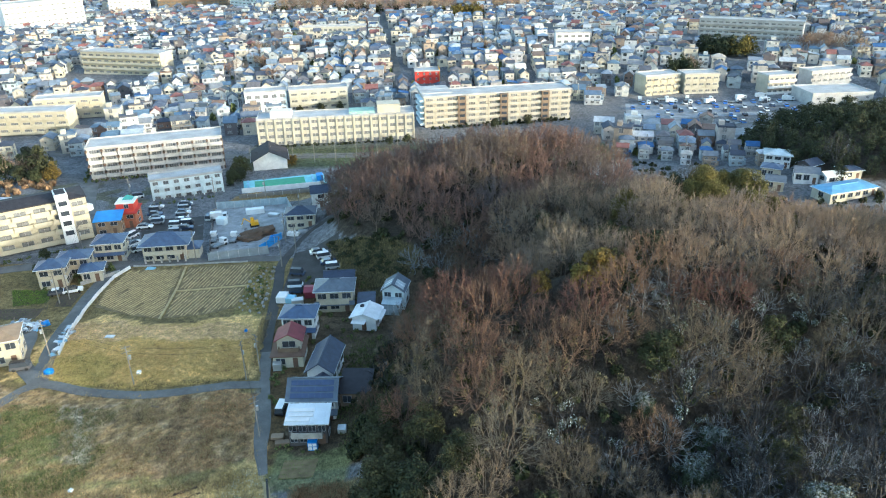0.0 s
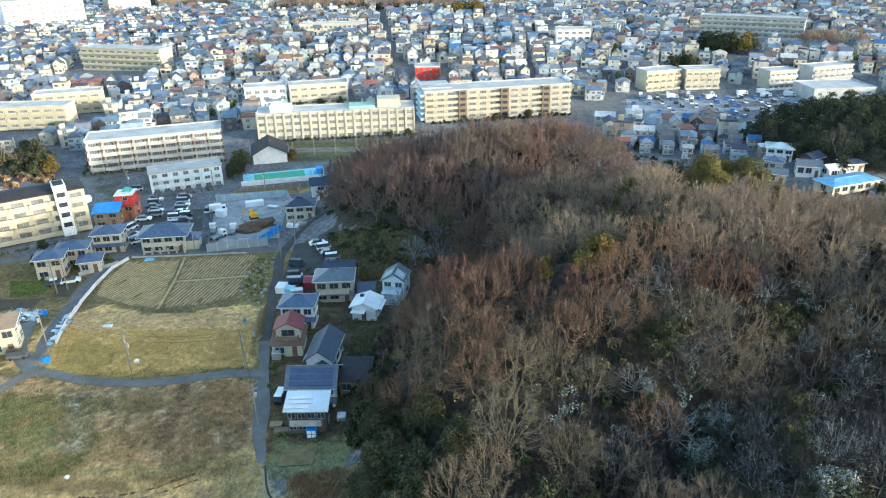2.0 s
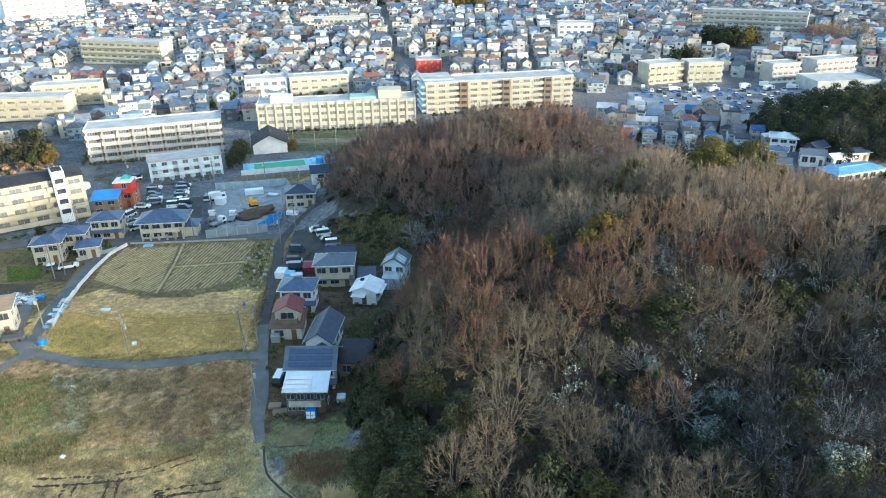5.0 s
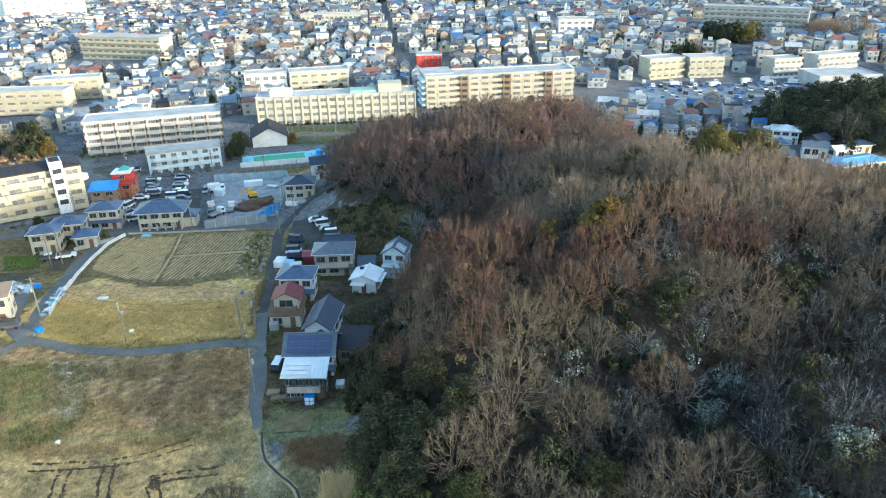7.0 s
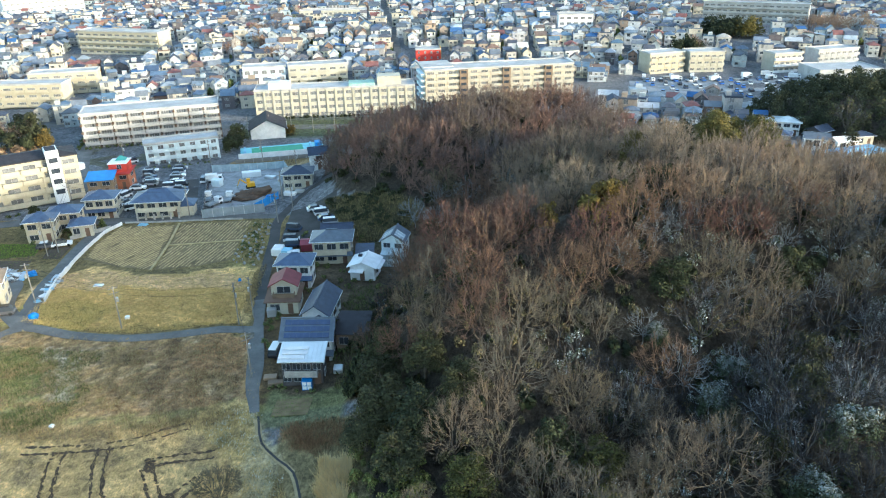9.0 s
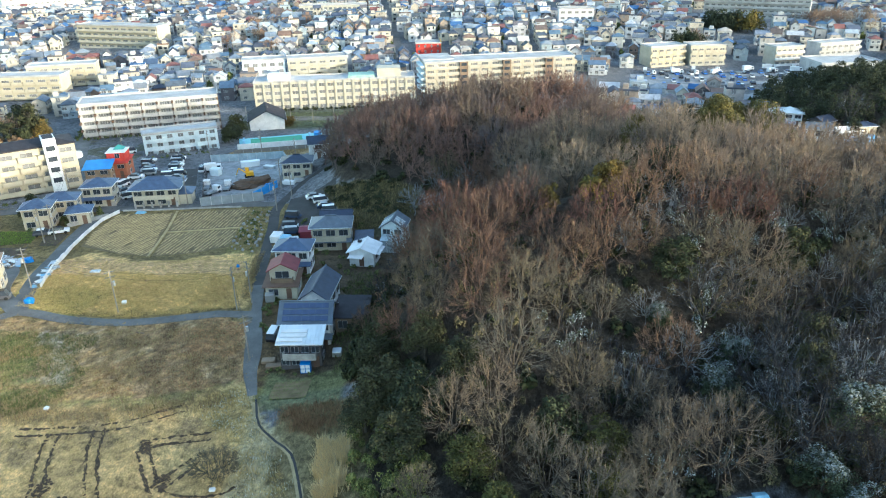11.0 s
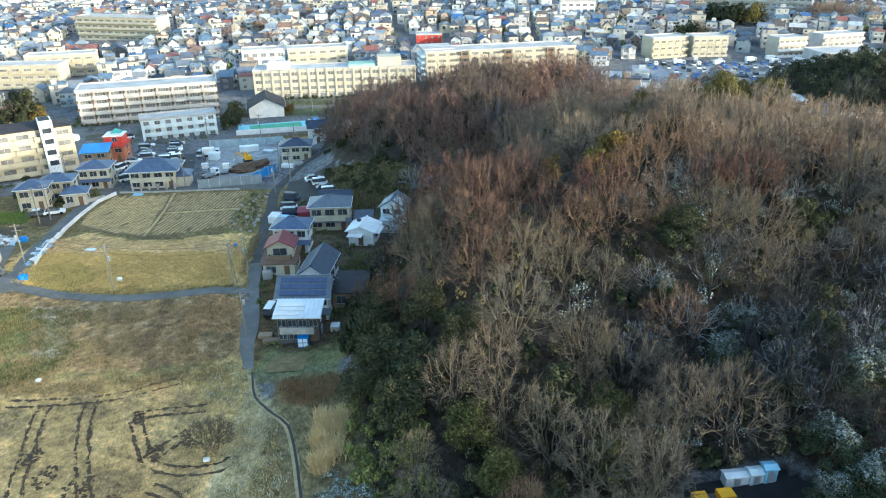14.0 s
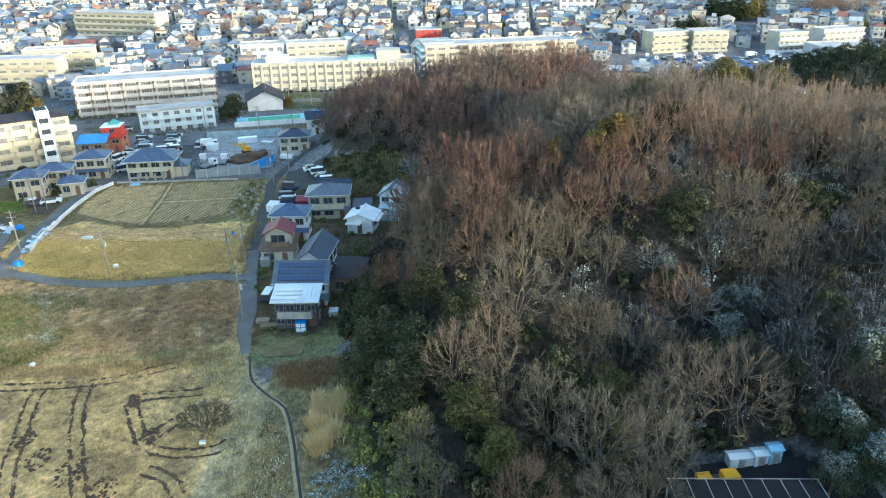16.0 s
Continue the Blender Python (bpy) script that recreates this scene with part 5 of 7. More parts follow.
# ---- houses by the hill and the lanes ----
def house(x, y, turn, w, d, h, roof_kind, rise, wall, roof, label, base=None, front=2, sides=1, over=0.5, pent=False, balcony="", door=True, category="house", storeys=None):
    """A house whose front looks along -y before its turn: wall, roof, windows, door and, where it has them, eave roof and balcony."""
    z = up(x, y) if base is None else base
    ob = thing("house", pose(x, y, z, 0, 0, turn), label, category, "houses by the lanes")
    wm, rm = Mesh(), Mesh()
    if roof_kind == "front":
        rm.gable(d, w, h, rise, over)
        rm.v = [(-b, a, c) for a, b, c in rm.v]
        wm.box(-w / 2, w / 2, -d / 2, d / 2, -1.2, h)
        for k in (-1, 1):
            tri = [(-w / 2, k * d / 2, h), (w / 2, k * d / 2, h), (0, k * d / 2, h + rise)]
            wm.face(tri if k < 0 else tri[::-1])
        rm.box(-0.12, 0.12, -d / 2 - over, d / 2 + over, h + rise + 0.1, h + rise + 0.28)
    else:
        wm.box(-w / 2, w / 2, -d / 2, d / 2, -1.2, h)
        if roof_kind == "hip":
            rm.hip(w, d, h, rise, over)
            r = max(w / 2 - d / 2, 0.3)
            rm.box(-r, r, -0.12, 0.12, h + rise - 0.04, h + rise + 0.16)
        elif roof_kind == "gable":
            rm.gable(w, d, h, rise, over)
            rm.box(-w / 2 - over, w / 2 + over, -0.12, 0.12, h + rise + 0.1, h + rise + 0.26)
            for k in (-1, 1):
                tri = [(k * w / 2, -d / 2, h), (k * w / 2, d / 2, h), (k * w / 2, 0, h + rise)]
                wm.face(tri if k > 0 else tri[::-1])
        else:
            a, b, s = w / 2 + over, d / 2 + over, h + rise
            rm.solid([(-a, -b, h), (a, -b, h), (a, b, s), (-a, b, s), (-a, -b, h + 0.15), (a, -b, h + 0.15), (a, b, s + 0.15), (-a, b, s + 0.15)],
                     [(0, 3, 2, 1), (4, 5, 6, 7), (0, 1, 5, 4), (1, 2, 6, 5), (2, 3, 7, 6), (3, 0, 4, 7)])
    part("wall", wm, wall, ob)
    part("roof", rm, roof, ob)
    if roof_kind in ("hip", "gable", "front"):
        gx, gy = w / 2 + over + 0.05, d / 2 + over + 0.05
        gz = h + 0.04 if roof_kind == "hip" else h - over * rise / ((d if roof_kind == "gable" else w) / 2)
        g = Mesh()
        if roof_kind != "front":
            g.box(-gx, gx, -gy, -gy + 0.12, gz, gz + 0.14).box(-gx, gx, gy - 0.12, gy, gz, gz + 0.14)
        if roof_kind != "gable":
            g.box(-gx, -gx + 0.12, -gy + 0.12, gy - 0.12, gz, gz + 0.14).box(gx - 0.12, gx, -gy + 0.12, gy - 0.12, gz, gz + 0.14)
        part("gutter", g, "palemetal", ob, "pale metal gutter")
    n = storeys or max(1, round(h / 2.5))
    rise1 = h / n
    wd = window_data(min(1.8, w / (front + 1.2)), rise1 * 0.5)
    for s in range(n):
        for k in range(front):
            fx = -w / 2 + w * (k + 0.5) / front
            if s == 0 and door and k == front - 1:
                part("door", Mesh().box(-0.45, 0.45, -0.08, 0, 0, 2.0), "brown", ob, at=pose(fx, -d / 2, 0.1))
            else:
                part("window", wd, None, ob, at=pose(fx, -d / 2, s * rise1 + rise1 * 0.32))
        for k in range(sides):
            fy = -d / 2 + d * (k + 0.5) / sides
            part("window", wd, None, ob, at=pose(-w / 2, fy, s * rise1 + rise1 * 0.36, 0, 0, -90))
            part("window", wd, None, ob, at=pose(w / 2, fy, s * rise1 + rise1 * 0.36, 0, 0, 90))
    if pent:
        e = Mesh()
        e.solid([(-w / 2 - 0.4, -d / 2 - 1.1, 0), (w / 2 + 0.4, -d / 2 - 1.1, 0), (w / 2 + 0.4, -d / 2 - 0.02, 0.45), (-w / 2 - 0.4, -d / 2 - 0.02, 0.45),
                 (-w / 2 - 0.4, -d / 2 - 1.1, 0.1), (w / 2 + 0.4, -d / 2 - 1.1, 0.1), (w / 2 + 0.4, -d / 2 - 0.02, 0.55), (-w / 2 - 0.4, -d / 2 - 0.02, 0.55)],
                [(0, 3, 2, 1), (4, 5, 6, 7), (0, 1, 5, 4), (1, 2, 6, 5), (2, 3, 7, 6), (3, 0, 4, 7)])
        part("eave_roof", e, roof, ob, at=pose(0, 0, rise1 - 0.35))
    if balcony:
        part("balcony", balcony_data(w * 0.8, balcony, 1.0, 0.95), None, ob, at=pose(0, -d / 2, rise1 + 0.05))
    return ob


h = house(-22.2, 90.0, 0, 6.0, 3.4, 4.2, "mono", 0.8, "darkwall", "palemetal", "dark house with a pale ribbed metal roof", front=4, over=0.45, balcony="concrete")
rib = Mesh().box(-0.04, 0.04, -2.25, 2.25, 0, 0.06).data("roof_rib", "palemetal")
for k in range(12):
    part("roof_rib", rib, None, h, at=Matrix.Translation((-3.3 + 6.6 * k / 11, 0, 4.77)) @ Matrix.Rotation(math.atan2(0.8, 4.6), 4, "X"))
panel = Mesh().box(-1.9, 1.9, -0.35, 0.35, 0, 0.1).data("roof_panel", "white")
for k in range(3):
    part("roof_panel", panel, None, h, "flat white panel on the roof", at=Matrix.Translation((-1.5 + (0.4 if k else 0), -1.25 + k * 0.95, 4.60 + k * 0.165)) @ Matrix.Rotation(math.atan2(0.8, 4.6), 4, "X"))
h = house(-22.4, 97.0, 0, 7.4, 5.8, 4.6, "gable", 1.8, "white", "greytile", "white house with solar panels on its gabled roof", front=4, pent=True, over=0.55)
cell = Mesh().box(-0.48, 0.48, -0.42, 0.42, 0, 0.05).data("solar_panel", "solar")
slope = math.atan2(1.8, 2.9)
for i in range(7):
    for j in range(3):
        yy = -2.9 + (j * 0.95 + 0.25)
        part("solar_panel", cell, None, h, at=Matrix.Translation((-3.0 + i * 1.0, yy, 4.6 + (yy + 2.9) * 1.8 / 2.9 + 0.22)) @ Matrix.Rotation(slope, 4, "X"))
h = house(-29.8, 113.0, 2, 5.4, 5.6, 2.5, "mono", 0.5, "ivory", "brown", "ivory lower storey with a dull maroon eave roof", front=2, door=True, over=0.5)
h2 = part("upper_storey", Mesh().box(-2.2, 2.2, -1.6, 2.4, 0, 2.4), "ivory", h, at=pose(0.1, 0.6, 2.5))
rm = Mesh().gable(4.0, 4.4, 2.4, 1.2, 0.5)
rm.v = [(-b, a + 0.4, c) for a, b, c in rm.v]
part("red_roof", rm, "redroof", h2, "dull red metal gable roof")
gm = Mesh()
gm.face([(-2.2, -1.6, 2.4), (2.2, -1.6, 2.4), (0, -1.6, 3.6)])
part("gable_wall", gm, "ivory", h2)
part("balcony", balcony_data(3.8, "wood", 0.9, 0.9), None, h2, at=pose(0, -1.6, 0.15))
part("window", window_data(2.4, 1.3), None, h2, at=pose(0, -1.6, 0.8))
house(-29.5, 122.4, -1, 6.2, 4.8, 4.8, "hip", 1.5, "white", "bluetile", "white house with a blue-grey hipped tile roof", front=3, sides=2, pent=True)
h = house(-22.3, 107.6, -5, 4.4, 8.6, 3.7, "front", 1.6, "white", "navytile", "house with a long navy tiled gable roof", front=1, sides=3, over=0.45)
rm = Mesh().gable(3.0, 2.6, 2.6, 0.9, 0.3)
rm.v = [(-b, a, c) for a, b, c in rm.v]
part("porch_roof", rm, "navytile", h, at=pose(0.6, -4.4, 0))
part("porch", Mesh().box(-1.3, 1.3, -1.4, 1.0, -0.8, 2.6), "white", h, at=pose(0.6, -4.4, 0))
house(-24.0, 133.2, 3, 7.6, 5.4, 4.9, "hip", 1.6, "cream", "greytile", "cream two-storey house with a grey tile roof", front=3, sides=2, pent=True, balcony="cream")
house(-24.0, 140.2, 4, 6.0, 4.0, 3.4, "gable", 1.1, "white", "navytile", "low house with a navy tile roof", front=2)
house(-17.2, 130.6, 4, 2.8, 4.2, 2.7, "mono", 0.4, "darkwall", "navytile", "small dark lean-to annex beside the house", front=1, door=False, category="annex")
whole("shed", Mesh().box(-1.4, 1.4, -1.6, 1.6, 0, 1.5).gable(2.8, 3.2, 1.5, 0.4, 0.2), "redcar", pose(-30.2, 138.5, up(-30.2, 138.5), 0, 0, 5), "low shed with a faded red sheet roof", "shed")
h = house(-16.6, 125.0, -10, 4.8, 4.6, 3.0, "front", 0.9, "white", "white", "small house with a white sheet metal roof", front=1, over=0.5)
part("porch_roof", Mesh().box(-1.4, 1.4, -1.1, 0.6, 0, 0.12), "white", h, at=pose(-0.9, -2.8, 2.3))
part("roof_hatch", Mesh().box(-0.35, 0.35, -0.35, 0.35, 0, 0.35), "darkroof", h, at=pose(-1.1, 0.8, 3.75))
part("side_roof", Mesh().box(-0.9, 0.9, -2.2, 2.0, 0, 0.12), "white", h, at=pose(2.6, 0.3, 2.6, 0, 14, 0))
h = house(-11.2, 133.4, -10, 4.6, 5.0, 4.2, "front", 1.5, "bluewhite", "greytile", "tall pale cottage with glazed roof panels and a conservatory", front=2, over=0.35, base=up(-11.2, 131) + 0.2)
tilt = math.atan2(1.5, 2.3)
for sx, a in ((-1.25, -tilt), (1.25, tilt)):
    pane = part("skylight", Mesh().box(-1.05, 1.05, -1.9, 0.4, 0, 0.08), "paleglass", h, "pale blue glazed roof panel", at=Matrix.Translation((sx, -0.4, 4.2 + (2.3 - abs(sx)) * 1.5 / 2.3 + 0.2)) @ Matrix.Rotation(a, 4, "Y"))
    for y in (-1.9, -0.75, 0.36):
        part("glazing_bar", Mesh().box(-1.08, 1.08, 0, 0.08, 0.08, 0.14), "white", pane, at=pose(0, y, 0))
room = part("conservatory", Mesh().box(-1.9, 1.9, -2.4, 0, -0.8, 2.3), "paleglass", h, "pale glazed conservatory", at=pose(0, -2.5, 0))
part("lean_roof", Mesh().box(-2.0, 2.0, -2.6, 0, 0, 0.1), "paleglass", room, at=pose(0, 0, 2.65, 9, 0, 0))
for x in (-1.9, -0.65, 0.6, 1.85):
    part("glazing_bar", Mesh().box(0, 0.1, -2.46, -2.4, -0.8, 2.3), "white", room, at=pose(x, 0, 0))
house(-15.8, 99.6, -2, 4.8, 5.8, 2.6, "mono", 0.7, "wood", "darkroof", "low brown outbuilding with a dark lean roof", front=2, door=False, category="outbuilding", over=0.3)

house(-90.6, 146.4, 14, 5.8, 4.6, 4.9, "hip", 1.5, "cream", "bluetile", "cream house with a blue tile roof beside plots", front=2, sides=2)
house(-88.4, 152.6, 12, 6.6, 4.6, 4.4, "hip", 1.4, "cream", "bluetile", "cream house with a blue hipped roof", front=3)
house(-83.0, 149.0, 16, 4.4, 4.0, 2.8, "hip", 1.3, "ivory", "bluetile", "low house with a blue pyramid roof", front=2, over=0.6)
house(-83.6, 112.8, 22, 7.0, 6.0, 5.2, "hip", 1.5, "cream", "tan", "cream house with a tan roof by the corner", front=3, sides=2, over=0.5)
house(-83.4, 160.8, 9, 6.6, 5.6, 5.0, "hip", 1.5, "ivory", "bluetile", "ivory two-storey house with a slate-blue roof", front=3, sides=2, pent=True)
h = house(-69.8, 161.4, 7, 10.4, 6.4, 4.3, "hip", 2.2, "ivory", "bluetile", "wide beige house with a big blue tile roof", front=4, sides=2, over=0.9, balcony="ivory")
part("wing_roof", Mesh().hip(4.2, 4.2, 2.6, 1.4, 0.5), "bluetile", h, at=pose(5.8, -0.4, 0))
part("wing", Mesh().box(-2.1, 2.1, -2.1, 2.1, -1, 2.6), "ivory", h, at=pose(5.8, -0.4, 0))
for k in range(6):
    part("porch_post", Mesh().box(-0.2, 0.2, -0.2, 0.2, -0.8, 1.6), "concrete", h, at=pose(-4.6 + k * 1.9, -4.3, 0))
h = house(-89.2, 184.6, 8, 5.8, 6.4, 4.3, "mono", 0.2, "brick", "redwall", "orange-walled building with a red upper storey", front=2, category="building")
u = part("upper_storey", Mesh().box(-2.3, 2.3, -2.2, 2.6, 0, 2.3), "redwall", h, "red painted upper storey", at=pose(0.2, 0.4, 4.4))
part("white_roof", Mesh().box(-2.5, 2.5, -2.4, 2.8, 2.3, 2.5), "white", u)
part("turret", Mesh().hip(2.4, 2.0, 2.5, 1.1, 0.1), "teal", u, "small green turret roof", at=pose(0.2, 1.4, 0))
part("window", window_data(1.2, 1.2), None, u, at=pose(0.4, -2.2, 0.9))
house(-91.6, 178.6, 12, 6.2, 5.0, 4.2, "mono", 0.9, "tan", "blueroof", "tan building with a bright blue roof", front=2, category="building")
h = house(-39.4, 177.8, 6, 7.4, 5.6, 4.0, "hip", 1.5, "ivory", "navytile", "house with a dark blue roof and cluttered porch", front=3)
house(-36.0, 190.0, 14, 4.8, 4.8, 4.6, "gable", 1.3, "white", "navytile", "small white house below the wooded hill", front=1)
h = house(-63.2, 245.0, 14, 11.5, 13.0, 3.6, "front", 3.0, "white", "darkroof", "school hall with a black gabled roof", front=0, sides=4, over=0.8, category="hall", storeys=1)
house(115.5, 195.6, 19, 17.0, 7.0, 2.6, "hip", 0.9, "ivory", "hallblue", "long low hall with a pale blue roof in the valley", front=6, storeys=1)
house(107, 222, -22, 7.6, 6.6, 4.2, "hip", 1.2, "white", "paleglass", "valley house with a pale glassy roof", front=3)
house(109.6, 207.4, -18, 6.6, 4.6, 3.4, "gable", 1.1, "white", "greytile", "valley house with a grey roof", front=3)
house(101.6, 213, -30, 5.4, 4.6, 3.6, "hip", 1.2, "ivory", "bluetile", "valley house at the foot of the hill", front=3)
house(116.6, 205, 12, 7.0, 4.0, 2.6, "gable", 0.8, "white", "white", "low valley house with a white roof", front=2)
house(113.4, 213.4, 30, 5.4, 4.6, 3.0, "gable", 1.1, "darkwall", "navytile", "dark low house below the evergreen wood", front=2)
house(99.0, 204, -24, 5.0, 4.4, 3.2, "gable", 1.0, "cream", "greytile", "small cream valley house with a grey roof", front=2)
house(122, 206.4, 8, 5.6, 4.4, 2.8, "hip", 1.0, "ivory", "navytile", "low house with a navy roof below the evergreen wood", front=2)

# ---- walls, fences and rails ----
def run_wall(name, pts, high, thick, mat, label, category, post=None):
    """A wall or sheet fence along a line, built of straight lengths, with posts as parts."""
    ob = thing(name, pose(*pts[0], up(*pts[0])), label, category)
    z0 = up(*pts[0])
    for (x0, y0), (x1, y1) in zip(pts, pts[1:]):
        n = max(1, int(math.hypot(x1 - x0, y1 - y0) / 2.4))
        L = math.hypot(x1 - x0, y1 - y0) / n
        a = math.atan2(y1 - y0, x1 - x0)
        sheet_me = Mesh().box(0.01, L - 0.01, -thick / 2, thick / 2, -0.5, high).data("panel", mat)
        post_me = Mesh().box(-0.05, 0.05, -thick / 2 - 0.05, thick / 2 + 0.05, -0.5, high + 0.08).data("post", post) if post else None
        for k in range(n):
            px, py = x0 + (x1 - x0) * k / n, y0 + (y1 - y0) * k / n
            at = Matrix.Translation((px - pts[0][0], py - pts[0][1], up(px, py) - z0)) @ Matrix.Rotation(a, 4, "Z")
            part("panel", sheet_me, None, ob, at=at)
            if post_me:
                part("post", post_me, None, ob, at=at)
    return ob


run_wall("sheet_fence", [(-58.8, 157.6), (-44.8, 161.4)], 2.2, 0.06, "sheet", "grey-blue steel sheet fence round the works yard", "fence", "alu")
run_wall("sheet_fence", [(-58.8, 158.4), (-68.5, 194)], 1.6, 0.06, "darkwall", "dark fence beside the works yard", "fence", "alu")
run_wall("sheet_fence", [(-68, 196), (-48, 199.5), (-44.5, 190)], 2.2, 0.06, "palesheet", "pale blue sheet fence behind the works yard", "fence", "alu")
run_wall("sheet_fence", [(-47.4, 161.8), (-43.4, 170.5)], 2.0, 0.06, "blueroof", "bright blue sheet fence beside the house", "fence", "alu")
run_wall("block_wall", [(-78, 151.5), (-84.6, 145.4)], 0.9, 0.15, "concrete", "low concrete block wall beside the lane", "wall")
run_wall("block_wall", [(-88.4, 157.6), (-79.2, 158.6)], 1.0, 0.15, "concrete", "grey block wall in front of the ivory house", "wall")
run_wall("guard_rail", [(-73.9, 114), (-75.6, 120), (-77.0, 126), (-78.2, 133), (-78.6, 141), (-78.4, 149), (-76.6, 154)], 0.75, 0.22, "white", "white guard rail on the inside of the bend", "guard rail")
run_wall("low_kerb", [(-76.2, 154.9), (-67.8, 155.3), (-49, 156.7)], 0.35, 0.2, "concrete", "low concrete kerb wall above the paddies", "kerb")
run_wall("net_fence", [(-41, 211), (-64, 205.5)], 1.2, 0.05, "pole", "pale pipe fence above the bare strip", "fence", "alu")
run_wall("retaining_wall", [(-64.5, 210.8), (-39.6, 217.6)], 1.6, 0.2, "white", "white concrete wall in front of the pool", "wall")

# pool court
ob = thing("pool_court", pose(-52.6, 219.0, up(-52.6, 219) + 0.7, 0, 0, 15.5), "green and pale blue school pool deck", "pool")
part("deck", Mesh().box(-13, 13, -4.2, 6.2, -1.5, 0), "courtblue", ob)
part("basin", Mesh().box(-9.5, 6.5, -2.4, 4.8, 0.0, 0.05), "court", ob, "drained green pool basin")
for x in (-11.5, 9.0):
    part("starting_wall", Mesh().box(-0.3, 0.3, -3, 3, 0, 1.2), "skyblue", ob, at=pose(x, 0, 0))
part("slide", Mesh().box(-1.0, 1.0, -1.6, 1.6, 0, 1.8), "blueroof", ob, "blue pool equipment", at=pose(11.3, 0.5, 0))
ob = thing("ball_net", pose(-40, 247, up(-40, 247), 0, 0, 6), "tall ball-stop net on poles beside the school yard", "net")
for k in range(13):
    part("post", Mesh().tube((0, 0, 0), (0, 0, 7), 0.12, 0.08, 6), "pole", ob, at=pose(-30 + k * 7.5, 0, 0))
for k in range(3):
    part("cable", Mesh().tube((-30, 0, 2.5 + k * 2.2), (60, 0, 2.5 + k * 2.2), 0.04, 0.04, 4), "wire", ob)


# ---- utility poles ----
def utility_pole(tall=8.0):
    ob = thing("utility_pole", pose(0, 0, 0), "concrete utility pole with crossarms beside the lane", "utility pole", "utility poles")
    part("pole", Mesh().tube((0, 0, -0.5), (0, 0, tall), 0.13, 0.09, 8), "pole", ob)
    for z in (tall - 0.4, tall - 1.3):
        part("crossarm", Mesh().box(-0.8, 0.8, -0.05, 0.05, z, z + 0.1), "pole", ob)
    part("transformer", Mesh().tube((0.35, 0, tall - 2.9), (0.35, 0, tall - 2.1), 0.22, 0.22, 8), "alu", ob)
    return ob


src = utility_pole()
POLES = [(-55.8, 104.2), (-36.4, 105.8), (-34.6, 108.6), (-75.4, 113.6), (-30.6, 90.8), (-101.6, 183.4), (-39.9, 153.4), (-85.4, 137.0), (-84.0, 138.8), (-99.4, 171), (-62.2, 158.6), (-42.0, 168.4),
         (-37.8, 160.6), (-92, 163), (-70.5, 203), (-55, 203), (-96, 203), (-41.5, 186)]
for k, (x, y) in enumerate(POLES):
    copy_thing(src, pose(x, y, up(x, y), 0, 0, 40 + 50 * (k % 4)))
rnd = random.Random(31)
for x, y, a, form, s in plots[:290:6]:
    copy_thing(src, pose(x + 5.6, y - 5.6, up(x, y), 0, 0, a))
for o in (*src.children_recursive, src):
    bpy.data.objects.remove(o)


def cable(a, b, za=7.7, zb=7.7, sag=0.7):
    me = Mesh()
    p = [Vector((a[0] + (b[0] - a[0]) * k / 8, a[1] + (b[1] - a[1]) * k / 8, up(*a) + za + (up(*b) + zb - up(*a) - za) * k / 8 - sag * (1 - (k / 4 - 1) ** 2))) for k in range(9)]
    for u, v in zip(p, p[1:]):
        me.tube(u, v, 0.022, 0.022, 3)
    return whole("cable", me, "wire", pose(0, 0, 0), "thin black overhead cable between poles", "cable", "overhead cables")


for i, j in ((0, 1), (1, 2), (3, 0), (1, 4), (6, 2), (6, 12), (12, 11), (10, 6), (13, 10), (5, 9), (9, 13), (7, 3), (8, 13), (11, 17)):
    cable(POLES[i], POLES[j])
    cable(POLES[i], POLES[j], 6.7, 6.7, 0.9)


M["earth"] = plain("dug_earth", (0.13, 0.085, 0.055), 0.95, wear=0.4, scale=3, bump=0.8)


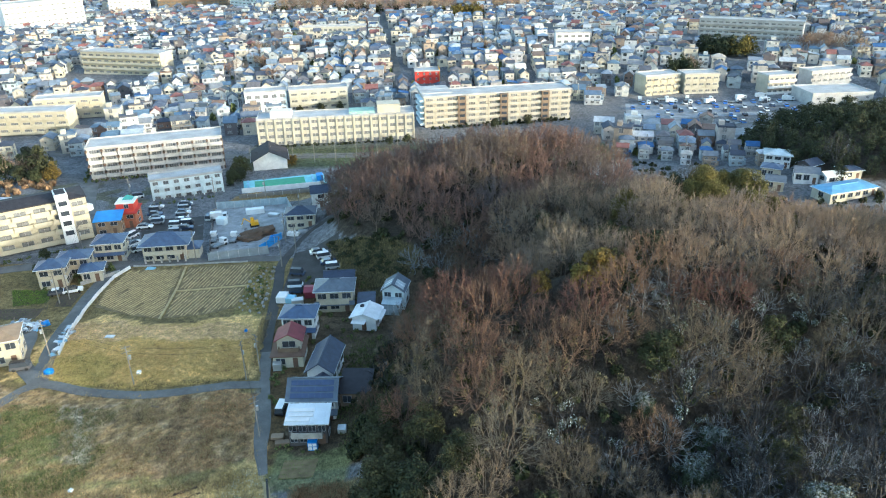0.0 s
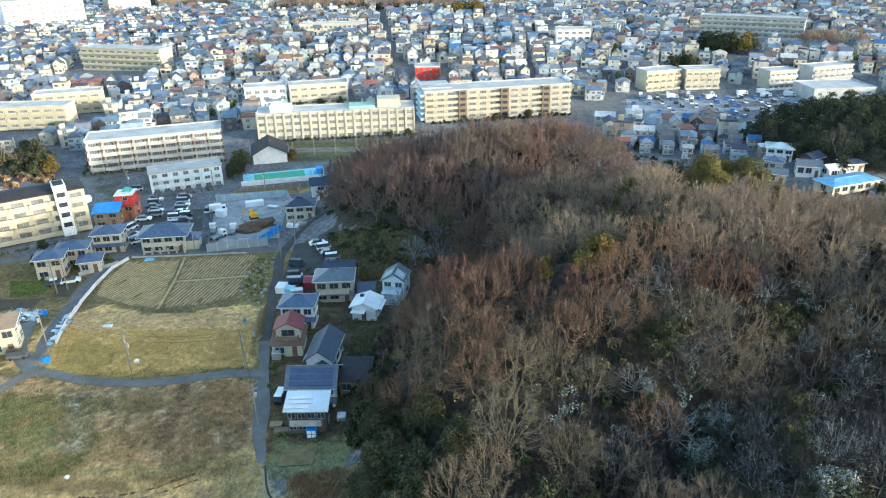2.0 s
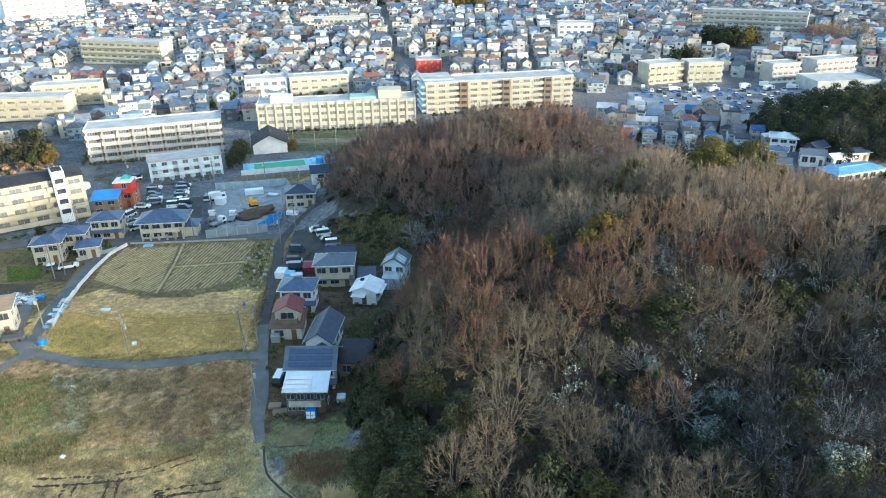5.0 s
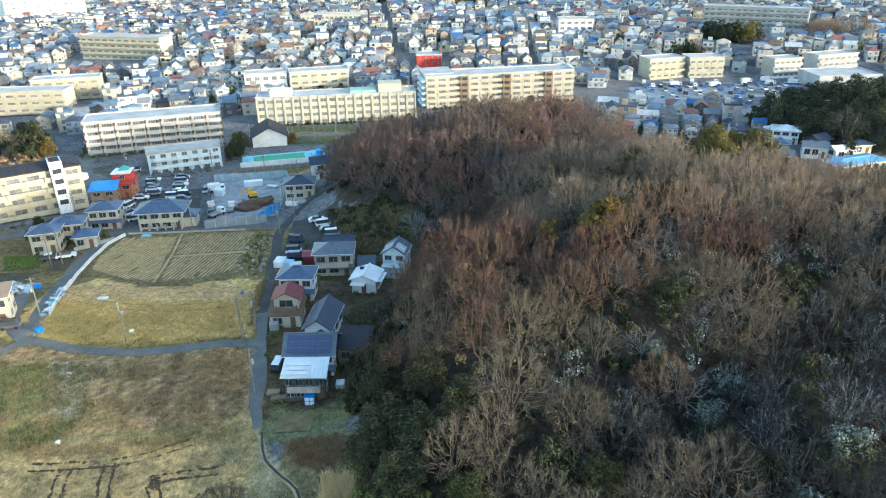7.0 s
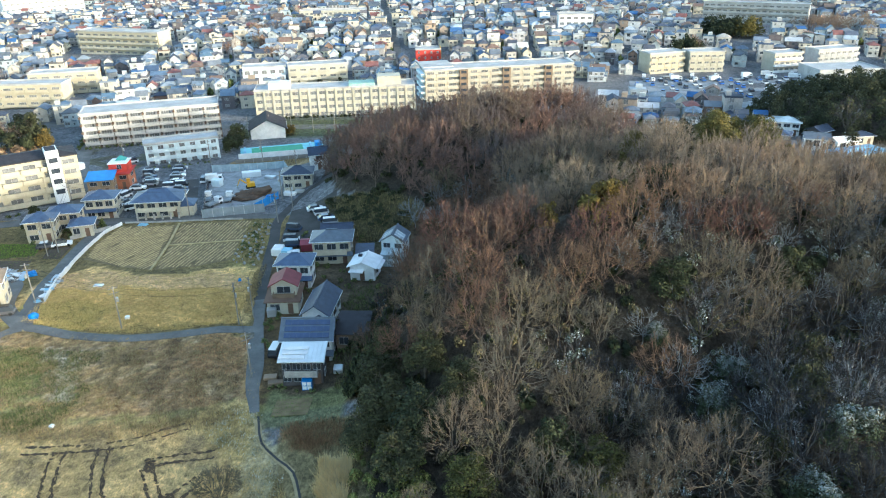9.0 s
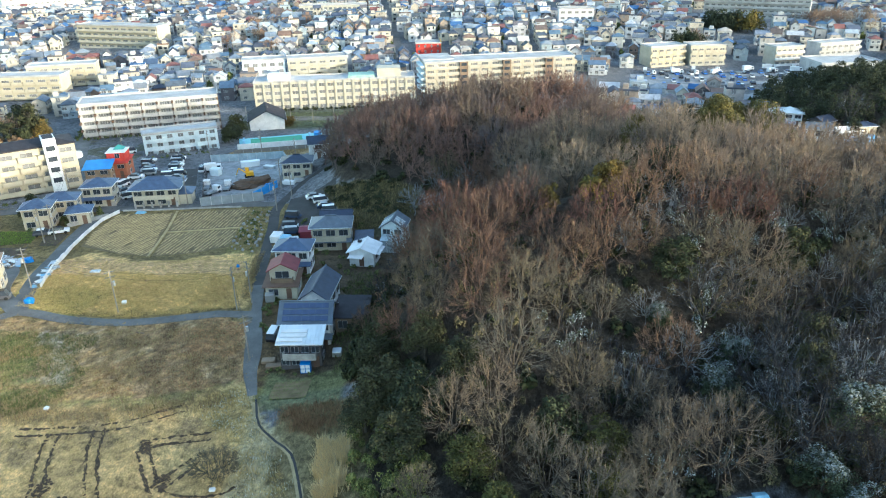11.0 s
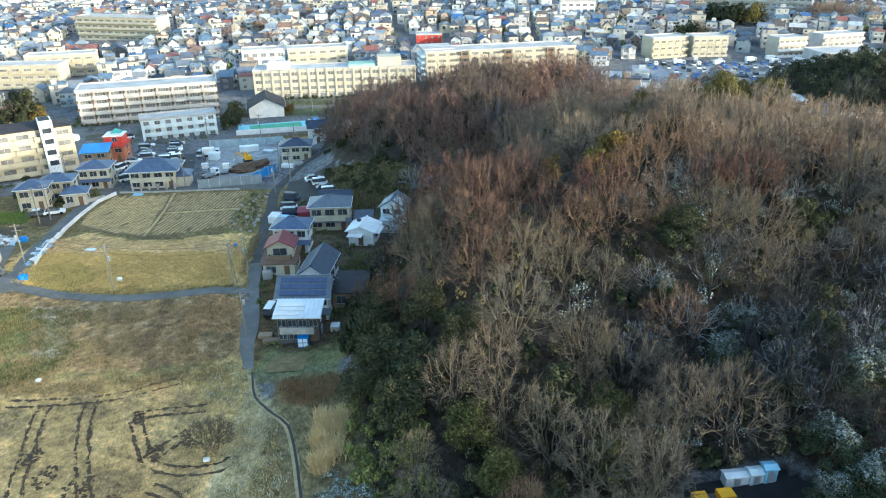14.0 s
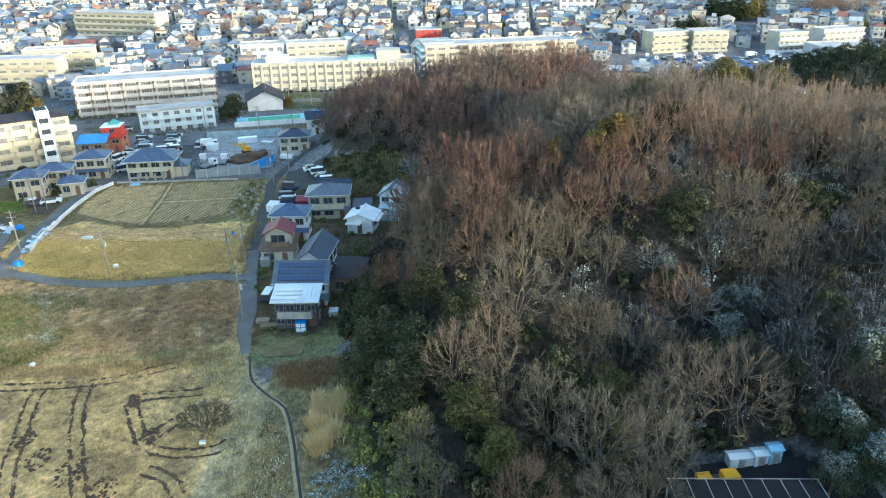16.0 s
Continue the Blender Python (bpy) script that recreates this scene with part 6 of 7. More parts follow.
# ---- vehicles ----
def car(long=4.2, wide=1.7, tall=1.5, van=False, paint="paint_car"):
    ob = thing("car", pose(0, 0, 0), "parked passenger car with dark windows", "car", "parked cars")
    L, W = long / 2, wide / 2
    b = Mesh()
    prof = [(-L, 0.3), (-L, 0.75), (-L * 0.93, 0.9), (L * 0.95, 0.85), (L, 0.7), (L, 0.3)] if van else [(-L, 0.32), (-L, 0.8), (-L * 0.9, 0.92), (L * 0.45, 0.9), (L * 0.95, 0.74), (L, 0.6), (L, 0.32)]
    n = len(prof)
    b.solid([(x, -W, z) for x, z in prof] + [(x, W, z) for x, z in prof],
            [tuple(range(n - 1, -1, -1)), tuple(range(n, 2 * n))] + [(k, (k + 1) % n, n + (k + 1) % n, n + k) for k in range(n)][::1])
    part("body", b, paint, ob)
    x0, x1, x2, x3 = (-L * 0.97, -L * 0.9, L * 0.62, L * 0.86) if van else (-L * 0.86, -L * 0.58, L * 0.16, L * 0.5)
    c = Mesh()
    lo, hi = 0.88, tall - 0.06
    c.solid([(x0, -W * 0.96, lo), (x3, -W * 0.96, lo), (x3, W * 0.96, lo), (x0, W * 0.96, lo), (x1, -W * 0.8, hi), (x2, -W * 0.8, hi), (x2, W * 0.8, hi), (x1, W * 0.8, hi)],
            [(4, 5, 6, 7), (0, 1, 5, 4), (1, 2, 6, 5), (2, 3, 7, 6), (3, 0, 4, 7)])
    part("cabin_glass", c, "glass", ob, "dark glazed cabin")
    r = Mesh()
    r.solid([(x1 * 1.02, -W * 0.82, hi), (x2 * 1.02, -W * 0.82, hi), (x2 * 1.02, W * 0.82, hi), (x1 * 1.02, W * 0.82, hi), (x1, -W * 0.72, tall), (x2, -W * 0.72, tall), (x2, W * 0.72, tall), (x1, W * 0.72, tall)],
            [(4, 5, 6, 7), (0, 1, 5, 4), (1, 2, 6, 5), (2, 3, 7, 6), (3, 0, 4, 7)])
    part("roof", r, paint, ob)
    wm = Mesh().tube((0, -0.1, 0), (0, 0.1, 0), 0.31, 0.31, 12).data("wheel", "rubber")
    for x in (-L * 0.6, L * 0.62):
        for y in (-W + 0.05, W - 0.05):
            part("wheel", wm, None, ob, at=pose(x, y, 0.31))
    return ob


sedan, kei, blue = car(), car(3.5, 1.5, 1.75, True), car(4.0, 1.6, 1.5, False, "paint_blue")
spots = [(-84.3, 191, 8, 0), (-82.6, 187.6, 8, 0), (-81.1, 184.2, 8, 1), (-77.4, 195.4, 8, 1), (-76.6, 192.2, 8, 0), (-78.6, 199.6, 10, 0), (-75.6, 188.4, 6, 1), (-71.6, 179.4, 8, 0), (-72.4, 183, 8, 1),
         (-84.1, 174.2, 70, 1), (-81.4, 168.6, 60, 0), (-78.6, 164.4, 40, 1), (-31.6, 157.2, 20, 0), (-29.8, 154.6, 20, 1), (-28.2, 151.8, 18, 0), (-27.0, 149.4, 12, 1), (-35.2, 148.6, -10, 1),
         (-34.6, 142.6, 5, 1), (-33.6, 139.6, 5, 1), (-78.2, 108.9, 15, 1), (-28.3, 97.2, 85, 1), (-87.6, 141.2, 20, 0), (-84.8, 142.2, 22, 0), (-99, 205, 20, 0), (-96, 208, 20, 1), (-85.6, 194.4, 8, 1), (-83.4, 180.8, 8, 0), (-78.2, 198.6, 8, 1), (-74.4, 185.6, 8, 0), (-73.4, 176.2, 8, 1), (-75.2, 181.6, 8, 1), (-86.4, 197.6, 8, 0), (-67.6, 186.8, 96, 1)]
for x, y, a, k in spots:
    copy_thing((sedan, kei)[k], pose(x, y, up(x, y) + 0.08, 0, 0, a))
rnd = random.Random(4)
for i in range(12):
    for j in range(6):
        x, y = 84 + i * 6.2 + rnd.uniform(-0.6, 0.6), 286 + j * 7.4 + rnd.uniform(-0.8, 0.8)
        if rnd.random() < 0.8:
            copy_thing((sedan, kei, blue, blue)[rnd.randrange(4)], pose(x, y, up(x, y) + 0.06, 0, 0, 80 + rnd.gauss(0, 5)))
for s in (sedan, kei, blue):
    for o in (*s.children_recursive, s):
        bpy.data.objects.remove(o)


def truck(x, y, turn, load="white", cab="white", long=4.8):
    ob = thing("truck", pose(x, y, up(x, y) + 0.06, 0, 0, turn), "small white works truck parked in the yard", "truck", "works trucks")
    L, c = long / 2, Mesh()
    prof = [(L - 1.5, 0.5), (L, 0.5), (L, 1.05), (L - 0.3, 1.9), (L - 1.5, 1.9)]
    c.solid([(x, -0.82, z) for x, z in prof] + [(x, 0.82, z) for x, z in prof], [(4, 3, 2, 1, 0), (5, 6, 7, 8, 9)] + [(k, (k + 1) % 5, 5 + (k + 1) % 5, 5 + k) for k in range(5)])
    part("cab", c, cab, ob)
    part("side_window", Mesh().box(L - 1.3, L - 0.5, -0.84, 0.84, 1.15, 1.75), "glass", ob)
    pane = Mesh()
    pane.solid([(L + 0.01, -0.7, 1.08), (L + 0.01, 0.7, 1.08), (L - 0.27, 0.7, 1.84), (L - 0.27, -0.7, 1.84), (L - 0.1, -0.7, 1.08), (L - 0.1, 0.7, 1.08), (L - 0.36, 0.7, 1.84), (L - 0.36, -0.7, 1.84)],
               [(0, 1, 2, 3), (7, 6, 5, 4), (0, 4, 5, 1), (3, 2, 6, 7), (1, 5, 6, 2), (0, 3, 7, 4)])
    part("windscreen", pane, "glass", ob)
    part("chassis", Mesh().box(-L, L - 0.1, -0.45, 0.45, 0.38, 0.56), "rubber", ob)
    bed = Mesh().box(-L, L - 1.6, -0.88, 0.88, 0.58, 0.7)
    if load == "box":
        bed.box(-L + 0.02, L - 1.62, -0.86, 0.86, 0.7, 2.3)
    else:
        bed.box(-L, L - 1.6, -0.88, -0.82, 0.7, 1.05).box(-L, L - 1.6, 0.82, 0.88, 0.7, 1.05).box(-L, -L + 0.06, -0.82, 0.82, 0.7, 1.05)
    part("load_bed", bed, "white" if load == "box" else "sheet", ob)
    wm = Mesh().tube((0, -0.12, 0), (0, 0.12, 0), 0.36, 0.36, 12).data("wheel", "rubber")
    for wx in (-long * 0.28, long * 0.32):
        for wy in (-0.75, 0.75):
            part("wheel", wm, None, ob, at=pose(wx, wy, 0.36))
    return ob


for x, y, a in ((-61.6, 171.0, 100), (-58.8, 166.8, 60), (-56.2, 170.6, 95), (-64.6, 187, 15)):
    truck(x, y, a, "box" if y > 180 else "white")
for k in range(14):
    x, y = 90 + (k % 7) * 11 + rnd.uniform(-3, 3), 324 + (k // 7) * 7 + rnd.uniform(-2, 2)
    truck(x, y, rnd.choice((5, 80)) + rnd.gauss(0, 8), rnd.choice(("box", "flat")), "white", 5.2)
ob = thing("excavator", pose(-53.2, 181.0, up(-53.2, 181), 0, 0, 200), "small yellow excavator beside a spoil heap", "excavator")
for y in (-0.7, 0.7):
    part("track", Mesh().box(-1.2, 1.2, -0.22, 0.22, 0, 0.5), "rubber", ob, at=pose(0, y, 0))
part("body", Mesh().box(-1.1, 0.9, -0.85, 0.85, 0.55, 1.5), "yellow", ob)
part("cab", Mesh().box(0.0, 0.9, -0.8, 0.1, 1.5, 2.5), "yellow", ob)
part("boom", Mesh().tube((0.7, 0.3, 1.2), (2.6, 0.3, 2.8), 0.18, 0.14, 6).tube((2.6, 0.3, 2.8), (3.4, 0.3, 1.0), 0.14, 0.1, 6), "yellow", ob)
part("bucket", Mesh().box(3.1, 3.7, 0.0, 0.6, 0.4, 1.0), "alu", ob)
bm = bmesh.new()
bmesh.ops.create_icosphere(bm, subdivisions=4, radius=1)
for v in bm.verts:
    v.co = Vector((v.co.x * 5.6, v.co.y * 3.0, max(v.co.z, -0.1) * 1.7)) * (1 + 0.5 * noise.noise(v.co * 1.6) + 0.2 * noise.noise(v.co * 5.0))
me = bpy.data.meshes.new("spoil_heap")
bm.to_mesh(me)
me.materials.append(M["earth"])
whole("spoil_heap", me, None, pose(-50.0, 174.5, up(-50, 174.5), 0, 0, 40), "heap of dark dug earth in the works yard", "heap", kind="stuff")
bm.free()


def rumple(name, x, y, sx, sy, sz, mat, label, category, turn=0, seed=0):
    """A covered pile: a rumpled low mound."""
    bm = bmesh.new()
    bmesh.ops.create_icosphere(bm, subdivisions=3, radius=1)
    for v in bm.verts:
        k = 1 + 0.3 * noise.noise(v.co * 1.7 + Vector((seed, 0, 0)))
        v.co = Vector((math.copysign(abs(v.co.x) ** 0.6, v.co.x) * sx * k, math.copysign(abs(v.co.y) ** 0.6, v.co.y) * sy * k, max(0, v.co.z) ** 0.6 * sz * k))
    me = bpy.data.meshes.new(name)
    bm.to_mesh(me)
    bm.free()
    me.materials.append(M[mat])
    return whole(name, me, None, pose(x, y, up(x, y), 0, 0, turn), label, category)


rumple("tarpaulin", -72.4, 107.4, 0.8, 0.6, 0.9, "tarp", "pile under a blue tarpaulin at the lane corner", "tarpaulin", 10, 1)
rumple("tarpaulin", -45.4, 170.6, 1.3, 0.8, 1.3, "tarp", "pile under a blue tarpaulin beside the house", "tarpaulin", 40, 2)
rumple("tarpaulin", -40.8, 122.9, 0.28, 0.28, 0.5, "tarp", "small blue-covered box in the grass", "tarpaulin", 10, 4)
rumple("tarpaulin", -71.5, 153.6, 1.1, 0.6, 0.4, "skyblue", "pale blue sheet lying beside the paddy", "tarpaulin", 4, 5)
ob = thing("storage_box", pose(-21.4, 87.4, up(-21.4, 87.4)), "blue storage locker in front of the dark house", "locker")
part("body", Mesh().box(-0.75, 0.75, -0.5, 0.5, 0, 1.6), "tarp", ob)
for sx in (-0.36, 0.36):
    for z in (0.15, 0.85):
        part("door", Mesh().box(-0.3, 0.3, -0.04, 0, 0, 0.55), "white", ob, at=pose(sx, -0.5, z))

# ---- paddies ----
def paddy(poly, turn, gap, label, seed):
    """A cropped field: earth sheet with low ridges of stubble."""
    ob = tagged(new("paddy_field", slab(poly, 0.06).data("paddy_field", "paddy")), label, "field", kind="structure")
    rs = random.Random(seed)
    ca, sa = math.cos(radians(turn)), math.sin(radians(turn))
    xs, ys = [p[0] for p in poly], [p[1] for p in poly]
    cx, cy = sum(xs) / len(xs), sum(ys) / len(ys)
    me = Mesh()
    R = 26
    for i in range(int(-R / gap), int(R / gap)):
        run = []
        for j in range(int(-R), int(R) + 1):
            u, v = j * 1.0, i * gap + rs.uniform(-0.06, 0.06)
            x, y = cx + u * ca - v * sa, cy + u * sa + v * ca
            if inside(x, y, poly) and rs.random() > 0.015:
                run.append((x, y))
                continue
            if len(run) > 1:
                ridge(me, run, rs, ca, sa)
            run = []
        if len(run) > 1:
            ridge(me, run, rs, ca, sa)
    tagged(part("stubble_rows", me, "stubble", ob), kind="stuff")
    return ob


def ridge(me, run, rs, ca, sa):
    prev = None
    for x, y in run:
        z = up(x, y) + 0.06
        w, h = rs.uniform(0.1, 0.2), rs.uniform(0.08, 0.2)
        row = [(x - sa * w, y + ca * w, z), (x, y, z + h), (x + sa * w, y - ca * w, z)]
        if prev:
            me.face([prev[0], prev[1], row[1], row[0]])
            me.face([prev[1], prev[2], row[2], row[1]])
        prev = row


M["paddy"] = plain("cropped_paddy_earth", (0.22, 0.165, 0.085), 0.95, wear=0.4, scale=2.5, bump=0.5)
M["stubble"] = plain("stubble", (0.46, 0.36, 0.18), 0.95, wear=0.35, scale=3.0)
paddy([(-76.8, 135), (-77.6, 143), (-76.4, 152.6), (-63.6, 153.4), (-60.8, 129.6), (-68, 131.2)], 63, 0.75, "cropped paddy with diagonal rows of stubble", 1)
paddy([(-62.6, 154), (-46.6, 155.6), (-46.2, 144.4), (-61.2, 142.2)], 80, 0.8, "small paddy with straight rows of stubble", 2)
paddy([(-61.0, 141.4), (-46.2, 143.6), (-45.8, 134), (-52, 131), (-60, 129.6)], 76, 0.8, "lower paddy with straight rows of stubble", 3)
for nm, pts in (("field_bank", [(-60.7, 129.2), (-61.6, 142), (-63.2, 154.2)]), ("field_bank", [(-61.2, 141.8), (-54, 142.8), (-45.8, 144.1)])):
    tagged(new(nm, strip(pts, 0.5, 0.2).data(nm, "stubble")), "low earth bank between paddies", "bank", kind="structure")


# ---- tyre tracks ----
def tracks(pts, gauge=1.5, width=0.4, seed=0):
    line = smooth_line(pts, 0.3)
    rs = random.Random(seed)
    me = Mesh()
    for side in ((-gauge / 2, gauge / 2) if gauge else (0,)):
        prev = None
        for i, p in enumerate(line):
            d = line[min(i + 1, len(line) - 1)] - line[max(i - 1, 0)]
            d = d / (np.linalg.norm(d) or 1)
            n = np.array((-d[1], d[0]))
            c = p + n * (side + 0.15 * noise.noise((p[0] * 0.7, p[1] * 0.7, side)) + rs.uniform(-0.1, 0.1))
            w = width * rs.uniform(0.25, 1.5) / 2
            a, b = c + n * w, c - n * w
            row = [(*a, up(*a) + 0.06), (*c, up(*c) + 0.03), (*b, up(*b) + 0.06)]
            if prev and rs.random() > 0.07:
                me.face([row[0], row[1], prev[1], prev[0]])
                me.face([row[1], row[2], prev[2], prev[1]])
            prev = row
    return me


for k, pts in enumerate(([(-56, 73.3), (-50, 73.6), (-44, 74.4), (-40, 76), (-36.4, 78.6)], [(-51.0, 73.2), (-50.2, 69), (-48.6, 64), (-46.6, 58), (-43, 50), (-38, 40)], [(-45.6, 74), (-44.4, 69), (-41.8, 63), (-38.8, 57), (-35, 49), (-31, 40)],
                         [(-38.6, 70), (-36.6, 66.5), (-34.6, 63.5), (-32, 62.4), (-29, 62.2), (-26.6, 62.6), (-25.2, 63.8)], [(-39, 70.6), (-36.8, 71.8), (-33.8, 73), (-31.2, 73.6)], [(-34.8, 63.6), (-33.6, 66), (-31.8, 69)],
                         [(-33.4, 59.6), (-30.4, 58.4), (-28, 55.6)])):
    tagged(new("tyre_track", tracks(pts, 1.35, 0.40, k).data("tyre_track", "mud")), "pair of dark muddy wheel ruts in the stubble", "tyre track", "wheel ruts", kind="structure")


for k, (x, y, r) in enumerate(((-40.2, 58.4, 1.6), (-44.6, 60.2, 1.2), (-36.0, 56.2, 1.3), (-34.6, 65.0, 0.9), (-38.4, 70.4, 0.7), (-47.6, 63.4, 1.0))):
    me = Mesh()
    rs2 = random.Random(k)
    for _ in range(60):
        a, d = rs2.uniform(0, 6.28), r * math.sqrt(rs2.random())
        x1, y1, s = x + math.cos(a) * d, y + math.sin(a) * d * 1.5, rs2.uniform(0.08, 0.28)
        z = up(x1, y1)
        ring_pts = [(x1 + math.cos(q) * s * rs2.uniform(0.6, 1.3), y1 + math.sin(q) * s * rs2.uniform(0.6, 1.3), z + 0.05) for q in (0.2, 1.5, 2.8, 4.1, 5.3)]
        for i in range(5):
            me.face([ring_pts[i], ring_pts[(i + 1) % 5], (x1, y1, z + 0.05 + s * 0.4)])
    tagged(new("mud_clods", me.data("mud_clods", "mud")), "churned dark clods of mud in the near field", "mud", kind="stuff")


# ---- grasses and scrub ----
def tufts(name, points, tall, wide, blades, mat, label, seed, lean=0.45, thin=0.055):
    """Many tufts of thin blades in one mesh."""
    rs = np.random.RandomState(seed)
    p = np.array(points)
    n = len(p) * blades
    base = np.repeat(np.column_stack([p, height(p[:, 0], p[:, 1])]), blades, 0)
    base[:, :2] += rs.normal(0, wide, (n, 2))
    a = rs.uniform(0, math.tau, n)
    h = tall * rs.uniform(0.5, 1.3, n)
    tip = base + np.column_stack([np.cos(a) * h * lean * rs.rand(n), np.sin(a) * h * lean * rs.rand(n), h])
    side = np.column_stack([-np.sin(a), np.cos(a), np.zeros(n)]) * (tall * thin + 0.014)
    v = np.stack([base - side - [0, 0, 0.05], base + side - [0, 0, 0.05], tip], 1).reshape(-1, 3)
    f = np.arange(n * 3).reshape(-1, 3)
    return tagged(new(name, raw_mesh(name, v, f, mat)), label, "grass", kind="stuff")


GOLD_POLY = [(-74, 106), (-64, 103.8), (-54, 102.6), (-44, 104), (-37, 106), (-38.4, 130), (-46, 129), (-60, 126), (-74, 128), (-76, 124)]
SCRUB_POLY = [(-78, 99), (-74, 101), (-64, 100.4), (-53, 99.2), (-44, 100.6), (-34.6, 103), (-31.6, 88), (-31, 80), (-40, 77.5), (-70, 76)]
STRAW_POLY = [(-75, 76), (-38, 77), (-31, 76), (-24, 66), (-20, 50), (-18, 36), (-70, 36)]
FROST_POLY = [(-33, 84), (-30, 85), (-27.4, 78), (-23.4, 71.4), (-20.4, 66), (-18, 58), (-16, 50), (-15, 40), (-22, 40), (-25, 60), (-28, 72), (-36, 79)]


def spread(poly, n, seed, keep=None):
    rs = np.random.RandomState(seed)
    xs, ys = [p[0] for p in poly], [p[1] for p in poly]
    q = np.column_stack([rs.uniform(min(xs), max(xs), n * 3), rs.uniform(min(ys), max(ys), n * 3)])
    q = q[inside(q[:, 0], q[:, 1], poly)]
    if keep:
        q = np.array([p for p in q if keep(*p)])
    return q[:n]


def clumps(poly, groups, each, r, seed):
    """Points in loose groups inside a polygon."""
    rs = np.random.RandomState(seed)
    c = spread(poly, groups, seed)
    return np.concatenate([q + rs.normal(0, r * rs.uniform(0.6, 1.4), (int(each * rs.uniform(0.6, 1.4)), 2)) for q in c])


patch = lambda x, y: noise.noise((x * 0.14, y * 0.14, 7)) > -0.12
tufts("dry_grass", spread(GOLD_POLY, 14000, 1, lambda x, y: y < 119.5 + 2 * noise.noise((x * 0.2, 0, 4)) or (x * 7.3 + y * 3.1) % 1 < 0.25), 0.3, 0.16, 4, "straw", "golden dry grass on the upper field", 1)
tufts("brown_weeds", clumps(SCRUB_POLY, 420, 16, 0.9, 2), 0.4, 0.22, 4, "straw_brown", "brown winter weeds on the fallow field", 2)
tufts("green_weeds", spread([(-74, 98), (-56, 97), (-52, 84), (-56, 77), (-74, 78)], 4200, 3, patch), 0.35, 0.2, 4, "bush", "green weeds among brown stalks", 3)
tufts("stubble_grass", spread(STRAW_POLY, 12000, 4), 0.2, 0.16, 4, "straw", "short straw-coloured grass on the near field", 4)
tufts("frosted_weeds", clumps(FROST_POLY, 150, 26, 0.6, 5), 0.3, 0.2, 4, "frost", "weeds with white frost beside the path", 5)
tufts("path_weeds", spread(FROST_POLY, 2600, 15), 0.28, 0.25, 4, "straw", "brown and straw-coloured weeds beside the path", 15)
tufts("field_weeds", clumps(STRAW_POLY, 70, 26, 1.3, 16), 0.25, 0.2, 4, "straw_brown", "patches of darker weeds in the near field", 16)
tufts("reeds", spread([(-40, 79), (-31, 84), (-30, 81), (-38, 76.4), (-52, 75), (-74, 76), (-74, 79), (-52, 78)], 900, 6), 0.5, 0.3, 4, "straw_brown", "taller pale weeds along the field edge", 6)
tufts("pampas_grass", clumps([(-18.0, 70), (-13.6, 71), (-12.0, 66), (-13.2, 61), (-15.2, 60.6), (-16.2, 66)], 26, 34, 0.42, 7), 1.3, 0.25, 12, "straw_pale", "tall pale pampas grass beside the path", 7, 0.9, 0.025)
tufts("rusty_weeds", clumps([(-23, 78.4), (-15, 78.6), (-14.2, 74), (-18.6, 73.6), (-21.4, 75.6)], 46, 18, 0.9, 8), 0.45, 0.4, 6, "rust", "rusty brown bracken below the garden", 8)
tufts("verge_grass", spread([(-39.4, 131), (-36.8, 110), (-35.6, 110), (-37.4, 131)], 700, 9), 0.4, 0.2, 4, "straw_brown", "brown verge grass beside the lane", 9)
tufts("slope_grass", spread([(-30, 160), (-24.8, 146.5), (-18.9, 138.6), (-12.9, 139), (-6.9, 142.9), (-6.6, 147), (-12, 150), (-20.5, 157)], 3600, 10), 0.6, 0.3, 4, "slope", "rough olive-brown grass on the hill's foot", 10)
tufts("garden_weeds", spread([(-19, 120), (-12, 120), (-8.6, 104), (-9.6, 86), (-17, 86), (-18, 104)], 2000, 11), 0.5, 0.3, 4, "bush", "low dark weeds in the gardens", 11)
tufts("strip_grass", spread([(-68, 200), (-45, 203.5), (-40, 212), (-64, 208.5)], 1500, 17), 0.4, 0.3, 4, "straw_brown", "dry brown grass on the strip behind the works yard", 17)
tufts("yard_grass", spread([(-74, 241), (58, 250), (58, 262), (-74, 262)], 1500, 13), 0.5, 0.5, 4, "bush", "dull green grass beside the school yard", 13)


def shrubs(name, points, tall, wide, leaves, size, mat, label, seed):
    """Low leafy bushes joined in one mesh."""
    rs = random.Random(seed)
    shapes = [leaf_cloud(seed + k, 1.0, 0.75, 6, leaves, size, 0.0) for k in range(3)]
    places = []
    for x, y in points:
        s = rs.uniform(0.6, 1.25)
        places.append((pose(x, y, up(x, y) - 0.1, 0, 0, rs.uniform(0, 360)) @ Matrix.Diagonal((wide * s, wide * s, tall * s, 1)), rs.random()))
    ob = joined(name, places, shapes, mat, label)
    ob["category"] = "shrubs"
    return ob


shrubs("shrubs", spread([(-13, 76), (-6, 76), (-2.6, 60), (-3, 50), (-9, 52), (-11.6, 62)], 110, 21), 2.0, 1.5, 420, 0.085, "bamboo", "green bamboo-like shrubs at the foot of the slope", 21)
shrubs("snowy_bamboo_grass", clumps([(-14, 59), (-7, 58.4), (-4.8, 55), (-6, 48), (-14.4, 48)], 30, 4, 0.9, 12), 1.0, 1.1, 300, 0.075, "snowleaf", "low bamboo grass with patches of snow", 12)
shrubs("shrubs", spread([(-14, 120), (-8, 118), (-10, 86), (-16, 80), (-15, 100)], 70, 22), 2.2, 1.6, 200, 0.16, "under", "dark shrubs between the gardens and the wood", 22)
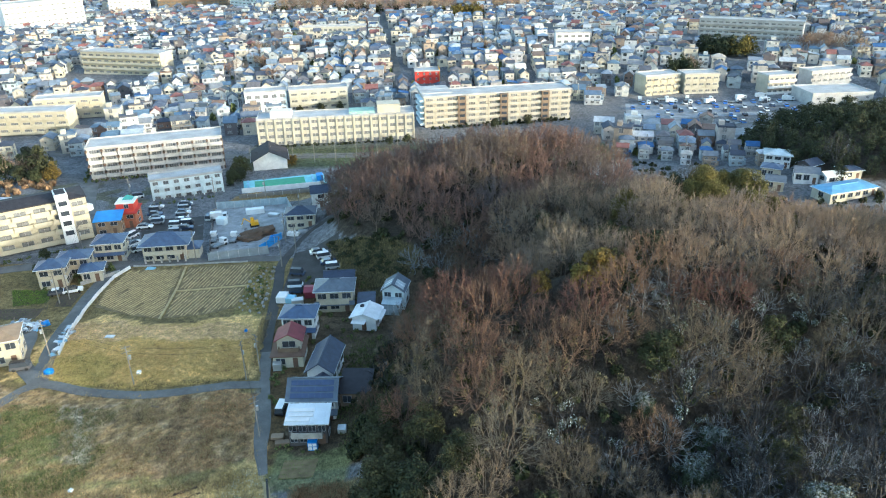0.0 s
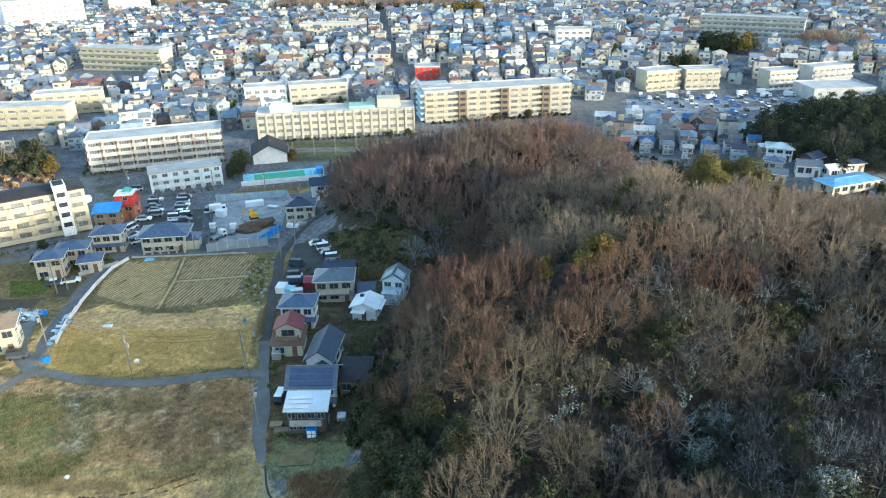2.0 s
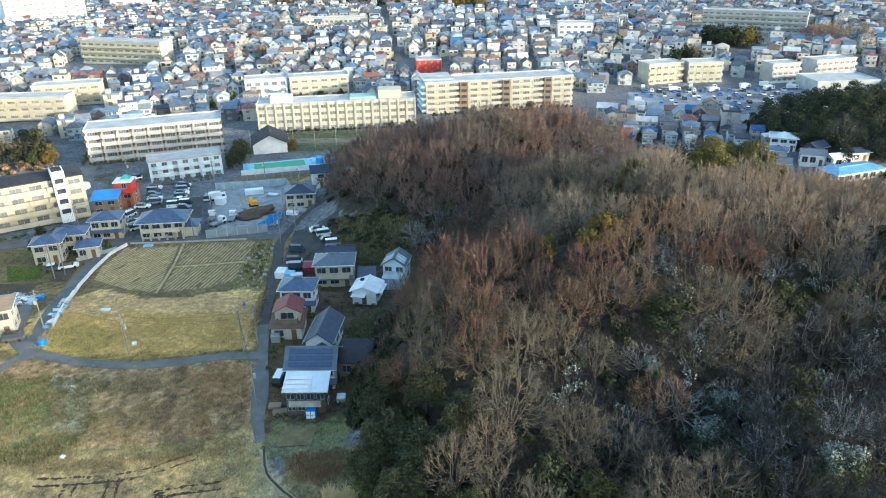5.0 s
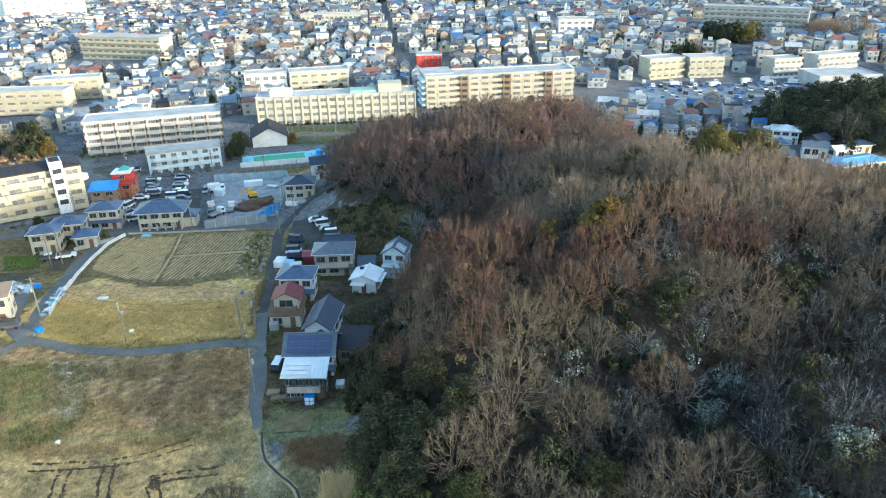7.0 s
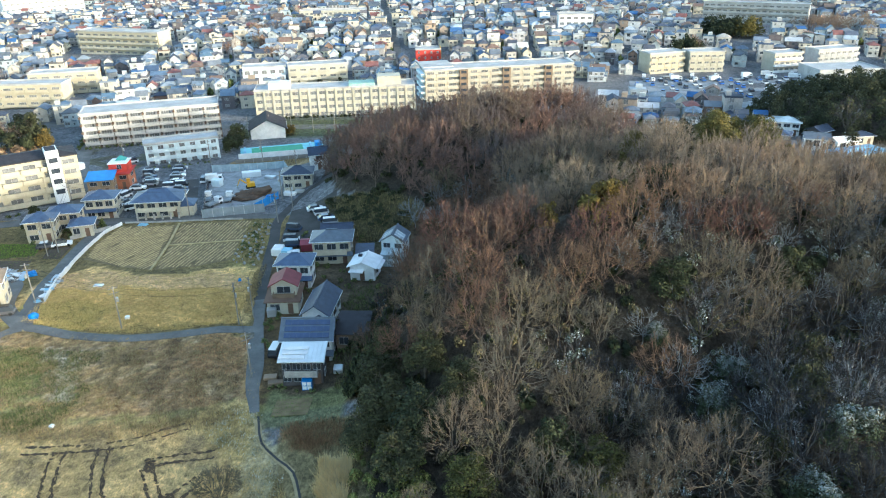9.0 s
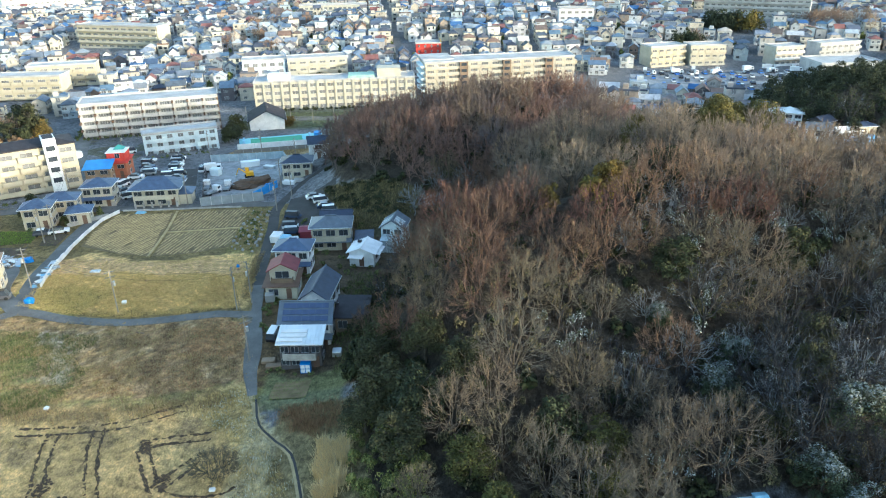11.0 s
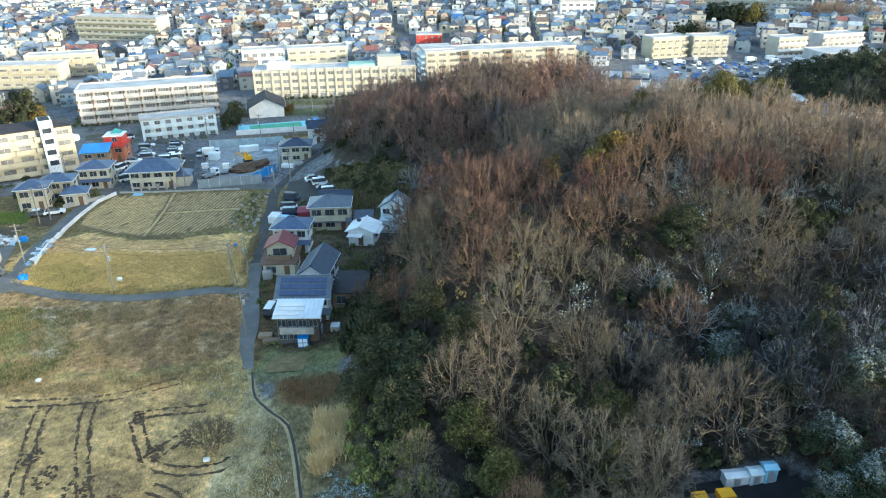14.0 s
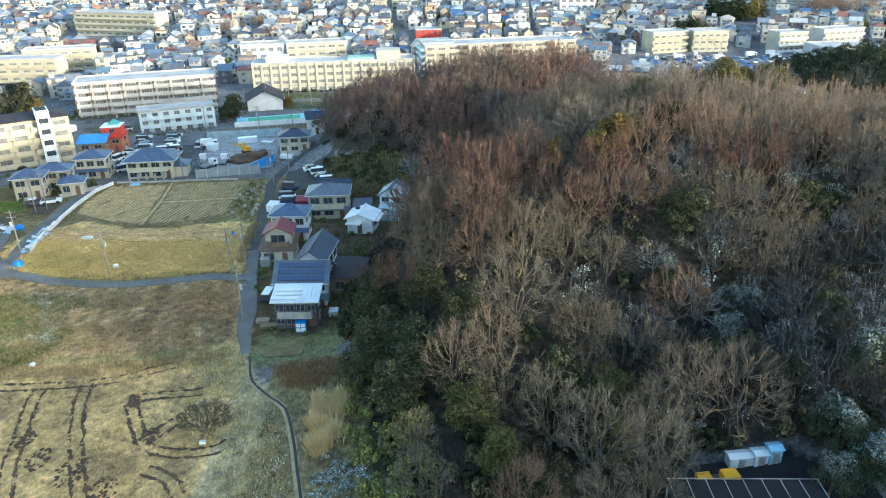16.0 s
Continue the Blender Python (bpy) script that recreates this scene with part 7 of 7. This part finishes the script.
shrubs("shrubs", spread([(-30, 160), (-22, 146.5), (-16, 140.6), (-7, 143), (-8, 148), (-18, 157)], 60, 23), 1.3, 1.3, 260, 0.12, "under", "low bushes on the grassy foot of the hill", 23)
shrubs("garden_shrubs", [p for p in spread([(-33, 150), (-18, 140), (-12, 118), (-18, 86), (-27, 86), (-33, 108)], 130, 24)], 0.9, 0.8, 120, 0.16, "bush", "small garden shrubs between the houses", 24)
# Undergrowth whose deepened colour also stands for shade under the trees
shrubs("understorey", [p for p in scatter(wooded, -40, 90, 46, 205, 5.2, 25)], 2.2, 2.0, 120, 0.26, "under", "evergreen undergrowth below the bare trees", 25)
shrubs("understorey", scatter(lambda x, y: wooded(x, y) and y < 92 and x < 62, -14, 62, 46, 92, 2.7, 55), 2.6, 1.5, 230, 0.1, "brush", "dense olive-brown undergrowth below the nearest trees", 55)
shrubs("garden_shrubs", spread([(-92, 143), (-80, 150), (-79, 156), (-90, 158), (-97, 150)], 26, 26), 1.2, 0.9, 140, 0.16, "bush", "clipped garden shrubs beside small houses", 26)
shrubs("snowy_undergrowth", [p for p in spread([(10, 62), (40, 64), (62, 72), (62, 104), (30, 104), (12, 90)], 60, 29)], 3.0, 1.9, 420, 0.065, "snowleaf", "snow-dusted evergreen undergrowth showing between bare trees", 29)
def along(a, b, gap, off=0.0):
    n = max(2, int(math.hypot(b[0] - a[0], b[1] - a[1]) / gap))
    return [(a[0] + (b[0] - a[0]) * k / n + rnd.uniform(-0.5, 0.5), a[1] + (b[1] - a[1]) * k / n + off + rnd.uniform(-0.5, 0.5)) for k in range(n + 1)]


shrubs("hedge", along((-119, 226), (-92, 234.4), 1.5) + along((-75.6, 236), (-75, 250), 1.6) + along((-121, 226), (-126, 240), 1.6), 1.3, 0.9, 110, 0.17, "bush", "clipped hedge at the foot of the estate block", 41)
shrubs("hedge", along((-72, 265), (-13, 272), 1.7), 1.6, 1.0, 100, 0.2, "under", "dark hedge in front of the school building", 42)
shrubs("hedge", along((-94, 171), (-112, 160), 1.5, -3.4) + along((-88, 203.4), (-72, 210.4), 1.8, -3), 1.1, 0.8, 110, 0.16, "bush", "low hedge at the foot of the cream block", 43)
shrubs("hedge", along((-6, 288), (52, 299), 1.8), 2.2, 1.3, 100, 0.22, "under", "dark bushes at the foot of the eight-storey block", 44)
shrubs("scrub", spread([(-160, 190), (-134, 196), (-127, 226), (-150, 228), (-165, 214)], 60, 45), 2.4, 1.8, 130, 0.24, "rust", "brown winter scrub beside the cream block", 45)
shrubs("scrub", spread([(62, 190), (130, 178), (134, 192), (100, 206), (84, 236), (64, 240)], 90, 46), 1.8, 1.4, 100, 0.22, "under", "dark garden bushes between the valley houses", 46)
town_green = [(x + 5.4, y + rnd.uniform(-3, 3)) for x, y, a, f, s in plots if rnd.random() < 0.22]
shrubs("town_greenery", town_green, 3.2, 1.9, 44, 0.45, "bush", "small trees and hedges between town houses", 27)
belt = scatter(lambda x, y: -140 < x < 60 and 585 < y < 680 and noise.noise((x * 0.02, y * 0.02, 5)) > -0.3, -145, 62, 585, 680, 7.5, 28)
tiny = []
for k in range(4):
    tiny.append(prisms(np.concatenate(grow(180 + k, 11.0, 3.8, 5, 24, 7, 0, 0.3, 0.08, 2))))
joined("town_wood", [(pose(x, y, up(x, y), 0, 0, rnd.uniform(0, 360)) @ Matrix.Scale(rnd.uniform(0.8, 1.2), 4), rnd.random()) for x, y in belt], tiny[:2], "twig_far", "bare brown trees in a belt behind the town")
GROVES = [(-106, 386, 12), (-88, 368, 5), (-105, 424, 12), (127, 372, 7), (209, 416, 18), (221, 418, 18), (204, 410, 9), (22, 418, 5), (-218, 520, 14), (225, 400, 14), (236, 430, 16), (-145, 232, 9)]
grove = [(x + rnd.gauss(0, r * 0.45), y + rnd.gauss(0, r * 0.45), rnd.uniform(0.6, 0.95)) for x, y, r in GROVES for _ in range(2 + r // 2)]
joined("town_trees", [(pose(x, y, up(x, y), 0, 0, 0) @ Matrix.Scale(s, 4), rnd.random()) for x, y, s in grove], tiny[2:], "twig_far", "groups of bare rusty trees among the houses")
crowns = [leaf_cloud(170 + k, 10.0, 3.2, 26, 620, 0.4, 0.03) for k in range(4)]
for cx, cy, rx, ry, n, tall, mat, label in ((152, 406, 12, 7, 22, 1.25, "leaf", "tall olive grove among the houses"), (163, 404, 5, 5, 8, 1.4, "leaf_gold", "yellow-green bamboo grove among the houses"), (122, 374, 9, 5, 16, 1.0, "leaf", "olive grove of bamboo and evergreens"),
                                            (18, 566, 20, 7, 26, 1.25, "leaf_gold", "golden bamboo grove at the town's edge"), (-196, 512, 17, 6, 13, 1.0, "leaf_dark", "dark grove in the town"), (-50, 604, 80, 12, 60, 0.9, "leaf_dark", "dark evergreens in the belt behind the town")):
    o = joined("grove", [(pose(cx + rnd.gauss(0, 0.5) * rx, cy + rnd.gauss(0, 0.5) * ry, up(cx, cy) - 0.3, 0, 0, rnd.uniform(0, 360)) @ Matrix.Scale(tall * rnd.uniform(0.7, 1.15), 4), rnd.random()) for _ in range(n)], crowns, mat, label)
LEAFY = [(-139, 233, 14, "leaf_dark"), (-145, 236, 13, "leaf"), (-150, 230, 11, "leaf"), (-133, 229, 8, "leaf_gold"), (-137, 226, 7, "leaf"), (-143, 227, 8, "leaf_dark"), (-69.8, 231, 9, "leaf"), (-70.6, 226, 7, "leaf_dark"), (-69.8, 220, 7, "leaf"), (-68.6, 224.6, 6, "leaf"),
         (-55, 244, 6, "leaf_gold"), (-100, 160, 4, "leaf"), (-98, 152, 3, "leaf"), (-57, 322, 5, "leaf_dark"), (-48, 323, 5, "leaf_dark"), (-66, 319, 5, "leaf_dark"),
         (-15, 268, 5, "leaf"), (-22, 266, 5, "leaf"), (20, 288, 6, "leaf_dark"), (34, 292, 6, "leaf_dark"), (118, 205, 7, "leaf_dark")]
for k, (x, y, s, mat) in enumerate(LEAFY):
    o = evergreen(200 + k, s, s * 0.36, mat, {"leaf": "leafy evergreen tree standing among houses", "leaf_gold": "yellowed bamboo-like tree among houses", "leaf_dark": "dark round evergreen tree beside a building"}[mat], 1700, 0.034 * s, 22, 0.06)
    o.matrix_basis = pose(x, y, up(x, y), 0, 0, 40 * k)
    tagged(o, group="trees in the town")
a, b = grow(71, 4.2, 2.2, 10, 130, 9, 1, 0.08, 0.02)
ob = thing("bare_bush", pose(-28.6, 66.4, up(-28.6, 66.4) - 1.1) @ Matrix.Diagonal((1.5, 1.5, 1.0, 1)), "large bare grey bush in the near field", "bush")
part("stems", raw_mesh("stems", *prisms(a), "bark_pale"), None, ob)
part("twigs", raw_mesh("twigs", *prisms(b), "twig"), None, ob)

# ---- vegetable plots ----
for k, (poly, mat, label) in enumerate(([[(-99.3, 143.4), (-95, 135.8), (-88.3, 137), (-89.6, 143)], "green", "green vegetable plot"], [[(-85.8, 135.4), (-82.2, 135.4), (-82.6, 141.6), (-87.5, 142)], "bush", "dark bed with rows of leeks"], [[(-99, 130.2), (-87.4, 130.2), (-87.7, 134.8), (-99, 134.6)], "bush", "dark dug allotment bed"],
                                        [[(-25.6, 81), (-20.4, 81), (-20.2, 85), (-25.4, 85)], "green", "small kitchen garden bed"])):
    bed = tagged(new("vegetable_plot", slab(poly, 0.07).data("vegetable_plot", "soil" if k < 3 else "paddy")), label + " beside the lane", "plot", kind="structure")
    xs = [p[0] for p in poly]
    ys = [p[1] for p in poly]
    q = np.array([(x, y + 0.1 * rnd.random()) for y in np.arange(min(ys), max(ys), 0.9) for x in np.arange(min(xs), max(xs), 0.22)])
    q = q[inside(q[:, 0], q[:, 1], poly)]
    if mat == "green":
        q = spread(poly, 3000, 30) if k == 0 else q
    o = tufts("crop_rows", q, 0.3, 0.06, 4, mat, "rows of winter vegetables in a bed", 40 + k, 0.9)

# ---- garden of stones beside the lane ----
def stone(x, y, s, turn, k):
    bm = bmesh.new()
    bmesh.ops.create_icosphere(bm, subdivisions=2, radius=1)
    for v in bm.verts:
        v.co = Vector((v.co.x * 1.2, v.co.y * 0.8, v.co.z * 1.0)) * s * (1 + 0.5 * noise.noise(v.co * 1.1 + Vector((k, k, 0))))
    me = bpy.data.meshes.new("garden_stone")
    bm.to_mesh(me)
    bm.free()
    me.materials.append(M["stone"])
    return whole("garden_stone", me, None, pose(x, y, up(x, y) + s * 0.35, 0, 0, turn), "pale rough boulder set in a weedy plot", "stone", "boulders beside the lane")


for k, (x, y) in enumerate(scatter(lambda x, y: inside(x, y, [(-45.4, 133), (-39.6, 131), (-41.2, 153), (-46, 154)]) , -47, -38, 130, 155, 1.5, 33)[:46]):
    stone(x, y, rnd.uniform(0.16, 0.46), rnd.uniform(0, 180), k)
tufts("plot_weeds", spread([(-45.6, 133), (-39.4, 131), (-41.2, 155), (-46, 155)], 1200, 34), 0.3, 0.2, 4, "straw_brown", "dull green weeds between boulders", 34)
shrubs("clipped_shrubs", spread([(-45, 134), (-40.6, 132), (-41.6, 153), (-45.4, 153)], 34, 35), 1.0, 0.7, 180, 0.1, "bush", "small clipped shrubs between boulders", 35)

# ---- clutter ----
rs = random.Random(12)
for x, y, w, d, hh, mat, label in ((-67.4, 121.2, 0.9, 0.5, 0.25, "white", "white sheet lying in the dry grass"), (-56.2, 107.6, 0.35, 0.35, 0.5, "white", "white box at the pole's foot"), (-28.2, 63.8, 0.35, 0.25, 0.3, "white", "white bag lying in the near field"),
                                   (-49.6, 97.6, 0.7, 0.15, 0.15, "wood", "pale plank lying in the weeds"), (-54.6, 78.2, 0.3, 0.3, 0.35, "white", "white bucket in the field"), 
                                   
                                   (-36.2, 136.4, 1.1, 1.4, 1.6, "white", "white cabinet beside the parking bay"), (-34.2, 135.6, 1.0, 1.0, 1.3, "skyblue", "pale blue bin beside the house"),
                                   (-32.6, 134.6, 1.3, 0.8, 1.2, "alu", "grey outdoor unit beside the house"), (-26.4, 88.8, 1.2, 0.5, 0.6, "wood", "wooden planter beside the drive"), (-27.6, 90.4, 1.0, 0.6, 0.5, "tan", "terracotta trough beside the drive"),
                                   (-17.2, 90.4, 0.7, 0.7, 0.9, "alu", "grey boiler beside the house"), (-31.6, 109.6, 0.8, 0.6, 1.5, "alu", "grey tank beside the red-roofed house"), (-40.6, 171.6, 1.6, 0.7, 1.0, "white", "white crate in front of the house"),
                                   (-38.2, 172.2, 1.2, 0.7, 0.8, "alu", "grey crate in front of the house"), (-62.8, 183.2, 1.3, 1.0, 2.0, "bluewhite", "pale site cabin in the works yard"), (-55.6, 191.6, 2.6, 0.9, 1.6, "palemetal", "pale container in the works yard"),
                                   (-49.6, 188.6, 1.6, 0.8, 0.8, "alu", "grey bundle of pipes in the works yard")):
    me = Mesh().box(-w, w, -d, d, 0, hh)
    bm = bmesh.new()
    tmp = me.data("box", mat)
    bm.from_mesh(tmp)
    bmesh.ops.bevel(bm, geom=bm.edges[:], offset=min(w, d, hh) * 0.12, segments=1, affect="EDGES")
    bm.to_mesh(tmp)
    bm.free()
    whole(label.split()[1] if label.split()[1] in ("box", "crate", "bin", "cabinet", "bucket", "bag", "plank", "tank") else {"pale": "container", "stack": "stack", "grey": "equipment", "white": "sheet", "pile": "pile"}.get(label.split()[0], "scrap"), tmp, None, pose(x, y, up(x, y) + 0.02, 0, 0, rs.uniform(-20, 20)), label, label.split()[1])

def sheet_pile(poly, n, label, seed):
    """Scrap sheets and boards thrown on a heap."""
    rs = random.Random(seed)
    ob = thing("sheet_pile", pose(*poly[0], up(*poly[0])), label, "pile")
    mats = ("palemetal", "alu", "white", "sheet", "skyblue", "concrete", "wood")
    shapes = [Mesh().box(-a, a, -b, b, 0, 0.06).data("scrap_sheet", m) for a, b, m in zip((1.2, 0.9, 0.7, 1.4, 0.8, 1.0, 1.3), (0.35, 0.5, 0.4, 0.3, 0.45, 0.4, 0.12), mats)]
    for k, (x, y) in enumerate(spread(poly, n, seed)):
        at = Matrix.Translation((x - poly[0][0], y - poly[0][1], up(x, y) - up(*poly[0]) + rs.uniform(0.05, 0.7)))
        part("scrap_sheet", shapes[k % 7], None, ob, at=at @ pose(0, 0, 0, rs.gauss(0, 14), rs.gauss(0, 14), rs.uniform(0, 180)))
    return ob


sheet_pile([(-91, 128.8), (-84.5, 128.6), (-83.4, 124.4), (-89.6, 123.6)], 64, "pile of grey and white scrap sheets beside the lane", 71)
sheet_pile([(-75.2, 113.6), (-74.2, 113.8), (-76.4, 125), (-77.4, 124.6)], 26, "scrap boards lying along the guard rail", 72)
rumple("tarpaulin", -83.6, 127.4, 0.9, 0.7, 0.9, "tarp", "small blue-covered stack beside the scrap pile", "tarpaulin", 20, 8)
shrubs("rusty_shrubs", spread([(-13.6, 106.6), (-9.6, 106.6), (-9.6, 101.6), (-13.6, 101.6)], 12, 73), 2.6, 1.5, 420, 0.09, "rust", "rusty brown shrubs at the edge of the gardens", 73)

# ---- depot below the slope ----
DZ = up(28, 51)
ob = thing("depot_shed", pose(27.6, 49.6, DZ, 0, 0, -1), "dark shed roof with a pale steel frame", "shed")
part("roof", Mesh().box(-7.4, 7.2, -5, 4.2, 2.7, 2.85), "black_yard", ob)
for k in range(9):
    part("rafter", Mesh().box(-0.03, 0.03, -5, 4.3, 2.86, 2.92), "concrete", ob, at=pose(-7.2 + k * 1.78, 0, 0))
for y in (-2.0, 1.2, 4.2):
    part("purlin", Mesh().box(-7.4, 7.2, -0.03, 0.03, 2.93, 2.99), "concrete", ob, at=pose(0, y, 0))
for x in (-7.2, -2.4, 2.4, 7.0):
    for y in (-4.6, 4.0):
        part("post", Mesh().box(-0.08, 0.08, -0.08, 0.08, -1.0, 2.7), "alu", ob, at=pose(x, y, 0))
ob = thing("machine", pose(26.2, 55.4, up(26.2, 55.4), 0, 0, 8), "parked machine with yellow covers in the dark yard", "machine")
part("chassis", Mesh().box(-2.2, 2.4, -0.9, 0.9, 0.4, 1.1), "darkwall", ob)
part("cover", Mesh().box(-2.3, -0.9, -0.8, 0.8, 1.1, 1.7), "yellow", ob, "yellow painted cover")
part("cover", Mesh().box(0.2, 1.8, -0.6, 0.7, 1.1, 1.9), "yellow", ob, "yellow painted cover")
part("side_beam", Mesh().box(-0.6, 2.6, -1.1, -0.95, 0.9, 1.15), "palemetal", ob)
wm = Mesh().tube((0, -0.15, 0), (0, 0.15, 0), 0.42, 0.42, 12).data("wheel", "rubber")
for x in (-1.5, 1.6):
    for y in (-0.85, 0.85):
        part("wheel", wm, None, ob, at=pose(x, y, 0.42))
for x, w, hh, mat, label in ((29.3, 1.25, 1.2, "palemetal", "pale sheet metal hut below the trees"), (31.3, 0.7, 1.3, "bluewhite", "pale green-white steel locker hut"), (32.7, 0.65, 1.7, "skyblue", "pale blue upright container hut")):
    ob = thing("hut", pose(x, 58.6, up(x, 58.6), 0, 0, 6), label, "hut", "huts below the slope")
    part("body", Mesh().box(-w, w, -0.6, 0.6, -0.3, hh), mat, ob)
    part("roof", Mesh().gable(w * 2, 1.2, hh, 0.18, 0.12, 0.06), mat, ob)
    part("door", Mesh().box(-0.35, 0.35, -0.04, 0, 0, hh * 0.85), "alu", ob, at=pose(0, -0.6, 0))
